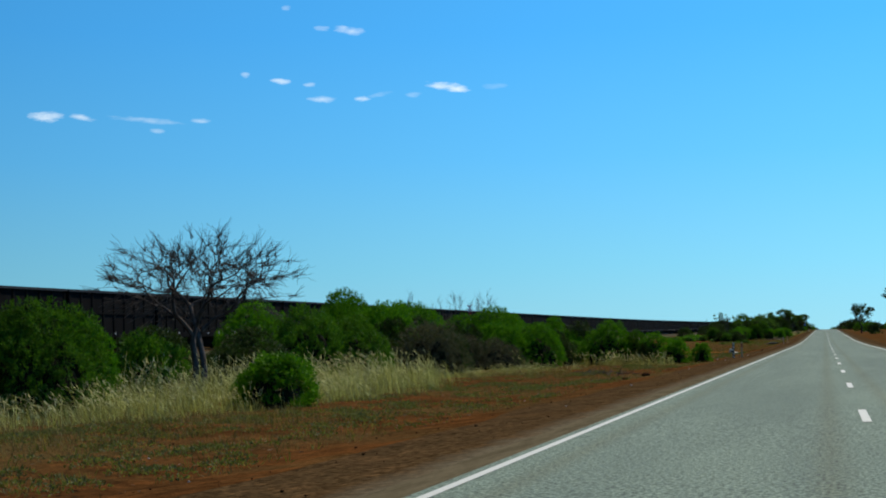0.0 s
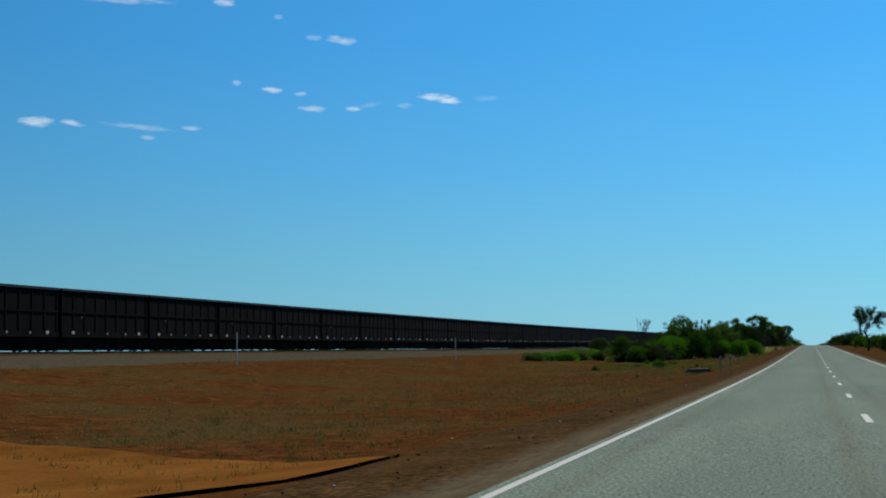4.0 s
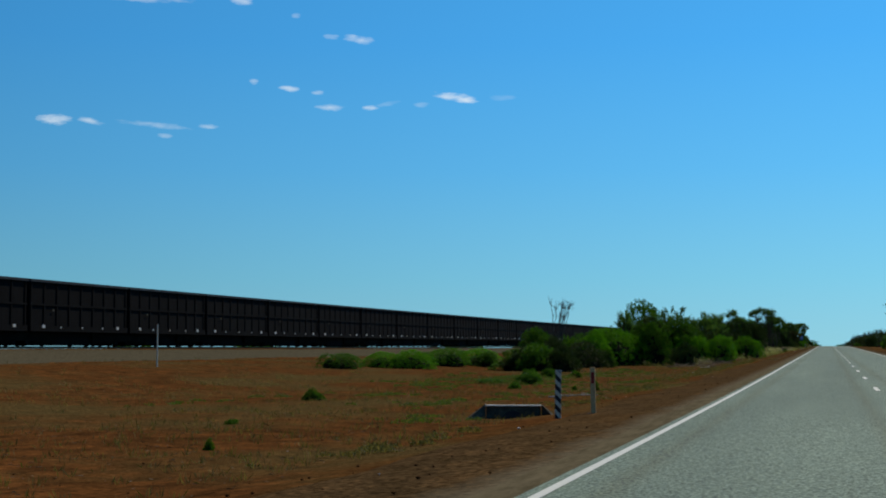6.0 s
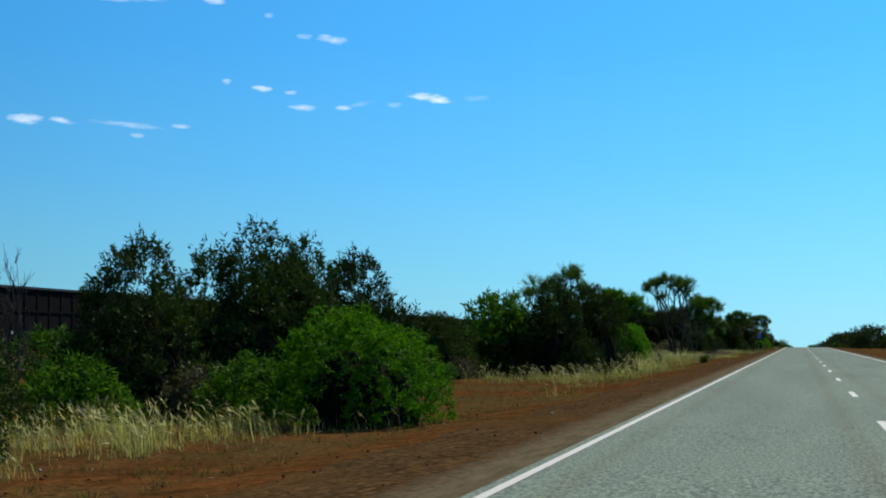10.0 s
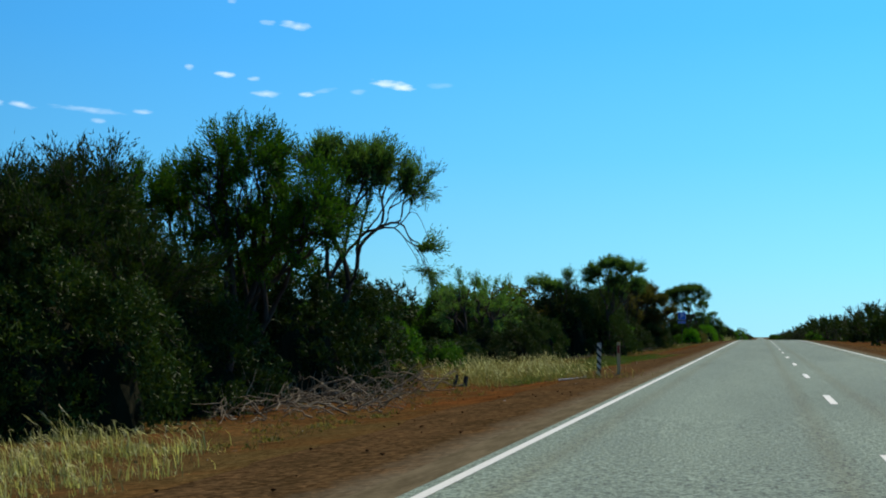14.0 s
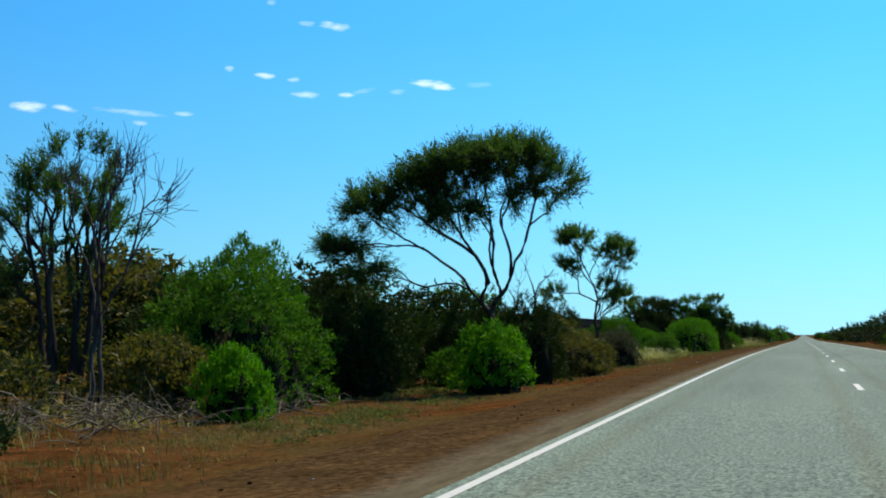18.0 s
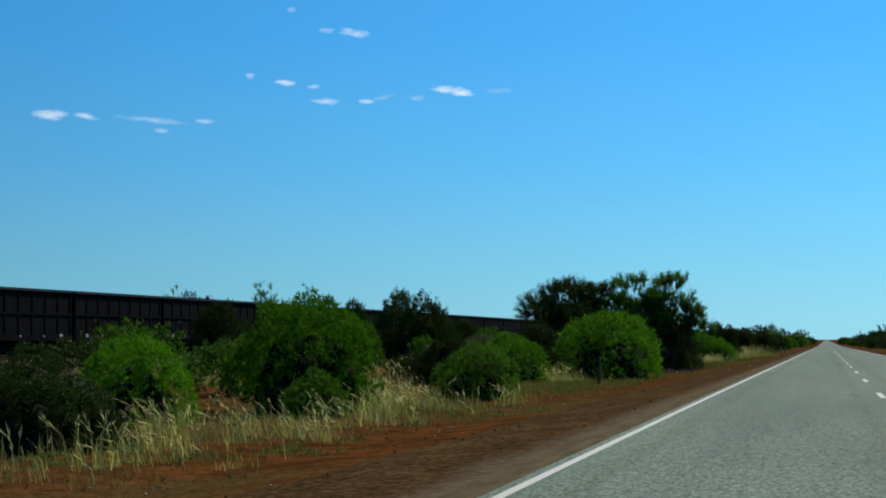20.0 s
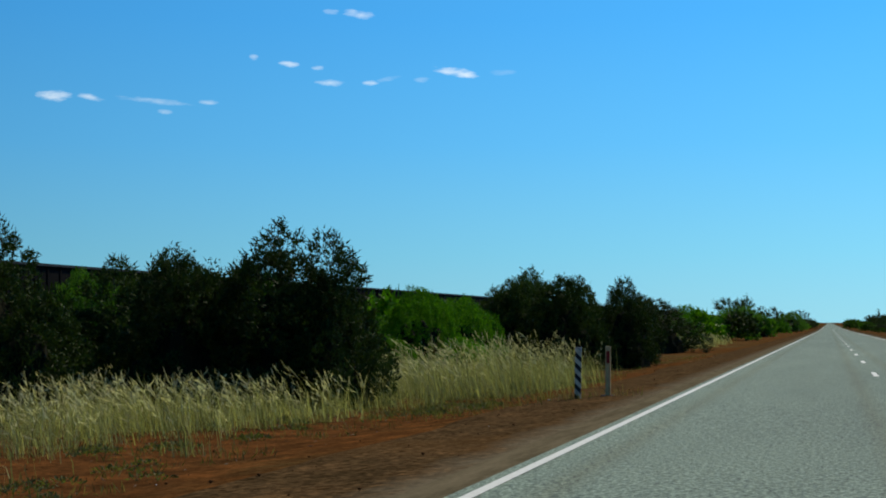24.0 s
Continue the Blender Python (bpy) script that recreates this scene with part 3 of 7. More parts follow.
def lump_centres(rng, n, tall, even=1.0):
    """Centres and radii of the leaf clumps on the mounds of an uneven bush of radius 1 and height 1."""
    hills = mounds(rng, tall, even)
    c, r = [], []
    for x0, y0, rad, top in hills:
        m = max(9, int(n * (3.6 - 2.0 * even) * rad * rad + 6))
        for k in range(m):
            up = ((k + 0.5) / m) ** 0.8
            a = k * 2.39996 + rng.uniform(-0.35, 0.35)
            side = np.sqrt(max(0.0, 1 - up ** 2.3)) * (1 - 0.16 * max(0.0, 0.3 - up) / 0.3)
            size = rng.uniform(0.11, 0.22) * (1.1 - 0.1 * even)
            push = rng.uniform(0.88 - 0.22 * even, 1.02 + 0.06 * even)
            p = np.array([x0 + np.cos(a) * side * (rad - size * 0.6) * push, y0 + np.sin(a) * side * (rad - size * 0.6) * push, max(up * top * rng.uniform(0.90, 1.02) - size * 0.7, 0.07)])
            if any(((p[0] - hx) / hr) ** 2 + ((p[1] - hy) / hr) ** 2 + (p[2] / ht) ** 2 < 0.42 for hx, hy, hr, ht in hills):
                continue
            c.append(p)
            r.append(size)
    return np.array(c), np.array(r)


def bush_leaves(rng, n_lumps, n_leaves, leaf, width, loose, tall, even=1.0):
    """Sprigs of small leaves that stand out from every lump; some shoot out beyond the outline."""
    c, r = lump_centres(rng, n_lumps, tall, even)
    per = 9
    n = int(n_leaves / per * 2.6)
    share = r ** 1.5 / (r ** 1.5).sum()
    k = rng.choice(len(c), n, p=share)
    d = rng.normal(size=(n, 3))
    d[:, 2] = np.where(d[:, 2] < -0.4, -d[:, 2] * 0.4, d[:, 2])
    d /= np.linalg.norm(d, axis=1)[:, None]
    flat = np.array([1, 1, 0.6 if tall else 1.0])
    p = c[k] + d * flat * r[k][:, None] * rng.uniform(0.72, 1.0, n)[:, None]
    inside = (np.linalg.norm((p[:, None, :] - c[None]) / flat, axis=2) < r[None] * 0.70).sum(1) > 0
    keep = ~inside & (p[:, 2] > 0.0)
    p, d = p[keep][: n_leaves // per], d[keep][: n_leaves // per]
    out = d * 0.8 + np.array([0, 0, 0.55]) + rng.normal(0, 0.35, p.shape)
    out /= np.linalg.norm(out, axis=1)[:, None]
    reach = (0.055 if tall else leaf) * (1.0 + (5 if tall else 10) * loose * rng.uniform(0, 1, len(p)) ** 3)
    u = rng.uniform(-0.3, 1.0, (len(p), per))
    flat = np.array([1, 1, 0.42 if tall else 0.6])
    at = p[:, None, :] + (out * flat * reach[:, None])[:, None, :] * u[..., None] + rng.normal(0, leaf * 0.34, (len(p), per, 3)) * flat
    along = (out[:, None, :] * 0.8 + rng.normal(0, 0.7, at.shape)) * flat
    at, along = at.reshape(-1, 3), along.reshape(-1, 3)
    keep = at[:, 2] > -0.01
    v, f = blades(rng, at[keep], along[keep], leaf, width, True)
    reach = np.percentile(np.hypot(v[:, 0], v[:, 1]), 93)
    return v / np.array([reach, reach, np.percentile(v[:, 2], 98.5)]), f


def bush_mesh(seed, material, n_lumps=16, n_leaves=6500, leaf=0.10, width=0.034, loose=0.05, tall=False, even=1.0):
    v, f = bush_leaves(np.random.default_rng(seed), n_lumps, n_leaves, leaf, width, loose, tall, even)
    return mesh_of("foliage", v, f, material)


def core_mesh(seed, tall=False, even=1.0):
    """The dense twigs inside a bush, near-black to stand for shade under its leaves."""
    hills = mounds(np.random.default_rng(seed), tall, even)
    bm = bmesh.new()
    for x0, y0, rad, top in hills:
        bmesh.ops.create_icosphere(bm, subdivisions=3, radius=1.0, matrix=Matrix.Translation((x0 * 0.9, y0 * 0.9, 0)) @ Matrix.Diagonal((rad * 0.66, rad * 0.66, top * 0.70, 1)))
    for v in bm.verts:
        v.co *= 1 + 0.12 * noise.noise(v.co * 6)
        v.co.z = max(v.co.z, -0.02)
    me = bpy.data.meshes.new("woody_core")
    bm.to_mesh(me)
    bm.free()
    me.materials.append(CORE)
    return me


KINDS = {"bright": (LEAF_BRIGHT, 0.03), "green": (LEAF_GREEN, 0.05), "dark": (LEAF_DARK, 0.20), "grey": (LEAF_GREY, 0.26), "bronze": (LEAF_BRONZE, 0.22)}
SHRUBS, LARGE, TALL = {}, {}, {}
for _kind, (_m, _loose) in KINDS.items():
    _n = len(_kind) * 3 + ord(_kind[0])
    _t = 0.6 if _kind == "grey" else 1.0
    _even = {"bright": 0.4, "green": 0.65}.get(_kind, 1.0)
    for _bank, _count, _lumps, _leaves, _leaf, _tall in ((SHRUBS, 4, 16, 7000, 0.085, False), (LARGE, 4, 34, 24000, 0.042, False), (TALL, 3, 30, 24000, 0.046, True)):
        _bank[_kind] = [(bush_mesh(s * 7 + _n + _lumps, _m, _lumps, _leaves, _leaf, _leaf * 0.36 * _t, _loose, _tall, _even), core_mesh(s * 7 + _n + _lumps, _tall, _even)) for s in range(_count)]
SHRUB_LABEL = {"bright": "rounded bright green wattle bush on red earth", "green": "dense mid-green roadside shrub", "dark": "dark olive scrub bush with shade put into its leaf colour",
               "grey": "grey half-dry twiggy scrub bush", "bronze": "bronze-tinged drying scrub bush"}


def shrub(kind, x, y, wide, high):
    """One bush, of that width and height, standing at x, y."""
    if kind in ("dark", "bronze", "grey"):
        wide = max(wide, high * 1.08)
    made = TALL[kind] if high > 1.15 * wide and high > 1.8 else LARGE[kind] if wide > 2.3 else SHRUBS[kind]
    k = int(abs(x * 13 + y * 7)) % len(made)
    rot = (x * 57 + y * 31) % 360
    e = thing("shrub", SHRUB_LABEL[kind], "shrub", "roadside shrubs", pose(x, y, ground_z(x, y) - 0.06, 0, 0, rot))
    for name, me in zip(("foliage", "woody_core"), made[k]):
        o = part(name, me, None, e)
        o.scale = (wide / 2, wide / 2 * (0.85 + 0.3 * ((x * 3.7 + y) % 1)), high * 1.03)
    return e


FILL = {k: [] for k in KINDS}


def filler(kind, x, y, wide, high):
    """A bush deep in a thicket: its leaves are joined with the others of its colour."""
    FILL[kind].append((x, y, wide, high))


def plant_fillers():
    for kind, rows in FILL.items():
        if not rows:
            continue
        bank = [bush_leaves(np.random.default_rng(40 + k), 18, 3200, 0.095, 0.040, KINDS[kind][1], False) for k in range(3)]
        vs, fs, base = [], [], 0
        for k, (x, y, wide, high) in enumerate(rows):
            v, f = bank[k % 3]
            a = x * 5.1 + y
            m = np.array([[np.cos(a) * wide / 2, -np.sin(a) * wide / 2, 0], [np.sin(a) * wide / 2, np.cos(a) * wide / 2, 0], [0, 0, high]])
            vs.append(v @ m.T + np.array([x, y, ground_z(x, y) - 0.06]))
            fs.append(f + base)
            base += len(v)
        tagged(new("thicket", mesh_of("thicket", np.concatenate(vs), np.concatenate(fs), KINDS[kind][0])), "tangled " + {"bright": "bright green", "green": "green", "dark": "dark olive", "grey": "grey dry", "bronze": "bronze"}[kind] + " thicket behind the roadside bushes", "scrub", kind="stuff")


def bend(rng, a, b, n=6, sag=0.0, wob=0.05):
    """A crooked path from a to b; sag lifts its middle."""
    a, b = np.asarray(a, float), np.asarray(b, float)
    t = np.linspace(0, 1, n)[:, None]
    p = a + (b - a) * t
    ln = np.linalg.norm(b - a)
    p[:, 2] += np.sin(t[:, 0] * np.pi) * sag * ln
    p[1:-1] += rng.normal(0, wob * ln, (n - 2, 3))
    return p


def tree(name, label, x, y, high, wide, stems=4, bare=0.45, clumps=34, leaves=170, leaf=0.19, blob=0.62, lean=0.0, dome=0.55, material=None, wood=None, trunk=0.09, seed=1, lobes=0, depth=1.0, twigs=6, heads=None, spray=0.105):
    """A forked tree: stems that divide again and again until they reach every leaf spray on the crown's shell.
    heads: the crown's rounded masses as (sideways, height of the middle, half width, half height); else they follow from the sizes."""
    rng = np.random.default_rng(seed)
    material, wood = material or LEAF_TREE, wood or BARK
    low = high * bare
    if heads:
        crown = [(a, rng.uniform(-0.3, 0.3) * r * depth, z - 0.2 * blob, max(r - 0.25 * blob, 0.5 * r), max(h - 0.15 * blob, 0.6 * h)) for a, z, r, h in heads]
    elif lobes:
        crown = []
        for k in range(lobes):
            a, q = 2.4 * k + rng.uniform(-0.4, 0.4), np.sqrt((k + 0.5) / lobes)
            r = wide * rng.uniform(0.15, 0.23)
            top = low + (high - low) * (dome + (1 - dome) * np.sqrt(max(0.0, 1 - q * q))) * rng.uniform(0.86, 1.0)
            if k % 3 == 2 and bare < 0.3:
                top = rng.uniform(low + 0.35 * (high - low), top)
            crown.append((np.cos(a) * q * (wide / 2 - r), np.sin(a) * q * (wide / 2 - r) * depth, top - r * 0.6, r, r * 0.65))
    else:
        mid = low + (high - low) * 0.40
        crown = [(0.0, 0.0, mid, wide / 2, high - mid)]
    share = np.array([c[3] * c[3] + c[3] * c[4] for c in crown])
    n = max(8, int(clumps * 1.8))
    pick = rng.choice(len(crown), n, p=share / share.sum())
    tips, out = [], []
    for k in pick:
        cx, cy, cz, cr, ch = crown[k]
        d = rng.normal(size=3)
        d[2] = abs(d[2]) if rng.uniform() < 0.74 else -abs(d[2])
        d /= np.linalg.norm(d)
        q = rng.uniform(0.12, 1.0) ** 0.5
        down = 1.0 if d[2] > 0 or heads or lobes else (cz - low) / max(ch, 0.1)
        p = np.array([cx + d[0] * cr * q, cy + d[1] * cr * q * depth, cz + d[2] * ch * q * min(down, 1.0)])
        p[0] += lean * p[2] if not heads else 0.0
        tips.append(p)
        out.append(d)
    tips, out = np.array(tips), np.array(out)
    paths, ends = [], {}
    total = max(1.0, n / stems)

    def grow(p, way, idx, level):
        c = tips[idx].mean(0)
        r0 = max(0.007, trunk * min(1.0, len(idx) / total) ** 0.5)
        if len(idx) == 1:
            q = tips[idx[0]]
        else:
            f = np.clip((low * 0.72 - p[2]) / max(c[2] - p[2], 0.1), 0.22, 0.75) if level == 0 else 0.07 if stems == 1 and level < 3 else rng.uniform(0.30, 0.50)
            q = p + (c - p) * f
            q[2] += 0.03 * np.linalg.norm(c - p)
            q += rng.normal(0, 0.035, 3) * np.linalg.norm(c - p)
        ln = np.linalg.norm(q - p)
        bow = p + way * ln * 0.45 + rng.normal(0, 0.04, 3) * ln
        t = np.linspace(0, 1, 6)[:, None]
        pts = (1 - t) ** 2 * p + 2 * t * (1 - t) * bow + t * t * q
        pts[1:-1] += rng.normal(0, 0.016, (4, 3)) * ln
        go = q - bow
        go /= np.linalg.norm(go) + 1e-9
        if len(idx) == 1:
            paths.append((pts, r0, 0.004))
            ends[idx[0]] = go
            return
        v = tips[idx] - q
        v /= np.linalg.norm(v, axis=1)[:, None] + 1e-9
        w = v - v.mean(0)
        axis = np.linalg.svd(w, full_matrices=False)[2][0] + rng.normal(0, 0.15, 3)
        order = np.argsort(w @ axis)
        cutat = int(np.clip(round(len(idx) * rng.uniform(0.32, 0.68)), 1, len(idx) - 1))
        paths.append((pts, r0, max(0.006, r0 * 0.78)))
        grow(q, go, idx[order[:cutat]], level + 1)
        grow(q, go, idx[order[cutat:]], level + 1)

    turn = np.arctan2(tips[:, 1] - tips[:, 1].mean(), tips[:, 0] - tips[:, 0].mean())
    for s, idx in enumerate(np.array_split(np.argsort(turn), stems)):
        if not len(idx):
            continue
        a = turn[idx].mean()
        foot = np.array([np.cos(a) * 0.07 * stems ** 0.6, np.sin(a) * 0.07 * stems ** 0.6, -0.12])
        way = np.array([np.cos(a) * 0.18, np.sin(a) * 0.18, 1.0])
        grow(foot, way / np.linalg.norm(way), idx, 0)
    limbs = len(paths)
    at, along = [], []
    if leaf < 0.2:
        each, size, thin = max(1, int(leaves * clumps * (1.75 if heads else 2.1) / n / twigs)), spray, 0.26
    else:
        each, size, thin = max(1, int(leaves * clumps * 1.9 / n / twigs)), leaf, 0.3
    for k in range(n):
        way = ends[k] * 0.7 + out[k] * 0.5 + np.array([0, 0, 0.30])
        for _ in range(twigs):
            d = way / np.linalg.norm(way) + rng.normal(0, 0.42, 3)
            d = d / np.linalg.norm(d) * blob * rng.uniform(0.5, 1.25)
            start = tips[k] - d * 0.30
            paths.append((bend(rng, start, tips[k] + d * 0.9, 4, -0.03, 0.05), 0.007, 0.003))
            if leaves:
                u = rng.uniform(0.0, 1.25, each)[:, None]
                at.append(start + d * u + rng.normal(0, blob * 0.10, (each, 3)))
                along.append(d / np.linalg.norm(d) + rng.normal(0, 0.38, (each, 3)) + np.array([0, 0, 0.15]))
    e = thing(name, label, "tree", "", pose(x, y, ground_z(x, y) - 0.03))
    ext = np.concatenate(at) if leaves else np.concatenate([p[0] for p in paths])
    lo, hi = np.percentile(ext[:, 0], (1.0, 99.0))
    fit = np.array([1.0, 1.0, 1.0])
    if not heads:
        sx = np.clip(wide / (hi - lo), 0.6, 1.5)
        fit = np.array([sx, sx, np.clip(high / np.percentile(ext[:, 2], 99.5), 0.6, 1.4)])
    if leaves:
        v, f = tubes(paths, 4)
        part("trunk", mesh_of("trunk", v * fit, f, wood, True), None, e)
        v, f = blades(rng, np.concatenate(at) * fit, np.concatenate(along), size, size * thin, True)
        part("crown", mesh_of("crown", v, f, material), None, e)
    else:
        thick = [p for p in paths[:limbs] if p[1] > 0.35 * trunk]
        v, f = tubes(thick, 6)
        part("trunk", mesh_of("trunk", v * fit, f, wood, True), None, e)
        v, f = tubes([p for p in paths[:limbs] if p[1] <= 0.35 * trunk] + paths[limbs:], 4)
        part("crown", mesh_of("bare_crown", v * fit, f, wood, True), None, e, "crown of bare twigs")
    return e


def dead_tree(label, x, y, high, wide, seed=1, stems=3, density=10, wood=None, trunk=0.07, name="dead_tree", lean=0.0, heads=None, bare=0.22):
    """A bare tree or shrub: forked limbs that end in fine twigs."""
    return tree(name, label, x, y, high, wide, stems=stems, bare=bare, clumps=int(density * 2.4), leaves=0, twigs=4, blob=0.11 * high, lean=lean, wood=wood or DEADWOOD,
                trunk=trunk, seed=seed, heads=heads)


def grass(label, near_a, near_b, far_a, far_b, count, high, material=None, plume=0.8, seed=1, name="grass_patch"):
    """A patch of standing grass between four corners: bent blades and, on some, a pale seed head."""
    rng = np.random.default_rng(seed)
    count = int(count * (3.4 if high >= 0.6 else 2.4))
    cl = max(4, count // 26)
    u, w = rng.uniform(-0.06, 1.06, (cl, 1)), rng.uniform(-0.1, 1.1, (cl, 1))
    c = (np.array(near_a) * (1 - u) + np.array(near_b) * u) * (1 - w) + (np.array(far_a) * (1 - u) + np.array(far_b) * u) * w
    c += rng.normal(0, 0.5, c.shape)
    size = rng.uniform(0, 1, cl) ** 2 + 0.12
    k = rng.choice(cl, count, p=size / size.sum())
    rad = (0.10 + 0.22 * rng.uniform(0, 1, cl))[k]
    px, py = c[k, 0] + rng.normal(0, 1, count) * rad, c[k, 1] + rng.normal(0, 1, count) * rad
    tallness = (0.50 + 0.55 * rng.uniform(0, 1, cl) ** 1.2)[k]
    low = rng.uniform(0, 1, count) < 0.62                  # a dense base of arching leaves under the tall stems
    h = high * tallness * np.where(low, rng.uniform(0.16, 0.58, count), 0.45 + 0.62 * rng.uniform(0, 1, count) ** 1.2)
    z = np.array([ground_z(a, b) for a, b in zip(px, py)]) - 0.02
    base = np.stack([px, py, z], -1)
    way = (rng.normal(0, 0.14, (cl, 2)) + np.array([-0.22, -0.06]))[k]
    bendv = way + rng.normal(0, 1, (count, 2)) * np.where(low, 0.52, 0.20)[:, None]
    mid = base + np.stack([bendv[:, 0] * h * 0.3, bendv[:, 1] * h * 0.3, h * 0.62], -1)
    tip = base + np.stack([bendv[:, 0] * h * 1.15, bendv[:, 1] * h * 1.15, h * (1 - 0.25 * np.minimum(1, np.linalg.norm(bendv, axis=1)))], -1)
    a = rng.uniform(0, np.pi, count)
    s = np.stack([np.cos(a), np.sin(a), np.zeros(count)], -1) * (0.0028 + 0.0045 * rng.uniform(0, 1, count) ** 2)[:, None]
    v = np.stack([base - s, base + s, mid + s * 0.8, mid - s * 0.8, tip + s * 0.25, tip - s * 0.25], 1).reshape(-1, 3)
    o = np.arange(count)[:, None] * 6
    f = np.concatenate([o + np.array([[0, 1, 2, 3]]), o + np.array([[3, 2, 4, 5]])])
    head = min(1.0, high / 0.75)
    pl = (rng.uniform(0, 1, count) < plume * np.clip(h / high - 0.30, 0, 1) * 1.3) & (high > 0.33) & ~low
    d = tip[pl] - mid[pl]
    d /= np.linalg.norm(d, axis=1)[:, None]
    stems = len(f)
    for turn in range(5):                                  # feathery seed heads
        v2, f2 = blades(rng, tip[pl] - d * 0.040 * head * (turn + 0.3), d + rng.normal(0, 0.16, d.shape) + np.array([-0.14, 0, -0.03 * turn]), 0.13 * head, 0.0125 * head)
        v, f = np.concatenate([v, v2]), np.concatenate([f, f2 + len(v)])
    me = mesh_of(name, v, f, material or STEM)
    me.materials.append(STRAW)
    me.polygons.foreach_set("material_index", (np.arange(len(f)) >= stems).astype(np.int32))
    return tagged(new(name, me), label, "grass", "roadside grass", "stuff")


# ---- roadside furniture ----
def striped_post(x, y):
    """Black and white hazard marker at a culvert."""
    e = thing("hazard_post", "black and white diagonally striped hazard marker post", "marker post", "striped hazard posts", pose(x, y, ground_z(x, y) - 0.05, 0, 1.2, 4))
    h, w, d = 0.94, 0.058, 0.012
    part("backing", small_box(-w, w, -0.012, 0.012, -0.2, h + 0.03, 0.004), GALV, e)
    n = 10
    for k in range(n):
        z0, z1 = h * k / n, h * (k + 1) / n
        bm = bmesh.new()
        s = 0.055
        v = [bm.verts.new(p) for p in ((-w, -0.016, max(0, z0 + s)), (w, -0.016, max(0.0, z0 - s)), (w, -0.016, z1 - s), (-w, -0.016, min(h + 0.03, z1 + s)))]
        f = bm.faces.new(v)
        r = bmesh.ops.extrude_face_region(bm, geom=[f])
        for q in r["geom"]:
            if isinstance(q, bmesh.types.BMVert):
                q.co.y += 0.003
        part("stripe", bm, BLACK if k % 2 == 0 else WHITE, e, "black stripe" if k % 2 == 0 else "white stripe")
    return e


def guide_post(x, y, lean=0.0):
    e = thing("guide_post", "weathered cream roadside guide post with red reflector", "guide post", "guide posts", pose(x, y, ground_z(x, y) - 0.03, 0, lean, 3))
    bm = bmesh.new()
    box(bm, -0.042, 0.042, -0.012, 0.012, -0.15, 0.93, 0.005)
    box(bm, 0.034, 0.047, -0.024, 0.012, -0.15, 0.93)
    box(bm, -0.047, -0.034, -0.018, 0.012, -0.15, 0.93)
    part("post", bm, POSTPAINT, e)
    part("reflector", small_box(-0.030, 0.030, -0.020, -0.013, 0.62, 0.84, 0.002), RED, e, "red reflector strip")
    part("footing", small_box(-0.13, 0.13, -0.10, 0.10, -0.1, 0.045, 0.02), DEADWOOD, e, "dark earth and stones at the foot")
    return e


for _x, _y, _l in ((-2.2, 81.6, 1.0), (-2.7, 199.0, 1.2), (-1.95, 442.1, 0.6), (-1.9, 717.8, 0.4)):
    striped_post(_x, _y)
for _x, _y, _l in ((-1.75, 82.2, 0.5), (-2.15, 199.8, -0.6), (-1.5, 443.1, -0.4), (-1.45, 718.4, 0.8)):
    guide_post(_x, _y, _l)


def culvert(x, y):
    """Concrete headwall with splayed wings round a pipe mouth, facing along the road's drain."""
    e = thing("culvert_headwall", "weathered concrete culvert headwall with dark pipe mouth", "culvert", "", pose(x, y, ground_z(x, y) - 0.12, 0, 0, 8))
    bm = bmesh.new()
    box(bm, -0.58, 0.58, 0.0, 0.16, -0.3, 0.36, 0.015)
    # The shade on the headwall and wings is put into their dark colour.
    part("headwall", bm, STAIN_SHADE, e)
    # Paler concrete here paints in the sunlight on the coping.
    part("coping", small_box(-0.60, 0.60, -0.03, 0.18, 0.362, 0.395, 0.01), CONCRETE, e, "top edge with sunlight put into its pale colour")
    for s in (-1, 1):
        bm = bmesh.new()
        v = [bm.verts.new(p) for p in ((s * 0.60, 0.0, -0.3), (s * 0.98, -0.42, -0.3), (s * 0.98, -0.42, 0.06), (s * 0.60, 0.0, 0.41),
                                       (s * 0.60, 0.16, -0.3), (s * 1.06, -0.30, -0.3), (s * 1.06, -0.30, 0.06), (s * 0.60, 0.16, 0.41))]
        for q in ((0, 1, 2, 3), (7, 6, 5, 4), (1, 5, 6, 2), (3, 2, 6, 7), (0, 4, 5, 1), (0, 3, 7, 4)):
            bm.faces.new([v[k] for k in q])
        bmesh.ops.recalc_face_normals(bm, faces=bm.faces)
        part("wing_wall", bm, STAIN_SHADE, e, "concrete wing wall with shade put into its colour")
    # A flat black disc paints the shade inside the pipe.
    bm = bmesh.new()
    bmesh.ops.create_cone(bm, cap_ends=True, segments=20, radius1=0.26, radius2=0.26, depth=0.04, matrix=Matrix.Translation((0, -0.02, 0.02)) @ Matrix.Rotation(radians(90), 4, "X"))
    part("pipe_mouth", bm, BLACK, e, "black disc for the shaded pipe opening")
    return e


culvert(-4.2, 201.8)


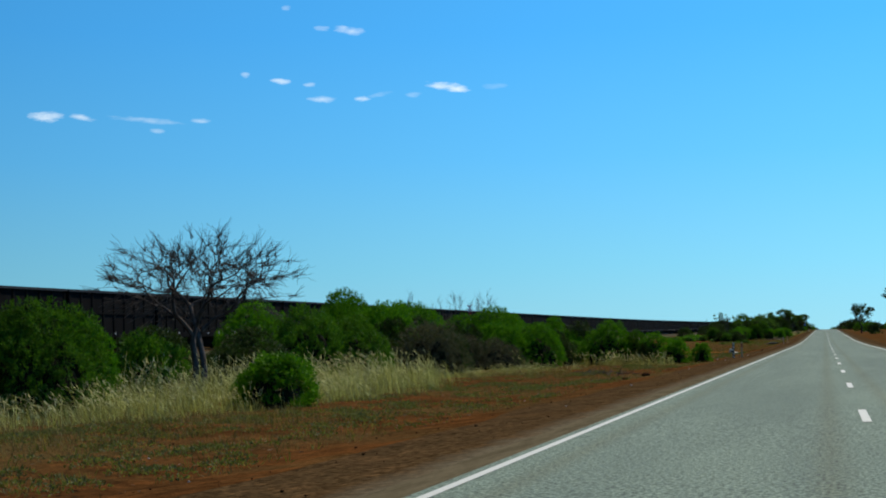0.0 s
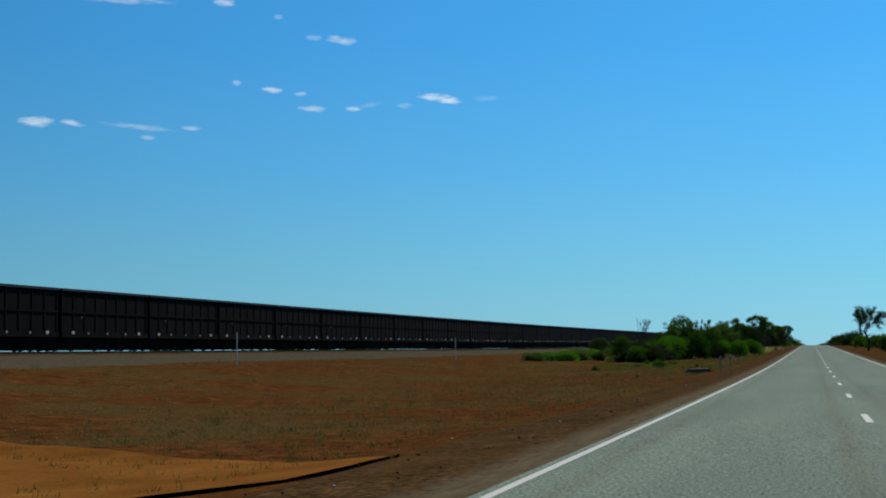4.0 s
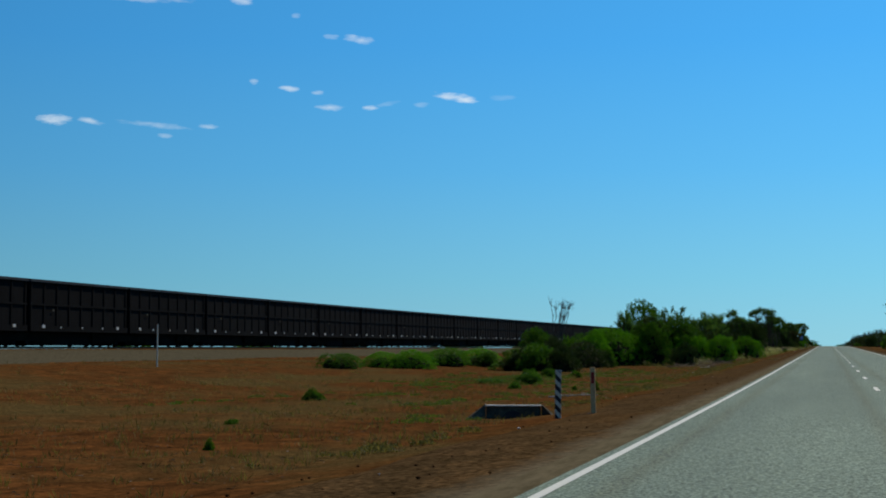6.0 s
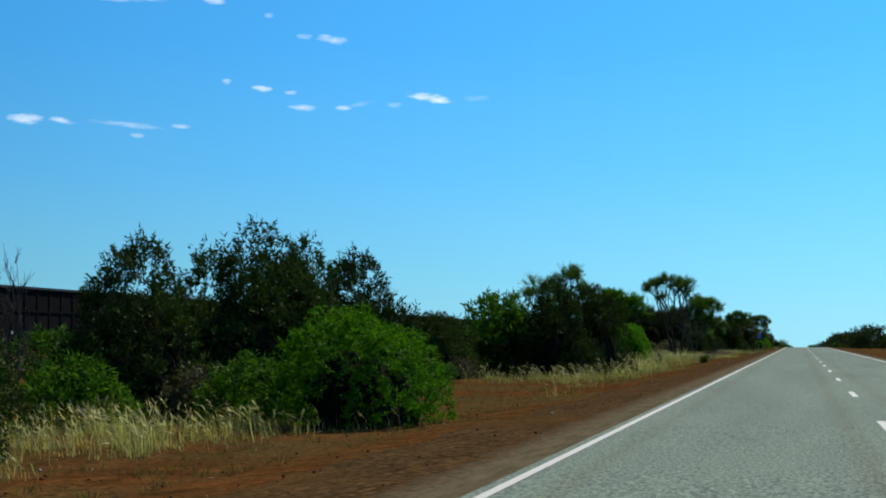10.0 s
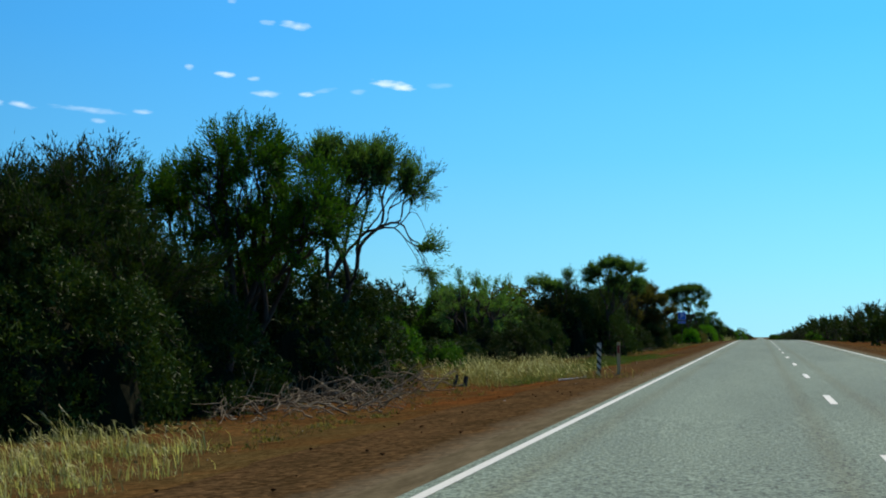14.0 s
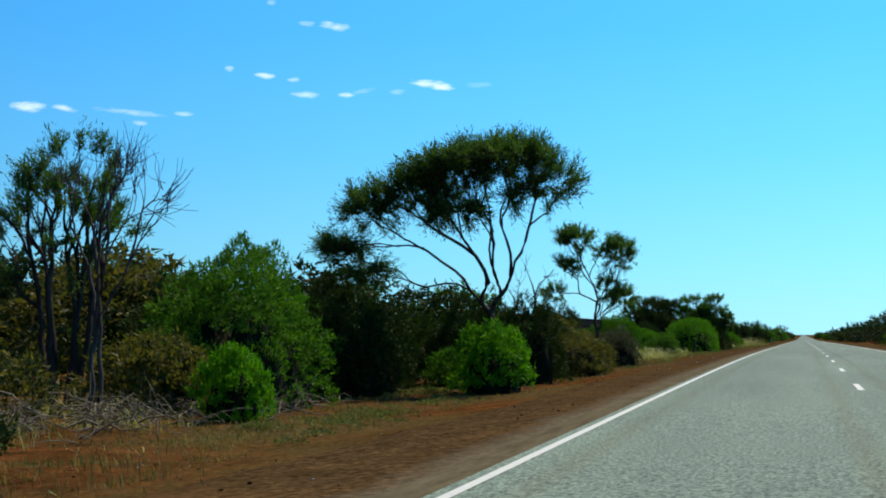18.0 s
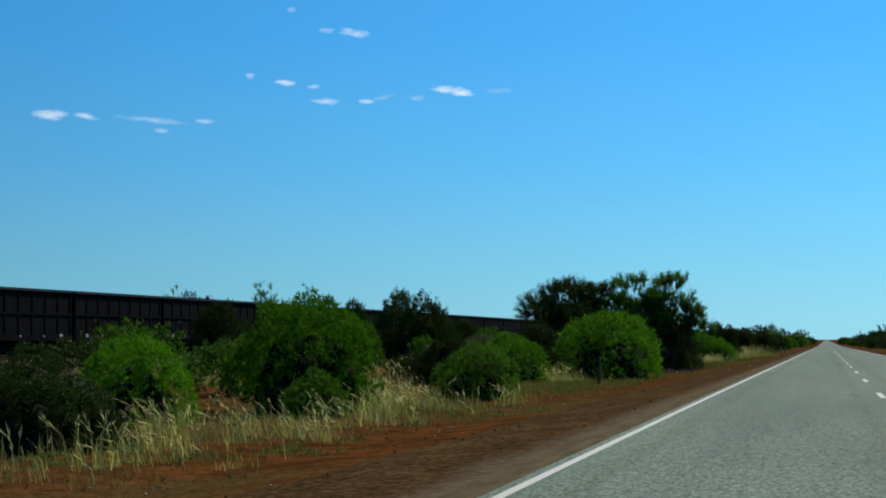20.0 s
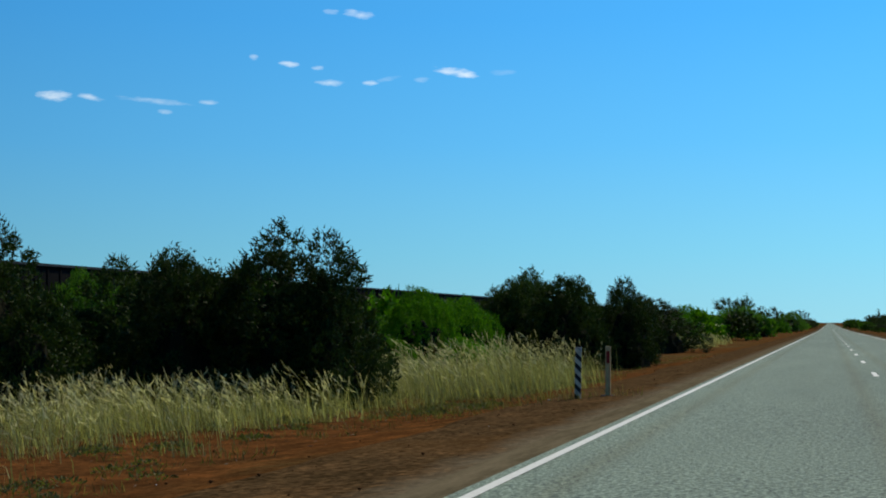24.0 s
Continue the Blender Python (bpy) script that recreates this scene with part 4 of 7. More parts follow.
def parking_sign(x, y):
    e = thing("parking_sign", "blue parking sign with white P and distance plate on a post", "road sign", "", pose(x, y, ground_z(x, y) + 0.27, 0, 0.6, 6))
    bm = bmesh.new()
    box(bm, -0.028, 0.028, -0.028, 0.028, -0.7, 2.30, 0.006)
    part("post", bm, POSTWOOD, e, "dark brown painted post")
    # Added pale strip paints the sunlight on the post's right side.
    part("post_edge", small_box(0.030, 0.036, -0.024, 0.024, -0.1, 1.62), GALV, e, "pale strip for the sunlit side of the post")
    board = part("sign_board", small_box(-0.32, 0.32, -0.058, -0.042, 2.06, 2.72, 0.004), BLUE, e)
    plate = part("distance_plate", small_box(-0.325, 0.325, -0.058, -0.042, 1.74, 1.96, 0.004), BLUE, e)

    def border(parent, w, z0, z1):
        for a in ((-w, w, z1 - 0.03, z1 - 0.015), (-w, w, z0 + 0.015, z0 + 0.03), (-w + 0.0, -w + 0.015, z0 + 0.03, z1 - 0.03), (w - 0.015, w, z0 + 0.03, z1 - 0.03)):
            part("border_line", small_box(a[0], a[1], -0.0615, -0.0585, a[2], a[3]), SIGNWHITE, parent, "thin white border")
    border(board, 0.305, 2.06, 2.72)
    border(plate, 0.31, 1.74, 1.96)
    for text, size, x0, z0, parent in (("P", 0.54, 0.0, 2.205, board), ("1 km", 0.17, 0.0, 1.79, plate)):
        cu = bpy.data.curves.new("lettering", "FONT")
        cu.body, cu.size, cu.align_x, cu.extrude = text, size, "CENTER", 0.0015
        if text == "P":
            cu.offset = 0.008
        tmp = bpy.data.objects.new("lettering", cu)
        scene.collection.objects.link(tmp)
        me = bpy.data.meshes.new_from_object(tmp.evaluated_get(bpy.context.evaluated_depsgraph_get()))
        bpy.data.objects.remove(tmp)
        me.materials.clear()
        o = part("lettering", me, None, parent, "white lettering")
        me.materials.append(SIGNWHITE)
        o.matrix_basis = pose(x0, -0.0605, z0, 90, 0, 0)
    return e


parking_sign(-4.05, 521.6)


def crossing_sign(x, y):
    """Railway crossing cross-buck with its boards, facing the track."""
    z = zrail(y) - 0.6
    e = thing("crossing_sign", "railway crossing cross-buck sign with red and white boards", "road sign", "", pose(x, y, z, 0, 0, 30))
    part("post", small_box(-0.04, 0.04, -0.04, 0.04, -0.5, 4.45, 0.008), GALV, e)
    for a in (38, -38):
        o = part("cross_arm", small_box(-0.46, 0.46, -0.062, -0.046, -0.06, 0.06, 0.004), SIGNWHITE, e, "white cross-buck arm")
        o.matrix_basis = pose(0, -0.006 if a > 0 else 0.012, 4.15, 0, a * 1.5, 0)
    part("red_board", small_box(-0.15, 0.15, -0.075, -0.06, 3.25, 3.72, 0.004), RED, e, "red board")
    part("lower_board", small_box(-0.12, 0.12, -0.075, -0.06, 2.55, 3.18, 0.004), SIGNWHITE, e, "white lower board")
    return e


crossing_sign(-34.3, 144.5)


def plain_post(name, label, x, y, high, r, material, lean=0.0):
    e = thing(name, label, "post", "", pose(x, y, ground_z(x, y), 0, lean, 0))
    bm = bmesh.new()
    bmesh.ops.create_cone(bm, cap_ends=True, segments=9, radius1=r, radius2=r * 0.85, depth=high + 0.3, matrix=Matrix.Translation((0, 0, high / 2 - 0.15)))
    for v in bm.verts:
        v.co += Vector((noise.noise(v.co * 9) * r * 0.25, noise.noise(v.co * 7 + Vector((3, 1, 0))) * r * 0.25, 0))
    part("shaft", bm, material, e)
    return e


plain_post("wooden_post", "weathered dark timber post beside a round bush", -5.7, 628.2, 0.98, 0.07, DEADWOOD, 1.5)
plain_post("marker_post", "thin white marker post near the railway", -27.0, 229.5, 1.9, 0.035, WHITE)
plain_post("marker_post", "thin white marker post near the railway", -30.0, 190.0, 1.9, 0.035, WHITE)


def jerrycan(x, y):
    """An upright plastic can with a moulded handle, a spout and a dark smear."""
    e = thing("jerrycan", "dirty white plastic can standing on red earth", "container", "", pose(x, y, ground_z(x, y), 2, 4, 20))
    part("body", small_box(-0.17, 0.17, -0.13, 0.13, 0, 0.40, 0.04), WHITE, e)
    part("shoulder", small_box(-0.13, 0.13, -0.10, 0.10, 0.395, 0.445, 0.02), WHITE, e)
    v, f = tubes([([(-0.09, 0, 0.43), (-0.08, 0, 0.50), (0.03, 0, 0.50), (0.05, 0, 0.43)], 0.016, 0.016)], 6)
    part("handle", mesh_of("handle", v, f, WHITE, True), None, e)
    bm = bmesh.new()
    bmesh.ops.create_cone(bm, cap_ends=True, segments=12, radius1=0.035, radius2=0.03, depth=0.06, matrix=Matrix.Translation((0.10, 0, 0.465)))
    part("cap", bm, BLACK, e, "dark screw cap")
    part("smear", small_box(-0.06, 0.05, -0.134, -0.131, 0.10, 0.30), STAIN_SHADE, e, "dark stain on its side")
    return e


def pipe_offcut(x, y):
    """A short length of hollow white pipe lying on the earth."""
    e = thing("pipe_offcut", "short white plastic pipe lying on red earth", "pipe", "", pose(x, y, ground_z(x, y) + 0.09, 0, 0, 55))
    bm = bmesh.new()
    n, rings = 16, []
    for r, z in ((0.095, -0.18), (0.095, 0.18), (0.080, 0.18), (0.080, -0.18)):
        rings.append([bm.verts.new((z, r * math.cos(a), r * math.sin(a))) for a in (2 * math.pi * k / n for k in range(n))])
    for a, b in zip(rings, rings[1:] + rings[:1]):
        for k in range(n):
            bm.faces.new((a[k], a[(k + 1) % n], b[(k + 1) % n], b[k]))
    part("wall", bm, WHITE, e)
    return e


jerrycan(-4.75, 118.8)
pipe_offcut(-4.35, 117.6)


# ---- fallen branches and stumps ----
def brushwood(label, x, y, wide, deep, count, high, seed, material=None, thick=0.014):
    """A heap of fallen, forked sticks."""
    rng = np.random.default_rng(seed)
    paths = []
    for _ in range(count):
        a = np.array([rng.uniform(-wide / 2, wide / 2), rng.uniform(-deep / 2, deep / 2), rng.uniform(0.01, high * 0.5)])
        t = rng.uniform(0, 2 * np.pi)
        ln = rng.uniform(0.3, 1.3)
        b = a + np.array([np.cos(t) * ln, np.sin(t) * ln * 0.7, rng.uniform(-0.1, high * 0.7)])
        b[2] = max(b[2], 0.015)
        p = bend(rng, a, b, 5, 0.08, 0.06)
        r = thick * rng.uniform(0.5, 1.5)
        paths.append((p, r, r * 0.4))
        for _ in range(rng.integers(1, 4)):
            q = p[rng.integers(1, 5)]
            c = q + rng.normal(0, 0.22, 3) + np.array([0, 0, 0.05])
            c[2] = max(c[2], 0.01)
            paths.append((bend(rng, q, c, 3, 0, 0.06), r * 0.5, r * 0.2))
    v, f = tubes(paths, 4)
    v[:, 2] += np.array([ground_z(x + q[0], y + q[1]) for q in v])
    v[:, 0] += x
    v[:, 1] += y
    return tagged(new("brushwood", mesh_of("brushwood", v, f, material or GREYWOOD)), label, "branches", "fallen branches", "stuff")


brushwood("pale fallen branches on red earth", -6.3, 265.3, 3.0, 5.0, 60, 0.18, 1)
brushwood("grey fallen sticks under bushes", -6.0, 277.0, 2.5, 6.0, 60, 0.3, 2)
brushwood("heap of dead grey branches", -6.4, 435.0, 2.6, 5.0, 90, 0.7, 3, thick=0.018)
brushwood("tangle of dead branches at a tree's foot", -5.6, 428.5, 2.6, 5.0, 90, 0.45, 4)
brushwood("tangle of dead grey branches", -6.0, 413.0, 3.4, 4.0, 70, 0.35, 5, DEADWOOD)
brushwood("dead sticks on the verge", -7.7, 543.0, 3.4, 5.0, 70, 0.35, 6)
brushwood("dead sticks at the foot of trees", -5.4, 650.0, 2.6, 6.0, 40, 0.15, 7, DEADWOOD)
brushwood("dead sticks under scrub", -6.0, 477.0, 2.0, 7.0, 25, 0.12, 8, DEADWOOD)
brushwood("dead sticks on red earth", -6.0, 57.5, 2.0, 4.0, 30, 0.15, 9, DEADWOOD)
brushwood("grey litter sticks under grass", -7.2, 294.0, 3.0, 5.0, 60, 0.3, 10)
brushwood("dead sticks under trees", -6.4, 503.0, 2.4, 9.0, 50, 0.3, 11)


def fallen_stick(x, y, length, turn, seed):
    rng = np.random.default_rng(seed)
    d = np.array([math.cos(turn), math.sin(turn), 0.0])
    p = np.array([x, y, 0.0]) + d * np.linspace(0, length, 7)[:, None]
    p[1:, :2] += rng.normal(0, 0.025, (6, 2))
    p[:, 2] = [ground_z(a, b) + 0.03 for a, b in p[:, :2]]
    q = p[4] + np.array([[0, 0, 0], [0.12, 0.10, 0.05], [0.2, 0.24, 0.06]])
    v, f = tubes([(p, 0.026, 0.012), (q, 0.012, 0.005)], 6)
    return tagged(new("fallen_stick", mesh_of("fallen_stick", v, f, CONCRETE, True)), "bleached pale stick lying on red earth", "stick", "fallen sticks")


fallen_stick(-6.0, 214.6, 1.5, 0.15, 3)
fallen_stick(-5.6, 262.0, 0.8, 0.9, 4)
fallen_stick(-2.9, 441.0, 0.9, 0.5, 5)


def arched_branch(x, y):
    """A dead black limb that rises from its stump and bows over to the ground."""
    z = ground_z(x, y)
    limb = [(x, y, z - 0.1), (x - 0.02, y, z + 0.30), (x - 0.12, y - 0.05, z + 0.62), (x - 0.40, y - 0.1, z + 0.80), (x - 0.75, y - 0.1, z + 0.74), (x - 1.05, y - 0.05, z + 0.52)]
    fork = [(x - 0.12, y - 0.05, z + 0.62), (x - 0.35, y - 0.2, z + 0.60), (x - 0.6, y - 0.3, z + 0.48)]
    v, f = tubes([(limb, 0.06, 0.02), (fork, 0.03, 0.01)], 7)
    return tagged(new("dead_branch", mesh_of("dead_branch", v, f, BARK, True)), "black dead branch arching over the straw grass", "branch")


arched_branch(-7.6, 705.2)
brushwood("dark dead sticks at the foot of a tall tree", -6.0, 403.6, 2.2, 4.0, 60, 0.35, 12, DEADWOOD)


def charred_stump(x, y):
    """Two short burnt stubs on one root."""
    e = thing("charred_stump", "black burnt stump with two stubs beside straw grass", "stump", "", pose(x, y, ground_z(x, y)))
    v, f = tubes([([(-0.16, 0, -0.1), (-0.17, 0, 0.12), (-0.10, 0.02, 0.34)], 0.075, 0.035), ([(-0.1, 0, -0.02), (0.02, 0.0, 0.03), (0.1, 0, 0.0)], 0.07, 0.06)], 7)
    part("root", mesh_of("root", v, f, BLACK, True), None, e)
    v, f = tubes([([(0.10, 0, -0.1), (0.12, 0, 0.14), (0.15, 0.01, 0.30)], 0.085, 0.06)], 7)
    part("stub", mesh_of("stub", v, f, BLACK, True), None, e)
    return e


charred_stump(-5.55, 440.9)


def scrap(x, y, seed):
    """A crumpled piece of pale litter."""
    ob = stone(x, y, 0.05, seed, SIGNWHITE, "litter_scrap", "crumpled white litter on red earth")
    return tagged(ob, "crumpled white litter on red earth", "litter", "litter on the verge")


def stone(x, y, r, seed, material=None, name="earth_clod", label="dark red clod of earth on the verge"):
    bm = bmesh.new()
    bmesh.ops.create_icosphere(bm, subdivisions=2, radius=r)
    for v in bm.verts:
        v.co *= 1 + 0.35 * noise.noise(v.co * (2.2 / r) + Vector((seed, 0, 0)))
        v.co.z = v.co.z * 0.6 + r * 0.3
    me = bpy.data.meshes.new(name)
    bm.to_mesh(me)
    bm.free()
    me.materials.append(material or PEBBLE)
    ob = new(name, me)
    ob.location = (x, y, ground_z(x, y))
    return tagged(ob, label, "stone", "clods on the verge")


for _k, (_x, _y, _r) in enumerate(((-8.7, 363.0, 0.30), (-8.1, 364.0, 0.18), (-7.0, 365.4, 0.2), (-5.6, 358.6, 0.14), (-6.4, 377.5, 0.26), (-6.8, 377.0, 0.14), (-5.0, 380.0, 0.10),
                                   (-3.9, 48.6, 0.12), (-4.6, 50.2, 0.10), (-3.6, 52.0, 0.16), (-6.7, 445.0, 0.2))):
    stone(_x, _y, _r, _k * 3.1)


for _k, (_x, _y) in enumerate(((-14.6, 257.8), (-5.1, 650.0), (-6.5, 650.6), (-4.7, 246.8))):
    scrap(_x, _y, _k * 2.3)


# ---- loose stones and litter along the verge ----
def scatter(name, label, x0, x1, y0, y1, count, low, top, material, seed):
    rng = np.random.default_rng(seed)
    ico = np.array([(0, 0, 1), (0.9, 0, 0.4), (0.28, 0.85, 0.4), (-0.72, 0.52, 0.4), (-0.72, -0.52, 0.4), (0.28, -0.85, 0.4), (0, 0, -0.5)], float)
    tri = np.array([(0, 1, 2), (0, 2, 3), (0, 3, 4), (0, 4, 5), (0, 5, 1), (6, 2, 1), (6, 3, 2), (6, 4, 3), (6, 5, 4), (6, 1, 5)])
    x, y = rng.uniform(x0, x1, count), rng.uniform(y0, y1, count)
    r = low + (top - low) * rng.uniform(0, 1, count) ** 3
    z = np.array([max(ground_z(a, b), shoulder_z(a, b) if a > -3.4 else -9) for a, b in zip(x, y)])
    jit = rng.uniform(0.6, 1.3, (count, 7, 3))
    v = np.stack([x, y, z + r * 0.2], -1)[:, None, :] + ico[None] * jit * r[:, None, None] * np.array([1, 1, 0.7])
    f = tri[None] + (np.arange(count) * 7)[:, None, None]
    return tagged(new(name, mesh_of(name, v.reshape(-1, 3), f.reshape(-1, 3), material)), label, "stones", kind="stuff")


scatter("loose_stones", "small dark red stones strewn over the verge", -9.0, -0.9, 5, 760, 9000, 0.008, 0.035, PEBBLE, 3)
scatter("pale_stones", "scattered pale stones and litter on the verge", -10.0, -1.5, 5, 760, 500, 0.012, 0.04, CONCRETE, 4)


def litter(seed, count, x0, x1, y0, y1):
    """Short dry sticks and leaf litter lying on the earth."""
    rng = np.random.default_rng(seed)
    p = np.stack([rng.uniform(x0, x1, count), rng.uniform(y0, y1, count), np.zeros(count)], -1)
    p[:, 2] = [ground_z(a, b) + 0.012 for a, b in p[:, :2]]
    d = rng.normal(size=(count, 3)) * np.array([1, 1, 0.12])
    v, f = blades(rng, p, d, 0.10, 0.012)
    return tagged(new("leaf_litter", mesh_of("leaf_litter", v, f, LITTER)), "dry leaf and stick litter on the earth", "litter", kind="stuff")


litter(5, 30000, -13, -3.6, 10, 760)


def tufts(seed, count, x0, x1, y0, y1, high, material, label):
    """Small tufts of grass scattered over bare earth."""
    rng = np.random.default_rng(seed)
    n = count * 9
    k = np.repeat(np.arange(count), 9)
    cx, cy = rng.uniform(x0, x1, count), rng.uniform(y0, y1, count)
    px, py = cx[k] + rng.normal(0, 0.07, n), cy[k] + rng.normal(0, 0.07, n)
    cz = np.array([ground_z(a, b) for a, b in zip(cx, cy)])
    at = np.stack([px, py, cz[k] - 0.01], -1)
    d = rng.normal(0, 0.45, (n, 3)) + np.array([0, 0, 1.0])
    v, f = blades(rng, at, d, high, 0.012)
    return tagged(new("grass_tufts", mesh_of("grass_tufts", v, f, material)), label, "grass", kind="stuff")


def mats(seed, count, x0, x1, y0, y1, low, top, material, label):
    """Low creeping cover: flat cushions of tiny leaves in loose drifts."""
    rng = np.random.default_rng(seed)
    drift = rng.uniform(0, 1, (max(3, count // 9), 2)) * np.array([x1 - x0, y1 - y0]) + np.array([x0, y0])
    c = drift[rng.integers(len(drift), size=count)] + rng.normal(0, 1, (count, 2)) * np.array([0.55, 1.1])
    c = c[(c[:, 0] > x0 - 0.4) & (c[:, 0] < x1 + 0.4)]
    rad = low + (top - low) * rng.uniform(0, 1, len(c)) ** 1.6
    k = rng.choice(len(c), int(70 * len(c)), p=rad ** 1.5 / (rad ** 1.5).sum())
    a, q = rng.uniform(0, 6.28, len(k)), np.sqrt(rng.uniform(0, 1, len(k)))
    px, py = c[k, 0] + np.cos(a) * q * rad[k], c[k, 1] + np.sin(a) * q * rad[k]
    cz = np.array([max(ground_z(u, w), shoulder_z(u, w) if u > -3.4 else -9) for u, w in c])
    at = np.stack([px, py, cz[k] + rad[k] * 0.32 * np.sqrt(1 - q * q) * rng.uniform(0.3, 1, len(k))], -1)
    d = rng.normal(0, 0.6, (len(k), 3)) + np.stack([np.cos(a) * q, np.sin(a) * q, np.full(len(k), 0.8)], -1)
    v, f = blades(rng, at, d, 0.06, 0.022)
    return tagged(new("ground_cover", mesh_of("ground_cover", v, f, material)), label, "ground cover", kind="stuff")


mats(21, 420, -11.5, -4.2, 14, 62, 0.10, 0.42, GREYHERB, "grey-green creeping cover on red earth")
mats(22, 260, -9.0, -3.2, 66, 118, 0.08, 0.35, GREYHERB, "grey-green creeping cover on red earth")
mats(23, 260, -16.0, -5.0, 200, 262, 0.08, 0.30, HERB, "low green herbs on red earth")
mats(24, 520, -5.8, -3.5, 441, 484, 0.10, 0.35, HERB, "green creeping herbs along the shoulder")
mats(25, 330, -6.6, -3.4, 655, 735, 0.10, 0.35, GREYHERB, "grey-green creeping cover along the shoulder")
mats(26, 420, -8.0, -3.6, 520, 640, 0.08, 0.32, GREYHERB, "grey-green creeping cover on the verge")
mats(28, 300, -4.7, -3.5, 190, 285, 0.08, 0.28, STRAWGREEN, "half-dry herbs along the edge of the shoulder")
mats(29, 160, -13.0, -9.0, 226, 246, 0.12, 0.40, HERB, "low yellow-green herbs on red earth")
mats(27, 240, -9.0, -4.0, 340, 430, 0.08, 0.28, STRAWGREEN, "half-dry low cover on the verge")

tufts(8, 14000, -13, -3.6, 5, 760, 0.13, STRAWGREEN, "small half-dry grass tufts on red earth")
tufts(9, 1300, -34, -8, 95, 330, 0.2, STRAWGREEN, "sparse dry tufts on the plain by the railway")
tufts(10, 700, -9, -3.2, 5, 760, 0.14, HERB, "small green herbs on the verge")


# ---- plants along the road, in order of their distance ----
grass("low half-green grass on red earth", (-8.3, 16.9), (-6.6, 26.2), (-12.1, 22.6), (-8.5, 29.9), 1700, 0.22, STRAWGREEN, 0.1, seed=144)
grass("low green grass beside the shoulder", (-9.5, 18.8), (-7.6, 27.5), (-13.5, 25.2), (-9.9, 31.3), 1500, 0.3, STRAWGREEN, 0.1, seed=8)
grass("pale dry grass in front of green bushes", (-12.6, 23.4), (-9.6, 36.3), (-16.5, 29.2), (-12.4, 42.1), 2600, 0.75, seed=143)
grass("tall dry straw grass with pale seed heads", (-12.4, 27.0), (-9.8, 43.6), (-20.3, 42.7), (-16.0, 59.3), 2600, 1.0, seed=1)
grass("tall dry straw grass with pale drooping plumes", (-13.2, 29.5), (-10.6, 47.0), (-17.0, 36.0), (-14.6, 55.0), 3600, 1.35, seed=153)
shrub("green", -16.5, 30.1, 2.5, 2.59)
shrub("green", -16.0, 30.4, 3.4, 2.67)
filler("dark", -17.3, 31.7, 2.5, 1.83)
shrub("bright", -15.7, 31.7, 1.9, 2.25)
shrub("bright", -10.4, 32.2, 1.9, 1.32)
shrub("bright", -10.7, 33.1, 2.0, 1.31)
filler("green", -11.5, 34.9, 1.4, 0.92)
filler("green", -12.4, 35.1, 1.4, 0.75)
shrub("green", -16.3, 36.6, 2.2, 1.87)
tree("dead_tree", "bare grey dead tree with a dome of fine twigs", -14.7, 36.7, 5.0, 5.5, stems=2, bare=0.42, clumps=150, leaves=0, twigs=7, blob=0.5, trunk=0.10, wood=DEADWOOD, seed=11)
grass("tall dry straw grass in front of bushes", (-11.4, 37.5), (-12.5, 48.1), (-21.0, 52.9), (-18.3, 59.4), 900, 1.05, seed=2)
grass("low half-green grass on red earth", (-9.1, 50.6), (-8.4, 59.8), (-14.4, 60.5), (-10.9, 66.2), 1400, 0.35, STRAWGREEN, 0.1, seed=9)
shrub("dark", -18.6, 41.5, 4.2, 2.10)
shrub("dark", -17.2, 46.0, 4.2, 2.10)
shrub("green", -17.3, 51.5, 3.3, 2.91)
shrub("green", -16.0, 54.0, 3.3, 2.62)
grass("low pale grass in front of bushes", (-12.0, 53.8), (-9.9, 69.9), (-15.9, 60.3), (-13.1, 76.1), 2200, 0.5, seed=145)
shrub("bright", -22.2, 58.0, 3.6, 3.16)
shrub("grey", -15.1, 61.9, 3.8, 2.45)
filler("dark", -17.9, 63.0, 2.8, 2.06)
filler("dark", -16.9, 64.8, 3.3, 1.82)
shrub("dark", -17.7, 65.0, 2.2, 2.62)
shrub("bright", -18.5, 66.0, 3.6, 3.30)
shrub("dark", -15.6, 66.0, 3.2, 2.20)
filler("green", -19.4, 66.3, 2.5, 2.27)
shrub("dark", -16.9, 67.9, 4.2, 2.68)
filler("green", -19.5, 68.1, 2.9, 2.33)
filler("green", -18.4, 70.0, 3.6, 1.84)
shrub("bright", -22.2, 69.6, 3.5, 3.47)
shrub("bright", -20.7, 72.4, 3.5, 3.12)
grass("low half-green grass on red earth", (-4.8, 71.1), (-2.6, 72.5), (-6.0, 73.8), (-3.8, 75.5), 700, 0.22, STRAWGREEN, 0.1, seed=10)
shrub("bright", -18.5, 71.2, 3.6, 3.40)
shrub("grey", -15.8, 70.7, 3.1, 1.84)
shrub("grey", -14.5, 73.0, 3.1, 1.65)
shrub("dark", -16.2, 72.0, 3.2, 2.40)
grass("small clump of dry straw grass", (-13.2, 72.2), (-12.4, 74.8), (-17.6, 80.1), (-15.6, 81.4), 420, 1.1, seed=5)
shrub("bright", -14.8, 75.6, 3.2, 2.50)
dead_tree("bare forked dead stem among scrub", -20.1, 75.6, 4.4, 1.0, seed=8, stems=2, density=5, trunk=0.05, name="dead_shrub")
shrub("bright", -12.8, 76.6, 3.2, 2.40)
grass("small clump of dry straw grass", (-9.3, 77.0), (-5.6, 77.2), (-13.2, 88.8), (-8.9, 88.6), 650, 0.85, seed=6)
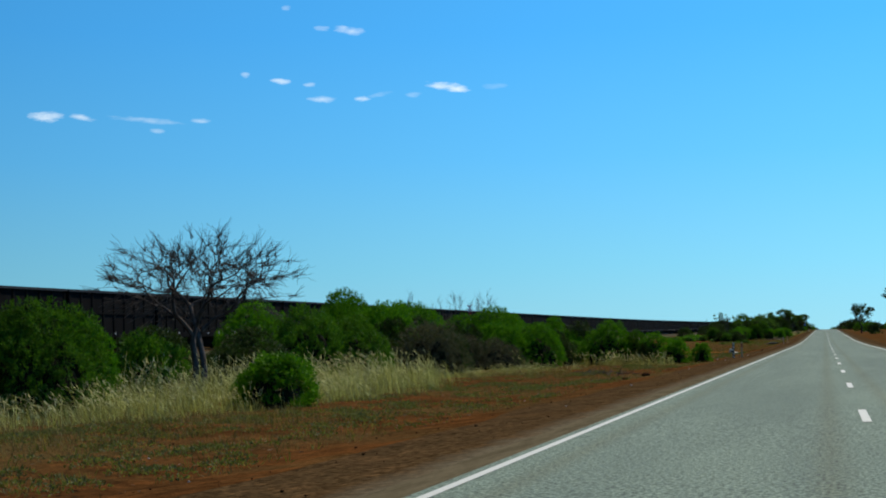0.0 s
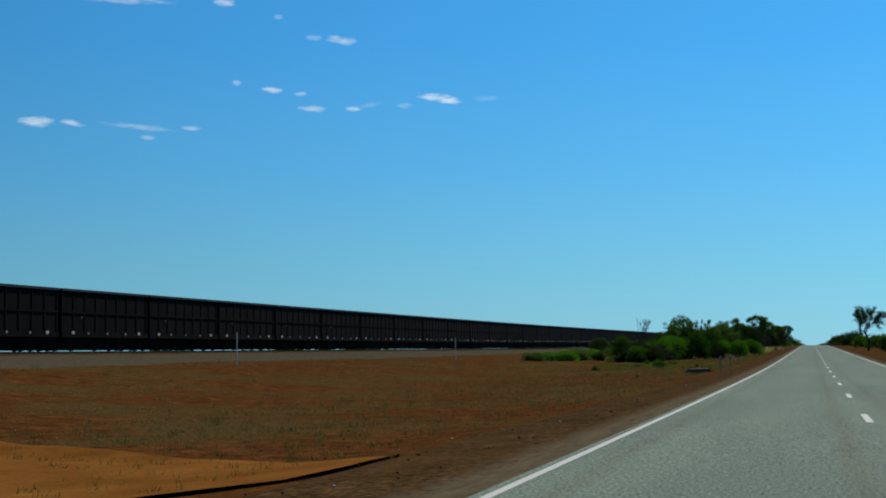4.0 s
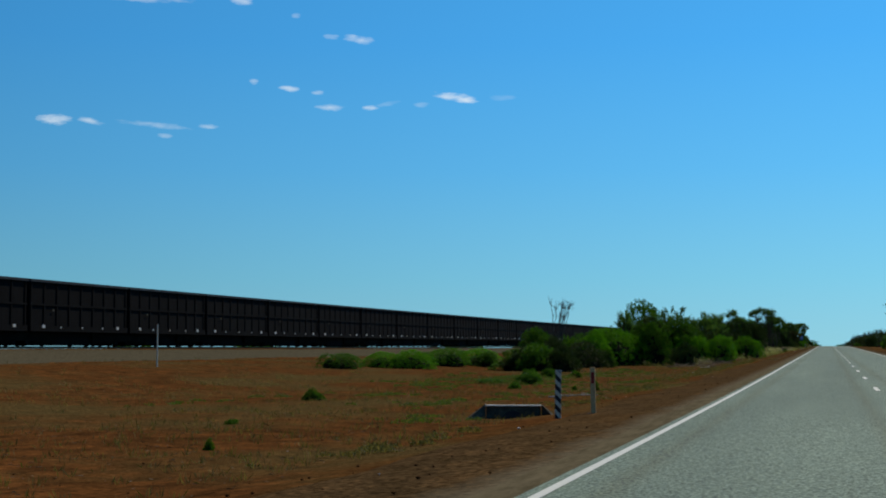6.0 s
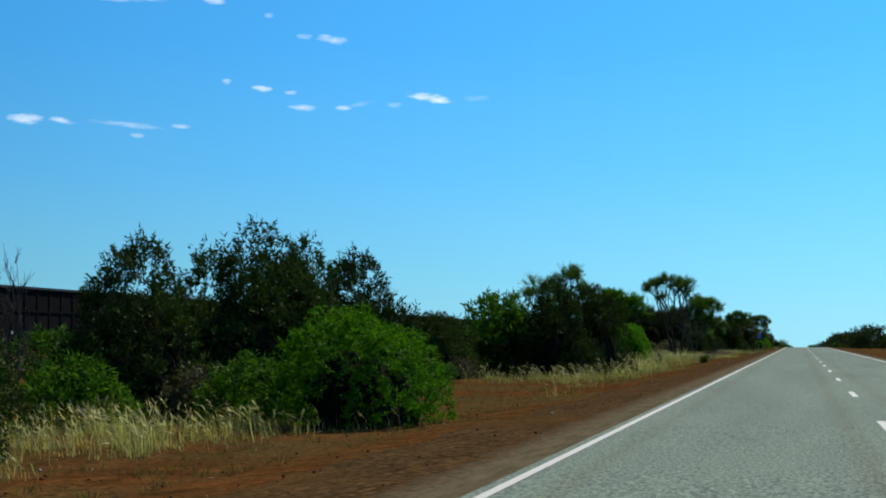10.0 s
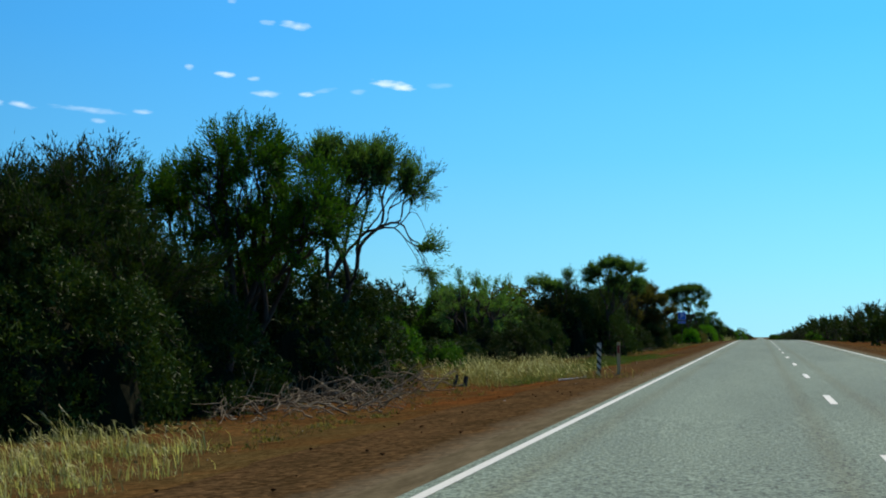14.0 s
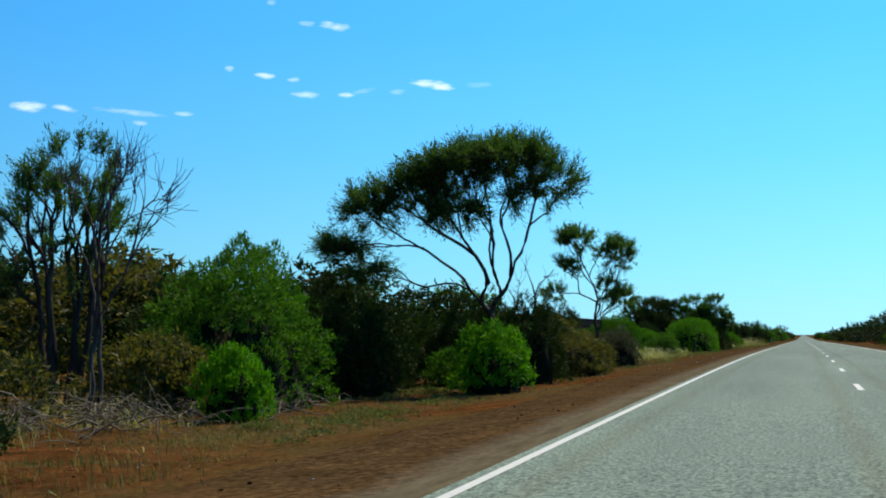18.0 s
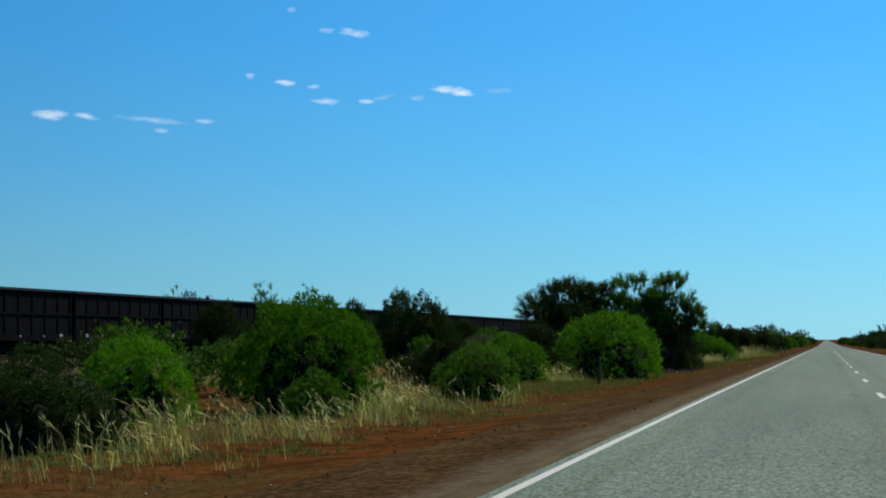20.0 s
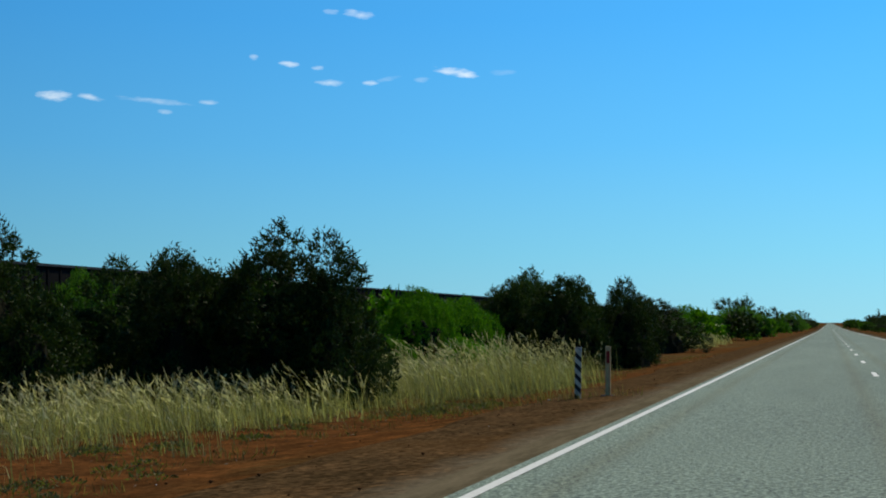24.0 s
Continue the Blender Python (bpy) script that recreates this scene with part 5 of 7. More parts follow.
grass("pale grass in front of a bush", (-8.7, 77.8), (-6.4, 79.1), (-13.5, 86.1), (-10.1, 87.6), 800, 0.95, STRAWGREEN, seed=7)
grass("small clump of dry straw grass", (-13.1, 78.4), (-11.5, 77.9), (-16.5, 88.7), (-14.8, 89.1), 200, 1.0, seed=3)
shrub("bright", -3.8, 78.9, 1.1, 1.10)
shrub("bright", -18.0, 79.1, 3.7, 2.97)
shrub("bright", -15.8, 80.1, 3.9, 3.38)
filler("bright", -20.6, 80.3, 3.1, 1.76)
shrub("dark", -13.7, 79.3, 2.8, 2.21)
shrub("dark", -12.6, 81.5, 2.8, 1.99)
shrub("bright", -19.3, 80.8, 2.2, 2.60)
shrub("bright", -5.5, 80.8, 1.8, 1.35)
grass("small clump of dry straw grass", (-9.5, 81.0), (-6.4, 79.4), (-12.9, 96.2), (-9.3, 94.4), 420, 0.95, seed=4)
shrub("dark", -7.4, 81.4, 1.8, 1.20)
shrub("bright", -16.0, 81.5, 4.2, 3.00)
filler("green", -20.4, 81.7, 1.8, 1.63)
shrub("bright", -6.7, 82.0, 2.6, 1.75)
shrub("green", -11.6, 82.2, 0.7, 0.92)
filler("green", -12.1, 82.3, 0.9, 0.80)
filler("bright", -18.4, 83.1, 2.6, 2.37)
shrub("bright", -9.9, 83.4, 3.3, 2.50)
shrub("green", -8.2, 83.4, 2.6, 1.90)
shrub("bright", -12.0, 83.5, 2.4, 1.50)
shrub("bright", -13.0, 85.5, 2.8, 2.10)
shrub("dark", -12.3, 86.2, 4.3, 2.51)
filler("green", -14.9, 87.5, 3.4, 1.68)
filler("green", -15.4, 89.9, 3.9, 1.86)
shrub("bright", -10.9, 95.7, 2.1, 1.55)
shrub("bright", -27.0, 96.1, 3.4, 3.79)
shrub("bright", -15.7, 96.4, 2.5, 2.96)
shrub("bright", -13.8, 96.4, 3.1, 1.97)
filler("green", -11.7, 96.9, 1.5, 1.21)
filler("bright", -15.8, 97.6, 2.6, 1.77)
filler("green", -17.9, 97.9, 2.3, 2.03)
dead_tree("bare twiggy grey shrub among bushes", -25.2, 98.7, 4.3, 2.8, seed=7, stems=4, density=12, trunk=0.04, name="dead_shrub")
filler("green", -14.8, 98.7, 2.5, 1.23)
shrub("bright", -32.5, 98.8, 4.2, 4.63)
dead_tree("bare twiggy grey shrub among bushes", -24.0, 101.1, 5.0, 1.9, seed=5, stems=3, density=9, trunk=0.04, name="dead_shrub")
shrub("bright", -24.2, 101.4, 2.3, 1.80)
dead_tree("bare twiggy grey shrub among bushes", -22.7, 103.8, 5.2, 2.6, seed=6, stems=4, density=12, trunk=0.04, name="dead_shrub")
shrub("bright", -27.3, 107.8, 2.7, 2.07)
shrub("bright", -26.2, 109.9, 2.7, 1.87)
shrub("bright", -21.2, 109.4, 3.5, 2.22)
shrub("bright", -35.7, 118.3, 3.2, 1.85)
shrub("green", -6.9, 192.7, 0.2, 0.22)
shrub("green", -9.5, 199.2, 0.3, 0.17)
grass("sparse dry grass by the railway", (-17.8, 203.5), (-15.4, 219.5), (-21.6, 209.2), (-20.9, 236.7), 1400, 0.25, STRAWGREEN, 0.1, seed=14)
shrub("green", -11.9, 210.0, 0.6, 0.39)
grass("short dry grass tufts on the verge", (-3.3, 214.3), (-2.5, 219.9), (-4.2, 218.9), (-3.2, 221.3), 700, 0.16, STRAWGREEN, 0.05, seed=13)
shrub("green", -5.3, 219.4, 0.2, 0.19)
shrub("green", -6.2, 220.1, 0.2, 0.19)
shrub("green", -6.8, 220.3, 0.2, 0.15)
shrub("green", -8.7, 221.8, 0.5, 0.29)
shrub("green", -6.0, 223.1, 0.3, 0.31)
grass("yellow-green herbs and dry grass on red earth", (-10.8, 225.8), (-9.1, 240.8), (-15.3, 234.3), (-12.0, 247.7), 1500, 0.32, STRAWGREEN, 0.15, seed=12)
shrub("green", -9.3, 227.0, 1.1, 0.48)
shrub("green", -11.0, 227.6, 1.2, 0.21)
shrub("green", -9.8, 230.2, 0.7, 0.52)
shrub("green", -4.5, 234.0, 0.2, 0.16)
shrub("green", -11.3, 235.9, 0.5, 0.45)
shrub("green", -10.3, 236.5, 0.4, 0.40)
shrub("green", -9.0, 236.7, 0.3, 0.32)
shrub("green", -10.7, 238.2, 0.8, 0.47)
shrub("green", -9.7, 239.7, 0.5, 0.32)
shrub("green", -22.4, 241.2, 2.7, 0.78)
shrub("bright", -22.4, 248.3, 2.9, 0.91)
shrub("bright", -20.6, 248.5, 2.9, 1.11)
filler("green", -21.6, 249.6, 2.5, 0.59)
shrub("dark", -12.4, 250.7, 1.9, 1.39)
shrub("green", -14.1, 252.0, 2.2, 1.56)
filler("green", -13.9, 252.5, 1.8, 0.82)
filler("dark", -15.1, 252.6, 1.8, 1.34)
shrub("dark", -15.5, 252.9, 2.0, 0.94)
filler("green", -15.8, 253.5, 1.4, 0.90)
filler("green", -16.7, 253.7, 1.6, 0.59)
dead_tree("bare dead tree rising above bushes", -15.2, 262.3, 4.6, 1.9, seed=21, stems=1, density=9, trunk=0.08, heads=[(-0.15, 4.31, 0.14, 0.2), (0.87, 4.14, 0.5, 0.23), (0.58, 3.48, 0.31, 0.29), (0.21, 4.03, 0.21, 0.29)])
shrub("bright", -21.5, 257.6, 4.0, 1.06)
shrub("dark", -14.6, 258.8, 2.6, 1.91)
filler("dark", -15.9, 259.3, 1.9, 1.70)
shrub("green", -19.0, 259.4, 1.6, 0.94)
filler("dark", -19.9, 259.6, 1.5, 0.62)
filler("green", -20.4, 260.3, 1.2, 0.59)
shrub("dark", -12.9, 260.3, 3.8, 1.63)
shrub("green", -11.5, 261.3, 1.1, 1.20)
filler("dark", -12.1, 261.6, 1.0, 0.78)
filler("green", -12.5, 262.3, 0.7, 0.66)
shrub("bright", -20.6, 263.2, 3.2, 1.12)
filler("dark", -15.7, 263.9, 2.5, 1.22)
shrub("bright", -12.9, 263.9, 2.6, 2.34)
filler("green", -13.8, 264.2, 2.4, 2.15)
filler("green", -14.8, 265.0, 2.3, 1.97)
grass("small clump of dry pale grass", (-11.0, 267.6), (-8.4, 269.7), (-14.1, 277.4), (-10.6, 276.9), 500, 0.8, seed=32)
grass("dry grass growing under bushes", (-11.1, 267.9), (-9.8, 270.5), (-14.1, 273.3), (-11.9, 274.6), 500, 0.7, STRAWGREEN, seed=33)
shrub("bright", -12.0, 269.0, 4.3, 2.53)
shrub("dark", -7.3, 269.2, 1.9, 1.50)
shrub("green", -18.0, 269.5, 2.2, 2.46)
shrub("green", -9.7, 269.7, 2.5, 2.97)
filler("green", -19.7, 270.7, 2.2, 1.14)
filler("dark", -8.5, 270.7, 1.6, 1.24)
filler("green", -14.7, 271.1, 3.6, 1.62)
filler("green", -10.9, 271.1, 2.6, 2.40)
dead_tree("bare twiggy grey shrub among bushes", -12.5, 274.5, 3.1, 1.6, seed=23, stems=5, density=12, trunk=0.05, name="dead_shrub")
shrub("dark", -10.7, 274.8, 2.1, 2.45)
grass("dry grass and litter under bushes", (-7.6, 275.5), (-6.8, 279.2), (-12.3, 282.8), (-10.0, 285.7), 1100, 0.6, seed=35)
filler("dark", -12.4, 275.5, 2.3, 2.05)
filler("dark", -11.5, 276.8, 1.6, 1.43)
shrub("bright", -7.5, 281.0, 2.1, 2.00)
filler("green", -8.3, 281.5, 1.4, 1.11)
shrub("bright", -5.8, 281.7, 2.7, 2.05)
grass("small clump of half-green grass", (-3.9, 281.7), (-2.1, 281.5), (-5.6, 292.7), (-4.4, 297.3), 260, 0.5, STRAWGREEN, 0.3, seed=34)
shrub("bright", -8.6, 281.8, 2.7, 2.10)
shrub("dark", -9.5, 282.4, 2.3, 2.71)
shrub("green", -8.9, 282.7, 4.2, 3.40)
filler("green", -11.3, 283.0, 2.6, 2.36)
filler("bright", -8.5, 283.1, 1.7, 1.56)
shrub("dark", -11.4, 283.8, 2.6, 2.15)
shrub("dark", -7.6, 284.0, 3.2, 2.40)
filler("green", -10.8, 284.2, 2.1, 1.95)
shrub("bright", -8.4, 284.4, 2.0, 1.66)
filler("bright", -9.7, 284.6, 1.6, 0.96)
filler("dark", -13.6, 284.7, 2.1, 1.89)
filler("dark", -8.4, 284.8, 2.8, 2.52)
shrub("dark", -10.4, 285.0, 4.0, 3.00)
filler("green", -13.5, 286.0, 1.8, 1.63)
tree("tree", "small open-crowned tree beside scrub", -14.1, 287.5, 4.2, 1.6, stems=3, bare=0.5, clumps=16, leaves=200, leaf=0.12, blob=0.5, seed=25)
shrub("dark", -6.8, 290.4, 2.6, 1.96)
filler("dark", -8.9, 290.6, 1.7, 1.47)
shrub("dark", -12.4, 290.8, 4.6, 3.50)
shrub("dark", -14.6, 291.0, 4.0, 3.00)
shrub("dark", -9.0, 291.0, 3.4, 2.20)
shrub("bright", -9.5, 291.7, 2.6, 1.86)
tree("tree", "spreading dark tree with fine upright branches", -8.0, 292.7, 4.1, 3.2, stems=6, bare=0.45, clumps=44, leaves=200, leaf=0.12, blob=0.5, seed=30)
filler("dark", -8.0, 292.9, 1.7, 1.21)
shrub("green", -6.7, 293.2, 1.6, 1.67)
filler("green", -11.4, 293.2, 2.1, 1.70)
shrub("green", -13.4, 293.5, 5.0, 4.90)
filler("green", -8.1, 294.1, 1.4, 1.20)
shrub("dark", -11.0, 294.5, 4.2, 3.30)
filler("green", -7.5, 294.8, 1.7, 1.50)
tree("tree", "open-crowned dark tree beside green scrub", -10.9, 296.8, 4.8, 4.0, stems=4, bare=0.4, clumps=30, leaves=200, leaf=0.12, blob=0.5, seed=24)
grass("dry straw grass between bushes", (-7.7, 298.0), (-6.2, 311.7), (-11.2, 308.1), (-9.2, 321.8), 2600, 0.65, seed=31)
dead_tree("bare grey sapling with thin stems", -9.2, 299.2, 3.7, 1.0, seed=27, stems=2, density=5, trunk=0.04)
shrub("dark", -8.4, 303.5, 2.0, 2.41)
filler("green", -9.3, 304.1, 2.3, 2.11)
shrub("dark", -11.4, 307.7, 3.7, 1.96)
filler("green", -13.0, 308.3, 2.4, 1.78)
filler("dark", -13.3, 309.8, 2.3, 1.14)
filler("green", -13.1, 311.4, 2.9, 1.18)
shrub("bright", -5.6, 313.0, 3.3, 2.07)
filler("green", -7.7, 313.2, 2.3, 1.33)
dead_tree("bare grey sapling with thin stems", -13.9, 313.6, 4.1, 0.9, seed=28, stems=2, density=5, trunk=0.03)
dead_tree("bare grey sapling with thin stems", -13.1, 313.7, 3.6, 0.8, seed=29, stems=3, density=5, trunk=0.03)
filler("green", -8.3, 315.5, 2.6, 1.30)
shrub("dark", -11.0, 315.0, 4.3, 3.52)
shrub("dark", -9.2, 318.4, 4.3, 3.16)
shrub("dark", -9.4, 317.6, 3.5, 3.80)
shrub("dark", -8.0, 320.3, 3.5, 3.42)
grass("patch of pale dry grass", (-3.9, 326.3), (-4.3, 382.5), (-6.7, 355.7), (-7.7, 431.5), 500, 0.9, seed=36)
grass("tall dry straw grass on the verge", (-9.5, 341.0), (-5.2, 341.0), (-9.5, 364.0), (-5.2, 364.0), 2200, 0.7, seed=141)
shrub("dark", -12.5, 345.0, 3.4, 2.60)
tree("tree", "small dark tree with a flat crown", -17.3, 346.5, 5.4, 3.8, stems=3, bare=0.35, clumps=18, leaves=150, blob=0.55, seed=26)
shrub("dark", -10.4, 349.5, 3.4, 2.30)
shrub("dark", -8.3, 350.0, 3.5, 4.09)
filler("green", -10.8, 350.3, 4.0, 3.68)
shrub("dark", -7.2, 352.3, 3.3, 3.89)
filler("dark", -8.4, 352.5, 3.0, 2.32)
filler("green", -10.6, 353.1, 3.2, 2.87)
shrub("green", -9.2, 354.5, 2.4, 1.50)
filler("dark", -9.1, 354.7, 2.9, 2.49)
shrub("dark", -11.5, 357.0, 3.2, 2.40)
shrub("green", -9.5, 359.8, 1.8, 2.07)
shrub("grey", -8.0, 360.0, 1.6, 0.90)
filler("green", -10.4, 360.1, 1.6, 1.44)
grass("short dry grass on the verge", (-6.1, 360.3), (-6.4, 369.8), (-12.1, 370.0), (-9.6, 378.3), 2600, 0.4, seed=59)
grass("tall dry straw grass with seed heads", (-10.8, 365.7), (-10.4, 404.1), (-15.7, 386.1), (-14.6, 425.4), 2600, 0.7, seed=51)
tree("tree", "tall slender tree with clumped crown", -10.5, 368.5, 6.1, 2.0, stems=3, bare=0.3, clumps=34, leaves=120, leaf=0.1, blob=0.5, lobes=7, trunk=0.045, seed=41)
tree("tree", "slender dark tree among scrub", -12.9, 371.2, 5.7, 2.8, stems=4, bare=0.3, clumps=34, leaves=120, leaf=0.1, blob=0.5, lobes=7, trunk=0.05, seed=42)
shrub("dark", -13.9, 373.7, 1.7, 2.02)
shrub("grey", -14.0, 376.5, 2.3, 1.45)
grass("dry grass in front of a bush", (-8.0, 377.8), (-7.1, 380.4), (-12.4, 384.6), (-9.7, 385.1), 900, 1.0, seed=57)
shrub("bright", -13.8, 383.0, 2.9, 2.74)
shrub("bright", -14.5, 383.6, 2.6, 2.71)
filler("green", -16.6, 384.2, 2.7, 2.41)
shrub("bright", -11.6, 384.3, 3.6, 2.97)
shrub("bright", -8.9, 384.5, 1.8, 1.96)
filler("bright", -10.0, 384.7, 1.6, 1.42)
shrub("green", -4.0, 384.9, 0.6, 0.54)
shrub("bright", -9.2, 385.3, 3.2, 2.61)
shrub("bright", -12.4, 384.4, 2.8, 2.65)
shrub("bright", -11.3, 386.5, 2.8, 2.38)
filler("green", -16.2, 385.9, 2.5, 1.92)
filler("bright", -9.9, 386.2, 1.9, 1.75)
tree("tree", "domed green tree over bright bushes", -10.8, 388.8, 5.6, 5.2, stems=5, bare=0.45, clumps=150, leaves=260, blob=0.42, material=LEAF_BRIGHT, trunk=0.07, seed=43,
     heads=[(-0.14, 4.67, 1.45, 0.76), (1.36, 4.39, 1.12, 0.73), (-1.26, 4.21, 0.82, 0.51), (2.1, 3.9, 0.54, 0.4), (0.24, 3.94, 1.63, 0.4)])
shrub("grey", -7.6, 389.2, 0.6, 0.78)
filler("grey", -8.2, 389.2, 0.6, 0.53)
tree("tree", "domed green tree over bright bushes", -14.6, 389.8, 5.4, 3.3, stems=4, bare=0.45, clumps=100, leaves=260, blob=0.42, material=LEAF_BRIGHT, trunk=0.06, seed=44,
     heads=[(-0.03, 4.63, 1.04, 0.64), (-1.2, 4.15, 0.91, 0.53), (0.56, 4.15, 0.76, 0.47)])
grass("tall dry straw grass with seed heads", (-10.4, 390.3), (-7.5, 409.6), (-22.6, 420.4), (-13.6, 437.8), 3600, 0.95, seed=52)
grass("tall dry straw grass with seed heads", (-8.4, 392.9), (-7.4, 403.6), (-18.0, 408.4), (-13.9, 419.7), 4200, 1.0, seed=53)
shrub("bright", -15.2, 393.6, 3.6, 3.37)
filler("bright", -16.8, 393.9, 2.7, 2.38)
filler("bright", -17.0, 396.0, 3.0, 2.77)
tree("tree", "tall tree with bare dark stems and a clumped crown", -7.4, 403.4, 7.3, 4.2, stems=7, bare=0.45, clumps=80, leaves=190, blob=0.5, trunk=0.075, seed=45,
     heads=[(-2.0, 6.2, 0.85, 0.75), (-0.9, 6.7, 0.85, 0.5), (0.45, 6.2, 1.15, 0.9), (-1.4, 5.3, 0.6, 0.35), (1.2, 5.4, 0.5, 0.4)])
dead_tree("bare branching dead limbs beside a tall tree", -6.5, 404.0, 4.4, 2.6, seed=145, stems=3, density=8, trunk=0.05)
grass("tall dry straw grass round a tree's foot", (-9.6, 396.0), (-6.3, 398.6), (-9.2, 407.0), (-5.9, 409.0), 1900, 0.75, seed=152)
shrub("bright", -7.6, 412.6, 1.4, 0.80)
grass("bent dry grass on the verge", (-4.4, 407.4), (-3.4, 415.0), (-6.9, 414.5), (-5.0, 421.2), 1300, 0.35, seed=56)
grass("patch of dry straw grass", (-9.6, 408.6), (-5.6, 407.1), (-14.5, 420.5), (-8.9, 417.0), 1200, 0.8, seed=54)
grass("tall dry straw grass with seed heads", (-10.2, 410.8), (-8.4, 416.0), (-19.1, 425.3), (-12.2, 430.3), 1800, 0.6, seed=55)
shrub("dark", -20.6, 414.0, 4.2, 3.27)
filler("dark", -21.9, 415.7, 3.8, 2.61)
grass("pale bent grass on the verge", (-4.8, 416.5), (-5.5, 420.5), (-7.1, 420.4), (-6.2, 421.8), 700, 0.4, seed=58)
shrub("green", -17.8, 419.5, 3.0, 2.80)
filler("green", -18.9, 421.0, 2.3, 1.89)
tree("tree", "dense low-branched dark tree on the verge", -12.2, 424.0, 4.9, 4.6, stems=6, bare=0.08, clumps=110, leaves=210, leaf=0.11, blob=0.55, material=LEAF_DARK, lobes=14, trunk=0.06, seed=176)
shrub("dark", -8.1, 423.6, 3.6, 2.80)
shrub("bright", -13.2, 423.9, 2.9, 1.37)
shrub("dark", -21.0, 423.1, 3.1, 2.80)
shrub("dark", -19.8, 425.5, 3.1, 2.52)
filler("green", -15.3, 424.7, 2.3, 0.91)
filler("dark", -10.1, 424.8, 3.2, 2.49)
dead_tree("bare branching dead tree among scrub", -12.5, 425.0, 6.1, 2.1, seed=46, stems=3, density=9, trunk=0.05)
shrub("dark", -14.0, 425.5, 4.6, 4.70)
shrub("dark", -9.9, 427.2, 4.6, 4.30)
tree("tree", "dense low-branched dark tree on the verge", -9.5, 425.5, 4.7, 4.8, stems=6, bare=0.08, clumps=130, leaves=210, leaf=0.11, blob=0.55, material=LEAF_DARK, lobes=14, trunk=0.06, seed=175)
shrub("dark", -17.0, 424.7, 2.7, 2.80)
shrub("dark", -15.9, 426.9, 2.7, 2.52)
shrub("bright", -11.1, 426.0, 2.5, 1.19)
shrub("dark", -11.6, 426.5, 4.4, 4.20)
filler("green", -14.5, 426.6, 2.2, 0.80)
filler("green", -13.0, 427.4, 1.8, 1.06)
shrub("dark", -8.7, 428.7, 4.1, 2.80)
filler("green", -10.5, 429.3, 2.8, 2.50)
shrub("bright", -10.8, 431.4, 2.1, 1.40)
filler("bright", -11.5, 431.5, 1.4, 0.93)
filler("green", -11.9, 432.5, 1.7, 0.80)
shrub("bright", -16.3, 433.2, 2.6, 2.62)
filler("bright", -17.9, 433.6, 2.5, 2.11)
shrub("dark", -8.5, 434.1, 4.3, 3.54)
shrub("dark", -33.6, 434.6, 3.7, 2.57)
filler("dark", -10.7, 434.8, 3.3, 2.48)
filler("green", -18.3, 435.1, 2.4, 2.05)
tree("tree", "umbrella-crowned tree reaching out over the verge", -8.4, 436.8, 6.4, 3.7, stems=2, bare=0.4, clumps=110, leaves=170, blob=0.5, trunk=0.10, seed=149,
     heads=[(1.5, 5.61, 0.99, 0.58), (2.57, 5.27, 0.52, 0.46), (0.42, 5.85, 0.81, 0.52), (2.81, 3.64, 0.41, 0.29), (2.93, 3.06, 0.35, 0.29), (0.54, 4.63, 0.7, 0.35)])
tree("tree", "dense domed dark tree on the verge", -8.3, 431, 5.9, 6.2, stems=6, bare=0.3, clumps=150, leaves=230, blob=0.55, material=LEAF_GREEN, trunk=0.10, seed=48,
     heads=[(0.47, 4.9, 1.32, 1.04), (-0.68, 4.27, 1.25, 0.97), (1.76, 4.13, 1.04, 0.77), (-2.11, 4.13, 1.25, 1.04), (0.61, 3.58, 1.67, 0.84)])
tree("tree", "small dark flat-topped tree", -27.1, 435.9, 6.8, 4.7, stems=2, bare=0.45, clumps=26, leaves=190, leaf=0.13, blob=0.5, lean=-0.15, seed=47)
shrub("dark", -30.9, 435.3, 3.4, 3.67)
shrub("dark", -29.5, 437.9, 3.4, 3.30)
filler("dark", -9.9, 438.1, 2.7, 2.10)
shrub("green", -16.8, 438.7, 4.0, 4.61)
grass("yellow grass with seed heads", (-5.0, 438.8), (-3.4, 447.0), (-9.6, 461.1), (-6.4, 465.6), 1300, 0.65, seed=61)
shrub("dark", -8.2, 439.3, 3.9, 2.98)
filler("dark", -19.5, 439.7, 3.3, 2.98)
shrub("dark", -28.5, 438.7, 3.0, 4.31)
shrub("dark", -27.3, 441.0, 3.0, 3.88)
grass("tall yellow grass with seed heads", (-6.9, 440.7), (-2.1, 442.1), (-10.7, 452.2), (-4.9, 455.7), 2600, 0.45, STRAWGREEN, 0.4, seed=62)
filler("dark", -10.9, 441.0, 3.5, 1.65)
filler("green", -19.4, 441.8, 4.0, 3.65)
shrub("dark", -26.1, 440.8, 3.5, 3.49)
shrub("dark", -24.6, 443.5, 3.5, 3.14)
shrub("bright", -23.5, 442.2, 3.9, 2.80)
shrub("bright", -10.2, 443.4, 3.6, 2.50)
shrub("green", -12.4, 445.5, 3.2, 2.00)
grass("low half-green grass along the shoulder", (-3.7, 444.5), (-4.6, 459.2), (-5.3, 448.8), (-5.4, 461.4), 2600, 0.2, STRAWGREEN, 0.05, seed=146)
shrub("dark", -20.4, 444.5, 4.3, 4.07)
grass("yellow and green verge grass", (-4.7, 445.3), (-5.3, 459.3), (-14.5, 461.4), (-8.4, 468.8), 3200, 0.6, STRAWGREEN, 0.25, seed=63)
shrub("green", -11.2, 449.8, 2.0, 2.18)
filler("green", -12.6, 450.4, 2.1, 1.88)
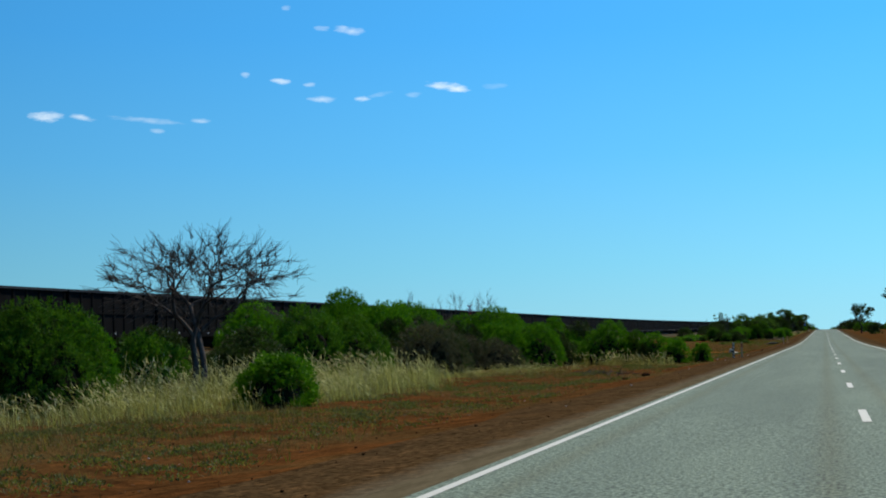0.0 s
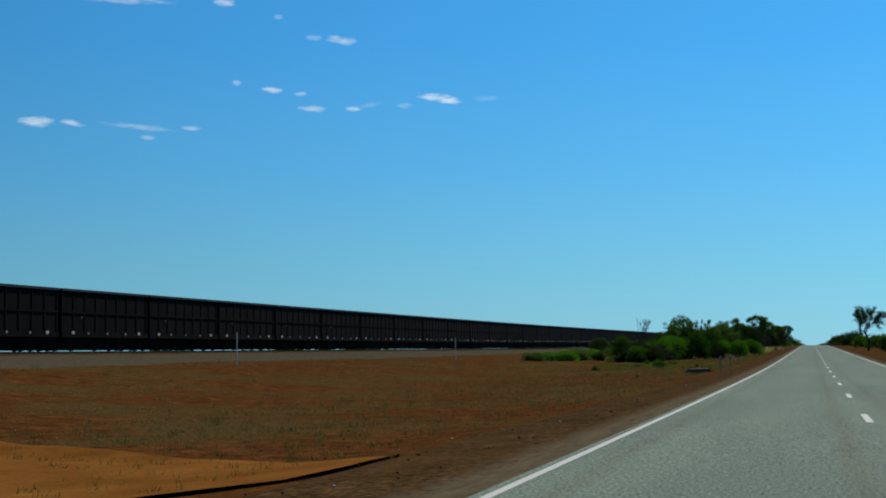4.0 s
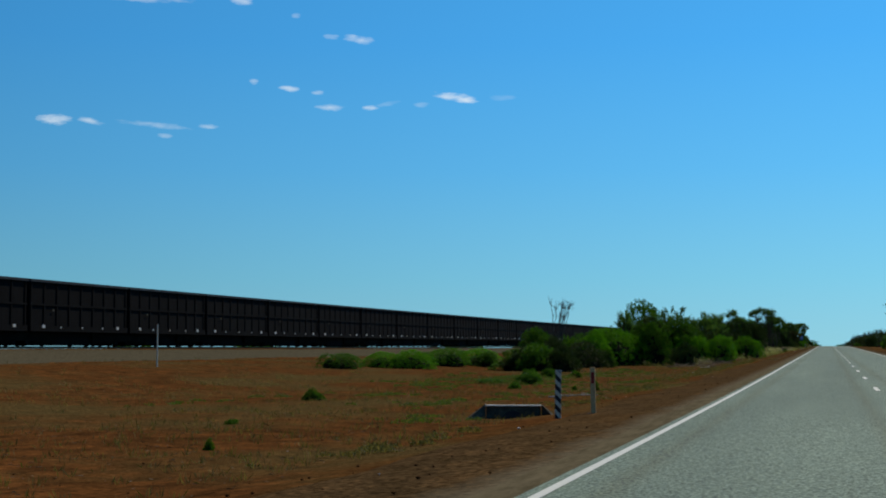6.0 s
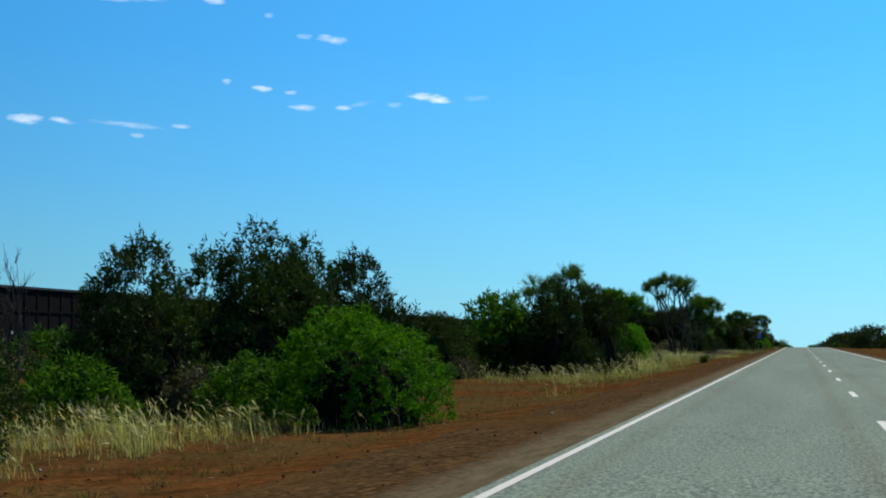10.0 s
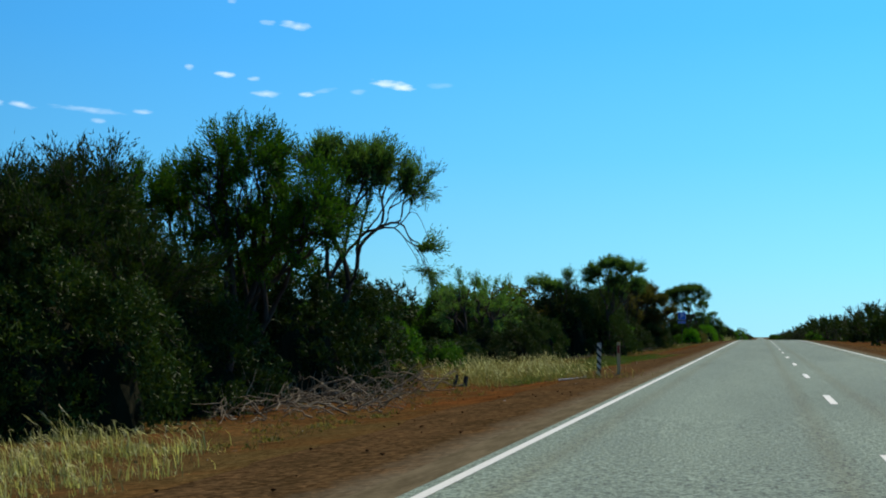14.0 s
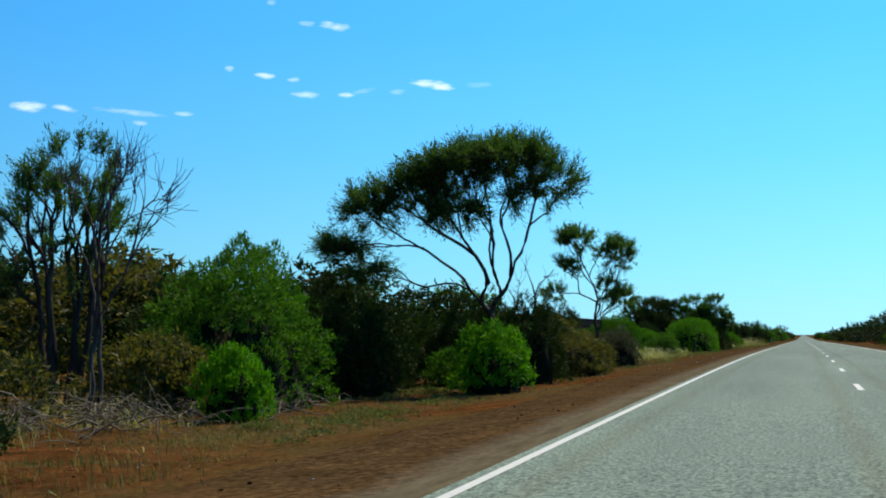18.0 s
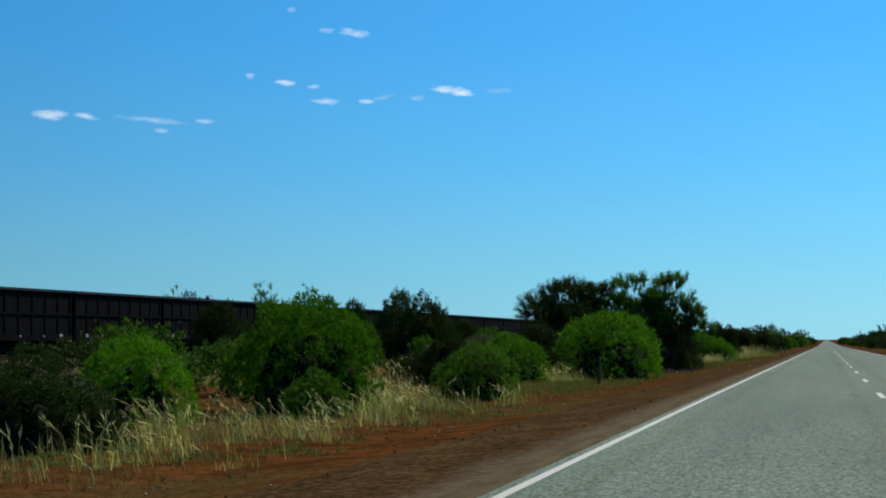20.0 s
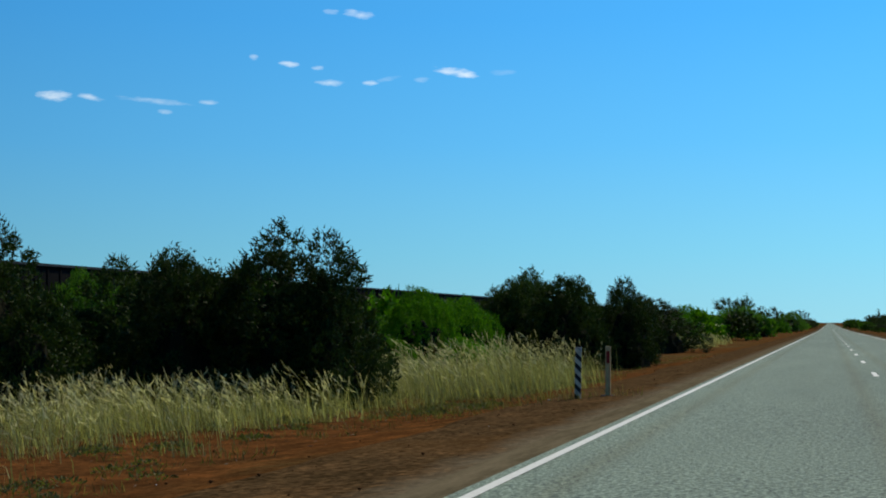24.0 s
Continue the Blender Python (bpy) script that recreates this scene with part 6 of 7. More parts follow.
grass("half-green grass at the foot of scrub", (-11.1, 455.9), (-7.1, 465.5), (-17.6, 466.6), (-10.3, 474.8), 1800, 0.5, STRAWGREEN, 0.3, seed=64)
grass("green grass strip along the shoulder", (-3.2, 458.1), (-2.2, 471.5), (-4.6, 463.1), (-3.3, 475.6), 3600, 0.16, HERB, 0.0, seed=65)
tree("tree", "open grey-green tree over scrub", -10.4, 466.1, 4.2, 4.2, stems=5, bare=0.35, clumps=40, leaves=200, leaf=0.12, blob=0.5, seed=66)
shrub("dark", -9.9, 464.6, 3.0, 1.75)
shrub("green", -16.1, 465.5, 2.8, 2.16)
shrub("green", -15.0, 467.6, 2.8, 1.95)
shrub("dark", -12.2, 467.9, 3.2, 3.27)
shrub("dark", -10.9, 470.3, 3.6, 2.95)
shrub("dark", -9.3, 468.6, 3.4, 2.10)
shrub("dark", -8.9, 472.4, 3.6, 2.50)
shrub("green", -18.2, 470.7, 2.7, 3.03)
shrub("green", -17.1, 472.9, 2.7, 2.72)
shrub("dark", -19.7, 472.0, 4.0, 2.83)
shrub("dark", -18.1, 475.1, 4.0, 2.55)
shrub("dark", -9.9, 474.8, 3.7, 2.87)
filler("dark", -12.5, 475.5, 3.2, 2.18)
grass("low dry grass under dark scrub", (-6.7, 477.3), (-5.4, 479.9), (-9.8, 482.3), (-7.0, 483.3), 800, 0.4, STRAWGREEN, 0.2, seed=89)
filler("dark", -13.0, 478.5, 3.0, 1.59)
shrub("dark", -8.3, 481.9, 3.5, 3.76)
shrub("bright", -15.5, 482.6, 3.4, 3.96)
shrub("dark", -6.6, 484.2, 3.0, 3.52)
filler("green", -18.3, 485.1, 2.4, 2.21)
filler("dark", -8.1, 485.1, 2.6, 2.32)
filler("dark", -9.8, 485.3, 2.8, 2.27)
tree("tree", "open-crowned dark tree over scrub", -8.6, 481.5, 5, 2.8, stems=3, bare=0.45, clumps=50, leaves=130, blob=0.45, trunk=0.05, seed=68,
     heads=[(-1.28, 4.31, 0.65, 0.44), (0.44, 4.6, 0.44, 0.36), (-0.38, 4.02, 0.8, 0.29)])
filler("bright", -16.6, 485.8, 3.0, 2.74)
tree("tree", "spreading tree with a dark stem over scrub", -6.2, 483.2, 5.7, 3.8, stems=1, bare=0.5, clumps=110, leaves=150, blob=0.45, trunk=0.085, seed=69,
     heads=[(0.26, 5.28, 0.78, 0.46), (1.4, 5.05, 0.78, 0.46), (-0.73, 4.91, 0.69, 0.41), (-1.1, 4.41, 0.41, 0.28), (1.78, 4.22, 0.5, 0.32), (0.45, 4.41, 0.73, 0.37)])
shrub("dark", -9.0, 486.4, 3.1, 3.94)
shrub("dark", -7.7, 488.8, 3.1, 3.55)
shrub("dark", -27.3, 487.2, 4.0, 3.45)
shrub("dark", -25.7, 490.3, 4.0, 3.10)
shrub("dark", -9.6, 489.0, 4.0, 4.00)
shrub("dark", -7.6, 491.4, 3.0, 2.80)
grass("low dry grass under dark scrub", (-7.1, 492.5), (-5.5, 494.6), (-9.7, 496.7), (-7.2, 498.2), 800, 0.4, seed=90)
shrub("green", -7.5, 493.0, 2.6, 2.54)
shrub("dark", -8.3, 493.6, 3.6, 3.90)
filler("green", -9.4, 494.0, 2.4, 2.19)
shrub("green", -6.9, 494.6, 2.2, 2.20)
filler("green", -8.8, 495.5, 2.1, 1.89)
shrub("dark", -8.4, 498.0, 3.8, 4.00)
tree("tree", "open-crowned dark tree over scrub", -6.6, 497.6, 5.2, 3.6, stems=4, bare=0.45, clumps=80, leaves=150, blob=0.42, trunk=0.06, seed=70,
     heads=[(-0.15, 4.86, 0.47, 0.33), (0.92, 4.81, 0.5, 0.37), (-0.74, 4.24, 0.93, 0.41), (-1.7, 4.03, 0.52, 0.36)])
shrub("green", -9.8, 498.2, 2.6, 2.40)
dead_tree("bare branching dead tree among scrub", -9.5, 498.8, 5.1, 1.2, seed=72, stems=3, density=6, trunk=0.05)
filler("green", -11.4, 499.4, 2.4, 2.09)
tree("tree", "reddish-tipped open tree over scrub", -7.1, 500.4, 5.6, 2.2, stems=5, bare=0.45, clumps=34, leaves=200, leaf=0.12, blob=0.5, material=LEAF_BRONZE, seed=71)
shrub("dark", -7.8, 500.9, 3.9, 2.40)
shrub("dark", -9.5, 500.5, 3.6, 2.40)
shrub("dark", -8.1, 503.3, 3.6, 2.16)
filler("green", -10.4, 502.5, 2.5, 2.01)
shrub("dark", -7.1, 503.2, 3.9, 2.40)
grass("short dry grass under scrub", (-4.9, 503.4), (-5.0, 506.3), (-6.7, 506.3), (-5.8, 507.9), 700, 0.3, STRAWGREEN, 0.1, seed=92)
filler("dark", -9.1, 503.4, 2.9, 1.44)
filler("dark", -8.9, 506.3, 2.6, 1.58)
filler("dark", -8.2, 507.4, 2.1, 1.90)
filler("bronze", -7.7, 509.2, 2.6, 1.90)
shrub("dark", -9.0, 508.1, 4.0, 3.70)
shrub("dark", -7.4, 511.2, 4.0, 2.16)
shrub("dark", -8.3, 510.5, 3.4, 3.40)
filler("dark", -9.3, 511.1, 1.7, 1.49)
shrub("dark", -6.4, 511.3, 4.3, 2.40)
shrub("dark", -6.6, 511.5, 3.8, 2.40)
shrub("bronze", -7.3, 511.7, 4.3, 2.40)
shrub("dark", -10.5, 510.7, 4.2, 4.00)
shrub("bronze", -9.4, 512.8, 2.8, 2.16)
shrub("dark", -11.7, 509.8, 5.9, 2.40)
shrub("dark", -9.3, 514.4, 5.0, 3.60)
filler("green", -9.6, 512.3, 2.4, 1.39)
shrub("bronze", -10.0, 512.6, 2.3, 2.40)
tree("tree", "low-branched bronze tree on the verge", -10.4, 511.5, 4.6, 4.2, stems=6, bare=0.1, clumps=90, leaves=200, leaf=0.11, blob=0.5, material=LEAF_BRONZE, lobes=12, trunk=0.05, seed=174)
shrub("bronze", -6.7, 513.3, 4.3, 2.40)
filler("green", -11.7, 513.5, 1.6, 1.50)
tree("tree", "bronze-crowned dense tree on the verge", -8, 507.8, 5.1, 2.8, stems=7, bare=0.2, clumps=150, leaves=190, blob=0.5, material=LEAF_BRONZE, trunk=0.07, seed=73,
     heads=[(1.47, 4.69, 0.91, 0.38), (0.77, 4.2, 0.69, 0.46), (2.18, 3.97, 0.61, 0.46), (0.84, 2.75, 0.84, 0.61)])
shrub("dark", -5.9, 514.2, 2.3, 1.90)
filler("dark", -8.7, 514.5, 2.9, 1.70)
filler("dark", -11.1, 514.6, 2.4, 2.16)
filler("green", -7.3, 515.4, 2.0, 1.75)
filler("bronze", -9.5, 516.1, 3.0, 2.10)
tree("tree", "low-branched olive and bronze tree on the verge", -6.4, 511.5, 5.1, 4, stems=7, bare=0.2, clumps=150, leaves=190, blob=0.45, material=LEAF_BRONZE, trunk=0.06, seed=173,
     heads=[(0.35, 4.65, 0.85, 0.49), (1.04, 3.8, 0.76, 0.58), (-0.34, 3.54, 0.98, 0.72), (2.06, 3.09, 0.63, 0.4), (0.77, 2.55, 1.07, 0.63)])
shrub("dark", -5.7, 519.3, 2.3, 2.40)
filler("dark", -7.1, 519.7, 1.9, 1.50)
grass("dry grass beside the sign", (-4.8, 520.9), (-3.3, 529.9), (-6.9, 531.4), (-5.3, 542.0), 900, 0.4, STRAWGREEN, 0.2, seed=88)
filler("dark", -7.1, 521.4, 1.9, 1.73)
dead_tree("twiggy grey dead tree beside the parking sign", -5.5, 523.3, 4.1, 1.1, seed=74, stems=2, density=16, trunk=0.06,
          heads=[(-0.17, 3.78, 0.25, 0.34), (0.48, 3.78, 0.2, 0.32), (0.11, 3.2, 0.29, 0.27), (-0.26, 2.84, 0.18, 0.22)])
shrub("dark", -10.1, 528.5, 4.0, 2.23)
shrub("bright", -19.6, 529.0, 4.4, 2.40)
filler("green", -21.5, 529.8, 3.6, 1.74)
filler("green", -12.9, 530.6, 3.2, 1.47)
shrub("green", -10.3, 531.0, 2.4, 2.84)
filler("dark", -11.4, 531.5, 2.5, 2.24)
tree("tree", "slender dark tree among scrub", -8.8, 531.8, 4.5, 1, stems=2, bare=0.35, clumps=26, leaves=120, blob=0.35, trunk=0.04, seed=75,
     heads=[(1.38, 4.19, 0.36, 0.33), (1.6, 3.43, 0.23, 0.44), (1.18, 2.92, 0.38, 0.25)])
grass("low half-green grass on red earth", (-5.2, 532.8), (-4.7, 538.4), (-6.4, 535.3), (-5.6, 540.1), 900, 0.15, STRAWGREEN, 0.05, seed=91)
filler("dark", -12.1, 533.3, 2.3, 2.11)
shrub("dark", -8.3, 533.8, 2.7, 3.18)
filler("dark", -9.9, 535.3, 2.7, 2.48)
grass("dry grass and sticks under trees", (-8.2, 536.9), (-8.4, 543.0), (-12.8, 544.0), (-11.8, 549.8), 1300, 0.5, seed=87)
dead_tree("bare forked dead tree among scrub", -9.3, 541.3, 5.0, 2.4, seed=83, stems=2, density=9, trunk=0.05, heads=[(-0.4, 4.3, 0.4, 0.5), (0.7, 4.4, 0.5, 0.5), (1.3, 3.9, 0.4, 0.5)])
brushwood("tangle of grey dead branches under scrub", -8.2, 538.6, 2.6, 4.0, 80, 0.6, 14)
shrub("green", -8.6, 545.8, 3.8, 2.90)
shrub("bright", -6.9, 541.8, 1.3, 1.30)
tree("tree", "upright grey-green tree over scrub", -12.6, 545.9, 5.8, 3.0, stems=6, bare=0.4, clumps=36, leaves=200, leaf=0.12, blob=0.5, seed=84)
filler("dark", -9.2, 546.4, 2.7, 2.42)
filler("green", -10.3, 547.9, 2.6, 2.35)
shrub("dark", -7.7, 551.7, 1.6, 1.88)
shrub("bright", -4.8, 552.3, 1.9, 1.66)
shrub("dark", -12.8, 552.3, 3.8, 2.86)
filler("green", -8.6, 552.4, 1.5, 1.35)
filler("green", -9.1, 553.1, 1.5, 1.08)
filler("green", -6.1, 553.2, 1.3, 1.12)
tree("tree", "great spreading tree with fine dark branches", -4.9, 553.5, 6.4, 6.7, stems=1, bare=0.35, clumps=300, leaves=125, blob=0.5, trunk=0.115, seed=81,
     heads=[(0.1, 5.9, 1.5, 0.5), (-1.1, 5.65, 1.2, 0.5), (-2.1, 5.2, 1.25, 0.55), (-3.3, 4.7, 0.9, 0.6), (-4.0, 3.75, 0.75, 0.45), (-3.3, 3.1, 0.6, 0.3), (1.45, 5.3, 0.75, 0.65), (-1.1, 4.65, 0.9, 0.35), (0.6, 5.0, 0.6, 0.35)])
shrub("dark", -9.3, 554.3, 3.4, 2.87)
filler("green", -14.0, 554.7, 3.0, 2.38)
filler("dark", -11.0, 554.9, 2.9, 1.87)
shrub("bright", -11.1, 555.6, 2.1, 2.44)
shrub("green", -12.7, 555.6, 3.7, 3.91)
filler("dark", -15.5, 556.0, 3.7, 3.11)
filler("green", -11.9, 556.5, 2.3, 2.10)
shrub("dark", -6.7, 557.4, 2.0, 2.39)
filler("dark", -8.0, 557.6, 2.1, 1.94)
shrub("dark", -5.1, 557.7, 2.0, 2.29)
filler("green", -6.4, 558.3, 1.6, 1.30)
filler("dark", -8.3, 558.9, 1.8, 1.62)
dead_tree("bare forked dead stem among scrub", -5.2, 559.6, 3.7, 2.0, seed=86, stems=2, density=4, trunk=0.08)
shrub("bronze", -5.3, 565.1, 3.6, 1.83)
filler("bronze", -6.7, 566.8, 2.3, 1.25)
filler("green", -6.8, 568.6, 2.5, 1.34)
tree("tree", "dark tree with separate round leaf heads", -5.3, 572, 5.7, 3.8, stems=1, bare=0.25, clumps=90, leaves=170, blob=0.38, trunk=0.08, seed=82,
     heads=[(-0.68, 5.18, 0.88, 0.51), (0.85, 4.51, 0.81, 0.61), (-0.97, 4.09, 0.47, 0.37), (-1.49, 3.07, 0.59, 0.37), (1.03, 2.82, 0.67, 0.47), (0.51, 3.5, 0.51, 0.25)])
grass("tall dry straw grass on the verge", (-10.0, 574.0), (-5.6, 574.0), (-10.0, 612.0), (-5.6, 612.0), 2600, 0.7, seed=142)
shrub("grey", -5.0, 577.4, 1.5, 1.62)
filler("grey", -6.0, 578.3, 1.6, 1.46)
shrub("dark", -10.5, 580.0, 3.0, 1.90)
shrub("grey", -8.4, 586.0, 2.0, 1.10)
shrub("green", -11.5, 590.0, 3.0, 1.90)
shrub("dark", -9.0, 596.0, 2.4, 1.50)
shrub("dark", -13.0, 598.0, 3.2, 2.20)
shrub("bright", -10.5, 602.0, 2.6, 1.70)
grass("green and dry grass tufts", (-5.5, 604.9), (-5.3, 609.5), (-7.8, 609.0), (-7.3, 613.4), 1300, 0.3, STRAWGREEN, 0.2, seed=103)
shrub("green", -8.0, 605.0, 1.6, 1.00)
shrub("bright", -8.9, 606.9, 2.6, 2.57)
filler("green", -10.8, 608.6, 2.2, 1.97)
grass("tall dry straw grass on the verge", (-10.5, 611.7), (-9.9, 617.2), (-24.6, 632.9), (-24.8, 646.6), 2600, 0.9, seed=101)
shrub("dark", -10.7, 612.1, 1.1, 1.76)
filler("dark", -11.4, 612.3, 1.2, 1.09)
shrub("green", -6.9, 614.6, 2.9, 1.50)
grass("low green herbs on the verge", (-5.2, 615.5), (-5.3, 633.2), (-9.1, 627.7), (-6.8, 639.0), 1300, 0.25, HERB, 0.0, seed=104)
grass("low green herbs on the verge", (-7.0, 621.0), (-6.7, 628.3), (-10.4, 626.0), (-8.3, 631.5), 1600, 0.2, HERB, 0.0, seed=149)
grass("low green herbs on the verge", (-6.0, 625.2), (-5.1, 632.2), (-8.3, 630.6), (-7.2, 638.3), 1000, 0.25, HERB, 0.0, seed=105)
shrub("dark", -12.3, 630.8, 2.2, 2.21)
filler("dark", -14.1, 631.6, 2.0, 1.26)
shrub("bright", -9.9, 631.9, 3.2, 1.95)
filler("dark", -13.6, 632.7, 1.9, 1.39)
grass("green herbs and dry grass between round bushes", (-7.4, 622.5), (-5.4, 625.0), (-17.0, 637.5), (-10.8, 638.5), 3600, 0.32, STRAWGREEN, 0.15, seed=162)
grass("dry straw grass between round bushes", (-8.5, 632.8), (-7.1, 634.1), (-14.6, 646.9), (-12.9, 649.5), 1300, 0.8, seed=148)
shrub("dark", -24.0, 634.9, 3.4, 3.15)
grass("tall dry straw grass on the verge", (-16.0, 635.9), (-11.7, 636.4), (-22.9, 653.6), (-19.1, 658.4), 1100, 0.95, seed=102)
shrub("bright", -6.5, 636.8, 4.3, 2.72)
shrub("green", -21.4, 637.0, 3.6, 2.63)
grass("short green grass on the verge", (-5.3, 639.7), (-4.7, 645.9), (-7.7, 646.0), (-6.2, 650.1), 900, 0.2, STRAWGREEN, 0.1, seed=107)
shrub("dark", -10.5, 640.2, 2.7, 2.25)
shrub("grey", -13.4, 640.3, 3.3, 1.87)
filler("dark", -12.3, 640.6, 2.2, 1.31)
filler("grey", -15.1, 640.7, 2.3, 1.62)
filler("green", -16.0, 642.7, 2.3, 1.70)
filler("dark", -12.0, 642.7, 2.4, 1.40)
shrub("green", -21.3, 644.4, 3.4, 2.70)
shrub("dark", -11.4, 644.9, 3.7, 2.51)
filler("green", -14.1, 645.5, 3.3, 2.27)
grass("tall dry straw grass beside a bush", (-9.7, 650.0), (-7.6, 652.9), (-14.3, 661.3), (-10.6, 661.9), 1100, 0.85, seed=106)
shrub("dark", -8.4, 650.6, 3.6, 3.00)
shrub("dark", -10.6, 651.6, 4.0, 3.40)
shrub("dark", -6.6, 652.6, 2.6, 2.20)
tree("tree", "upright green tree beside dense scrub", -7.6, 653.4, 5.4, 3.3, stems=5, bare=0.2, clumps=120, leaves=190, blob=0.42, material=LEAF_GREEN, trunk=0.06, seed=99,
     heads=[(-0.54, 4.73, 1.08, 0.61), (0.11, 4.99, 0.57, 0.38), (-1.06, 3.72, 1.01, 0.76), (0.11, 3.21, 1.14, 0.76), (0.9, 3.9, 0.9, 0.7), (0.9, 2.8, 0.9, 0.7)])
shrub("bronze", -6.0, 654.2, 2.2, 2.30)
shrub("dark", -7.3, 654.8, 4.0, 3.80)
tree("tree", "open grey-green tree beside dense scrub", -5.6, 654.4, 5.5, 3.5, stems=6, bare=0.2, clumps=150, leaves=190, blob=0.42, trunk=0.06, seed=96,
     heads=[(-0.32, 4.93, 0.96, 0.46), (0.32, 5.23, 0.51, 0.31), (0.88, 4.1, 0.32, 0.28), (1.34, 3.2, 0.45, 0.41), (1.8, 2.53, 0.31, 0.23), (-0.58, 3.97, 0.77, 0.64), (0.41, 3.45, 0.64, 0.77), (-0.32, 2.43, 1.03, 0.77), (1.0, 2.5, 0.9, 0.6), (0.9, 3.3, 0.7, 0.6), (-1.0, 3.2, 0.9, 0.8)])
shrub("dark", -12.0, 653.9, 3.8, 4.07)
shrub("dark", -10.4, 656.9, 3.8, 3.67)
shrub("dark", -5.7, 655.6, 2.8, 2.30)
shrub("dark", -20.9, 656.1, 3.6, 4.18)
shrub("dark", -28.9, 654.9, 3.4, 3.41)
shrub("dark", -27.5, 657.5, 3.4, 3.07)
shrub("green", -6.4, 656.2, 2.4, 1.90)
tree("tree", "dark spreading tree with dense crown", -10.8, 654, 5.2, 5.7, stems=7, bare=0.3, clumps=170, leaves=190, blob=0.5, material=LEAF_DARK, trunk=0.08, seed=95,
     heads=[(-0.65, 4.44, 1.86, 0.73), (-2.43, 3.71, 1.33, 0.8), (0.72, 4.3, 1.19, 0.8), (-1.33, 3.17, 2.39, 0.8)])
shrub("dark", -11.3, 657.4, 5.2, 4.30)
shrub("dark", -8.6, 657.5, 3.6, 3.00)
shrub("dark", -5.9, 657.6, 2.0, 1.70)
shrub("dark", -9.2, 659.0, 4.4, 3.60)
shrub("dark", -5.9, 659.0, 2.0, 1.90)
shrub("dark", -23.6, 660.7, 4.2, 4.42)
shrub("green", -7.4, 662.5, 2.8, 1.90)
shrub("bronze", -6.7, 663.0, 2.4, 2.10)
shrub("dark", -8.6, 666.0, 3.4, 1.90)
shrub("dark", -40.2, 664.6, 3.8, 4.40)
shrub("dark", -38.6, 667.5, 3.8, 3.96)
shrub("dark", -28.9, 667.1, 3.4, 3.96)
grass("olive grass strip beside the shoulder", (-3.9, 676.6), (-1.6, 675.6), (-6.2, 681.8), (-2.4, 679.6), 3200, 0.13, STRAWGREEN, 0.05, seed=161)
grass("short green grass along the shoulder", (-3.9, 667.9), (-1.0, 679.0), (-5.7, 674.3), (-2.0, 683.7), 2600, 0.14, STRAWGREEN, 0.05, seed=110)
shrub("dark", -7.0, 668.0, 2.8, 2.00)
grass("tall pale straw grass on the verge", (-7.1, 669.3), (-6.5, 675.3), (-16.1, 688.0), (-13.5, 694.2), 2000, 0.85, seed=108)
grass("green grass along the shoulder", (-4.3, 675.8), (-2.4, 681.4), (-6.3, 680.3), (-3.6, 685.1), 2600, 0.13, STRAWGREEN, 0.05, seed=115)
grass("low half-green grass along the shoulder", (-5.1, 676.1), (-4.5, 686.6), (-7.8, 680.1), (-6.0, 690.0), 2600, 0.2, STRAWGREEN, 0.05, seed=147)
shrub("dark", -25.3, 675.2, 3.6, 3.37)
shrub("dark", -23.8, 678.0, 3.6, 3.04)
grass("tall pale straw grass on the verge", (-7.7, 678.5), (-5.9, 692.1), (-11.3, 689.5), (-8.2, 701.7), 2200, 0.8, seed=109)
grass("tall dry straw grass on the verge", (-7.8, 680.1), (-7.3, 684.3), (-11.7, 686.1), (-9.9, 689.3), 1300, 0.5, seed=111)
tree("tree", "small open tree by the railway", -43.2, 685.4, 6.5, 3.2, stems=3, bare=0.4, clumps=14, leaves=150, blob=0.5, seed=97)
grass("tall dry straw grass on the verge", (-9.2, 687.7), (-5.9, 691.0), (-13.8, 697.5), (-8.6, 699.1), 1600, 0.65, seed=112)
tree("tree", "small open tree by the railway", -53.4, 688.3, 6.6, 1.9, stems=2, bare=0.4, clumps=10, leaves=150, blob=0.5, seed=98)
shrub("dark", -16.4, 694.0, 2.5, 1.77)
shrub("dark", -15.3, 692.7, 4.3, 2.00)
shrub("dark", -13.6, 696.0, 4.3, 1.80)
filler("dark", -18.3, 694.5, 2.0, 1.22)
shrub("green", -9.4, 696.2, 2.8, 1.80)
filler("dark", -18.0, 696.3, 2.0, 1.53)
shrub("bright", -6.0, 696.8, 2.6, 1.53)
shrub("bright", -6.3, 697.4, 2.5, 1.90)
filler("bright", -7.3, 697.8, 1.9, 1.40)
shrub("dark", -18.8, 697.9, 2.8, 1.92)
shrub("green", -15.9, 698.0, 3.7, 1.73)
filler("green", -20.4, 698.2, 2.5, 1.61)
filler("dark", -18.4, 698.3, 2.8, 1.30)
shrub("bright", -8.3, 698.4, 3.6, 2.35)
filler("green", -17.8, 699.9, 3.1, 0.97)
filler("dark", -19.8, 700.1, 2.3, 1.38)
shrub("bright", -11.0, 700.6, 3.6, 2.30)
shrub("dark", -16.5, 702.0, 3.6, 1.90)
shrub("dark", -12.0, 701.5, 3.5, 2.87)
shrub("dark", -10.6, 704.2, 3.5, 2.59)
grass("patch of pale straw grass", (-6.4, 703.1), (-6.2, 722.0), (-11.7, 726.4), (-9.2, 740.4), 1600, 0.9, seed=113)
shrub("bright", -12.6, 703.4, 3.4, 1.90)
shrub("green", -14.6, 706.0, 4.2, 2.20)
shrub("green", -20.7, 705.1, 3.2, 2.07)
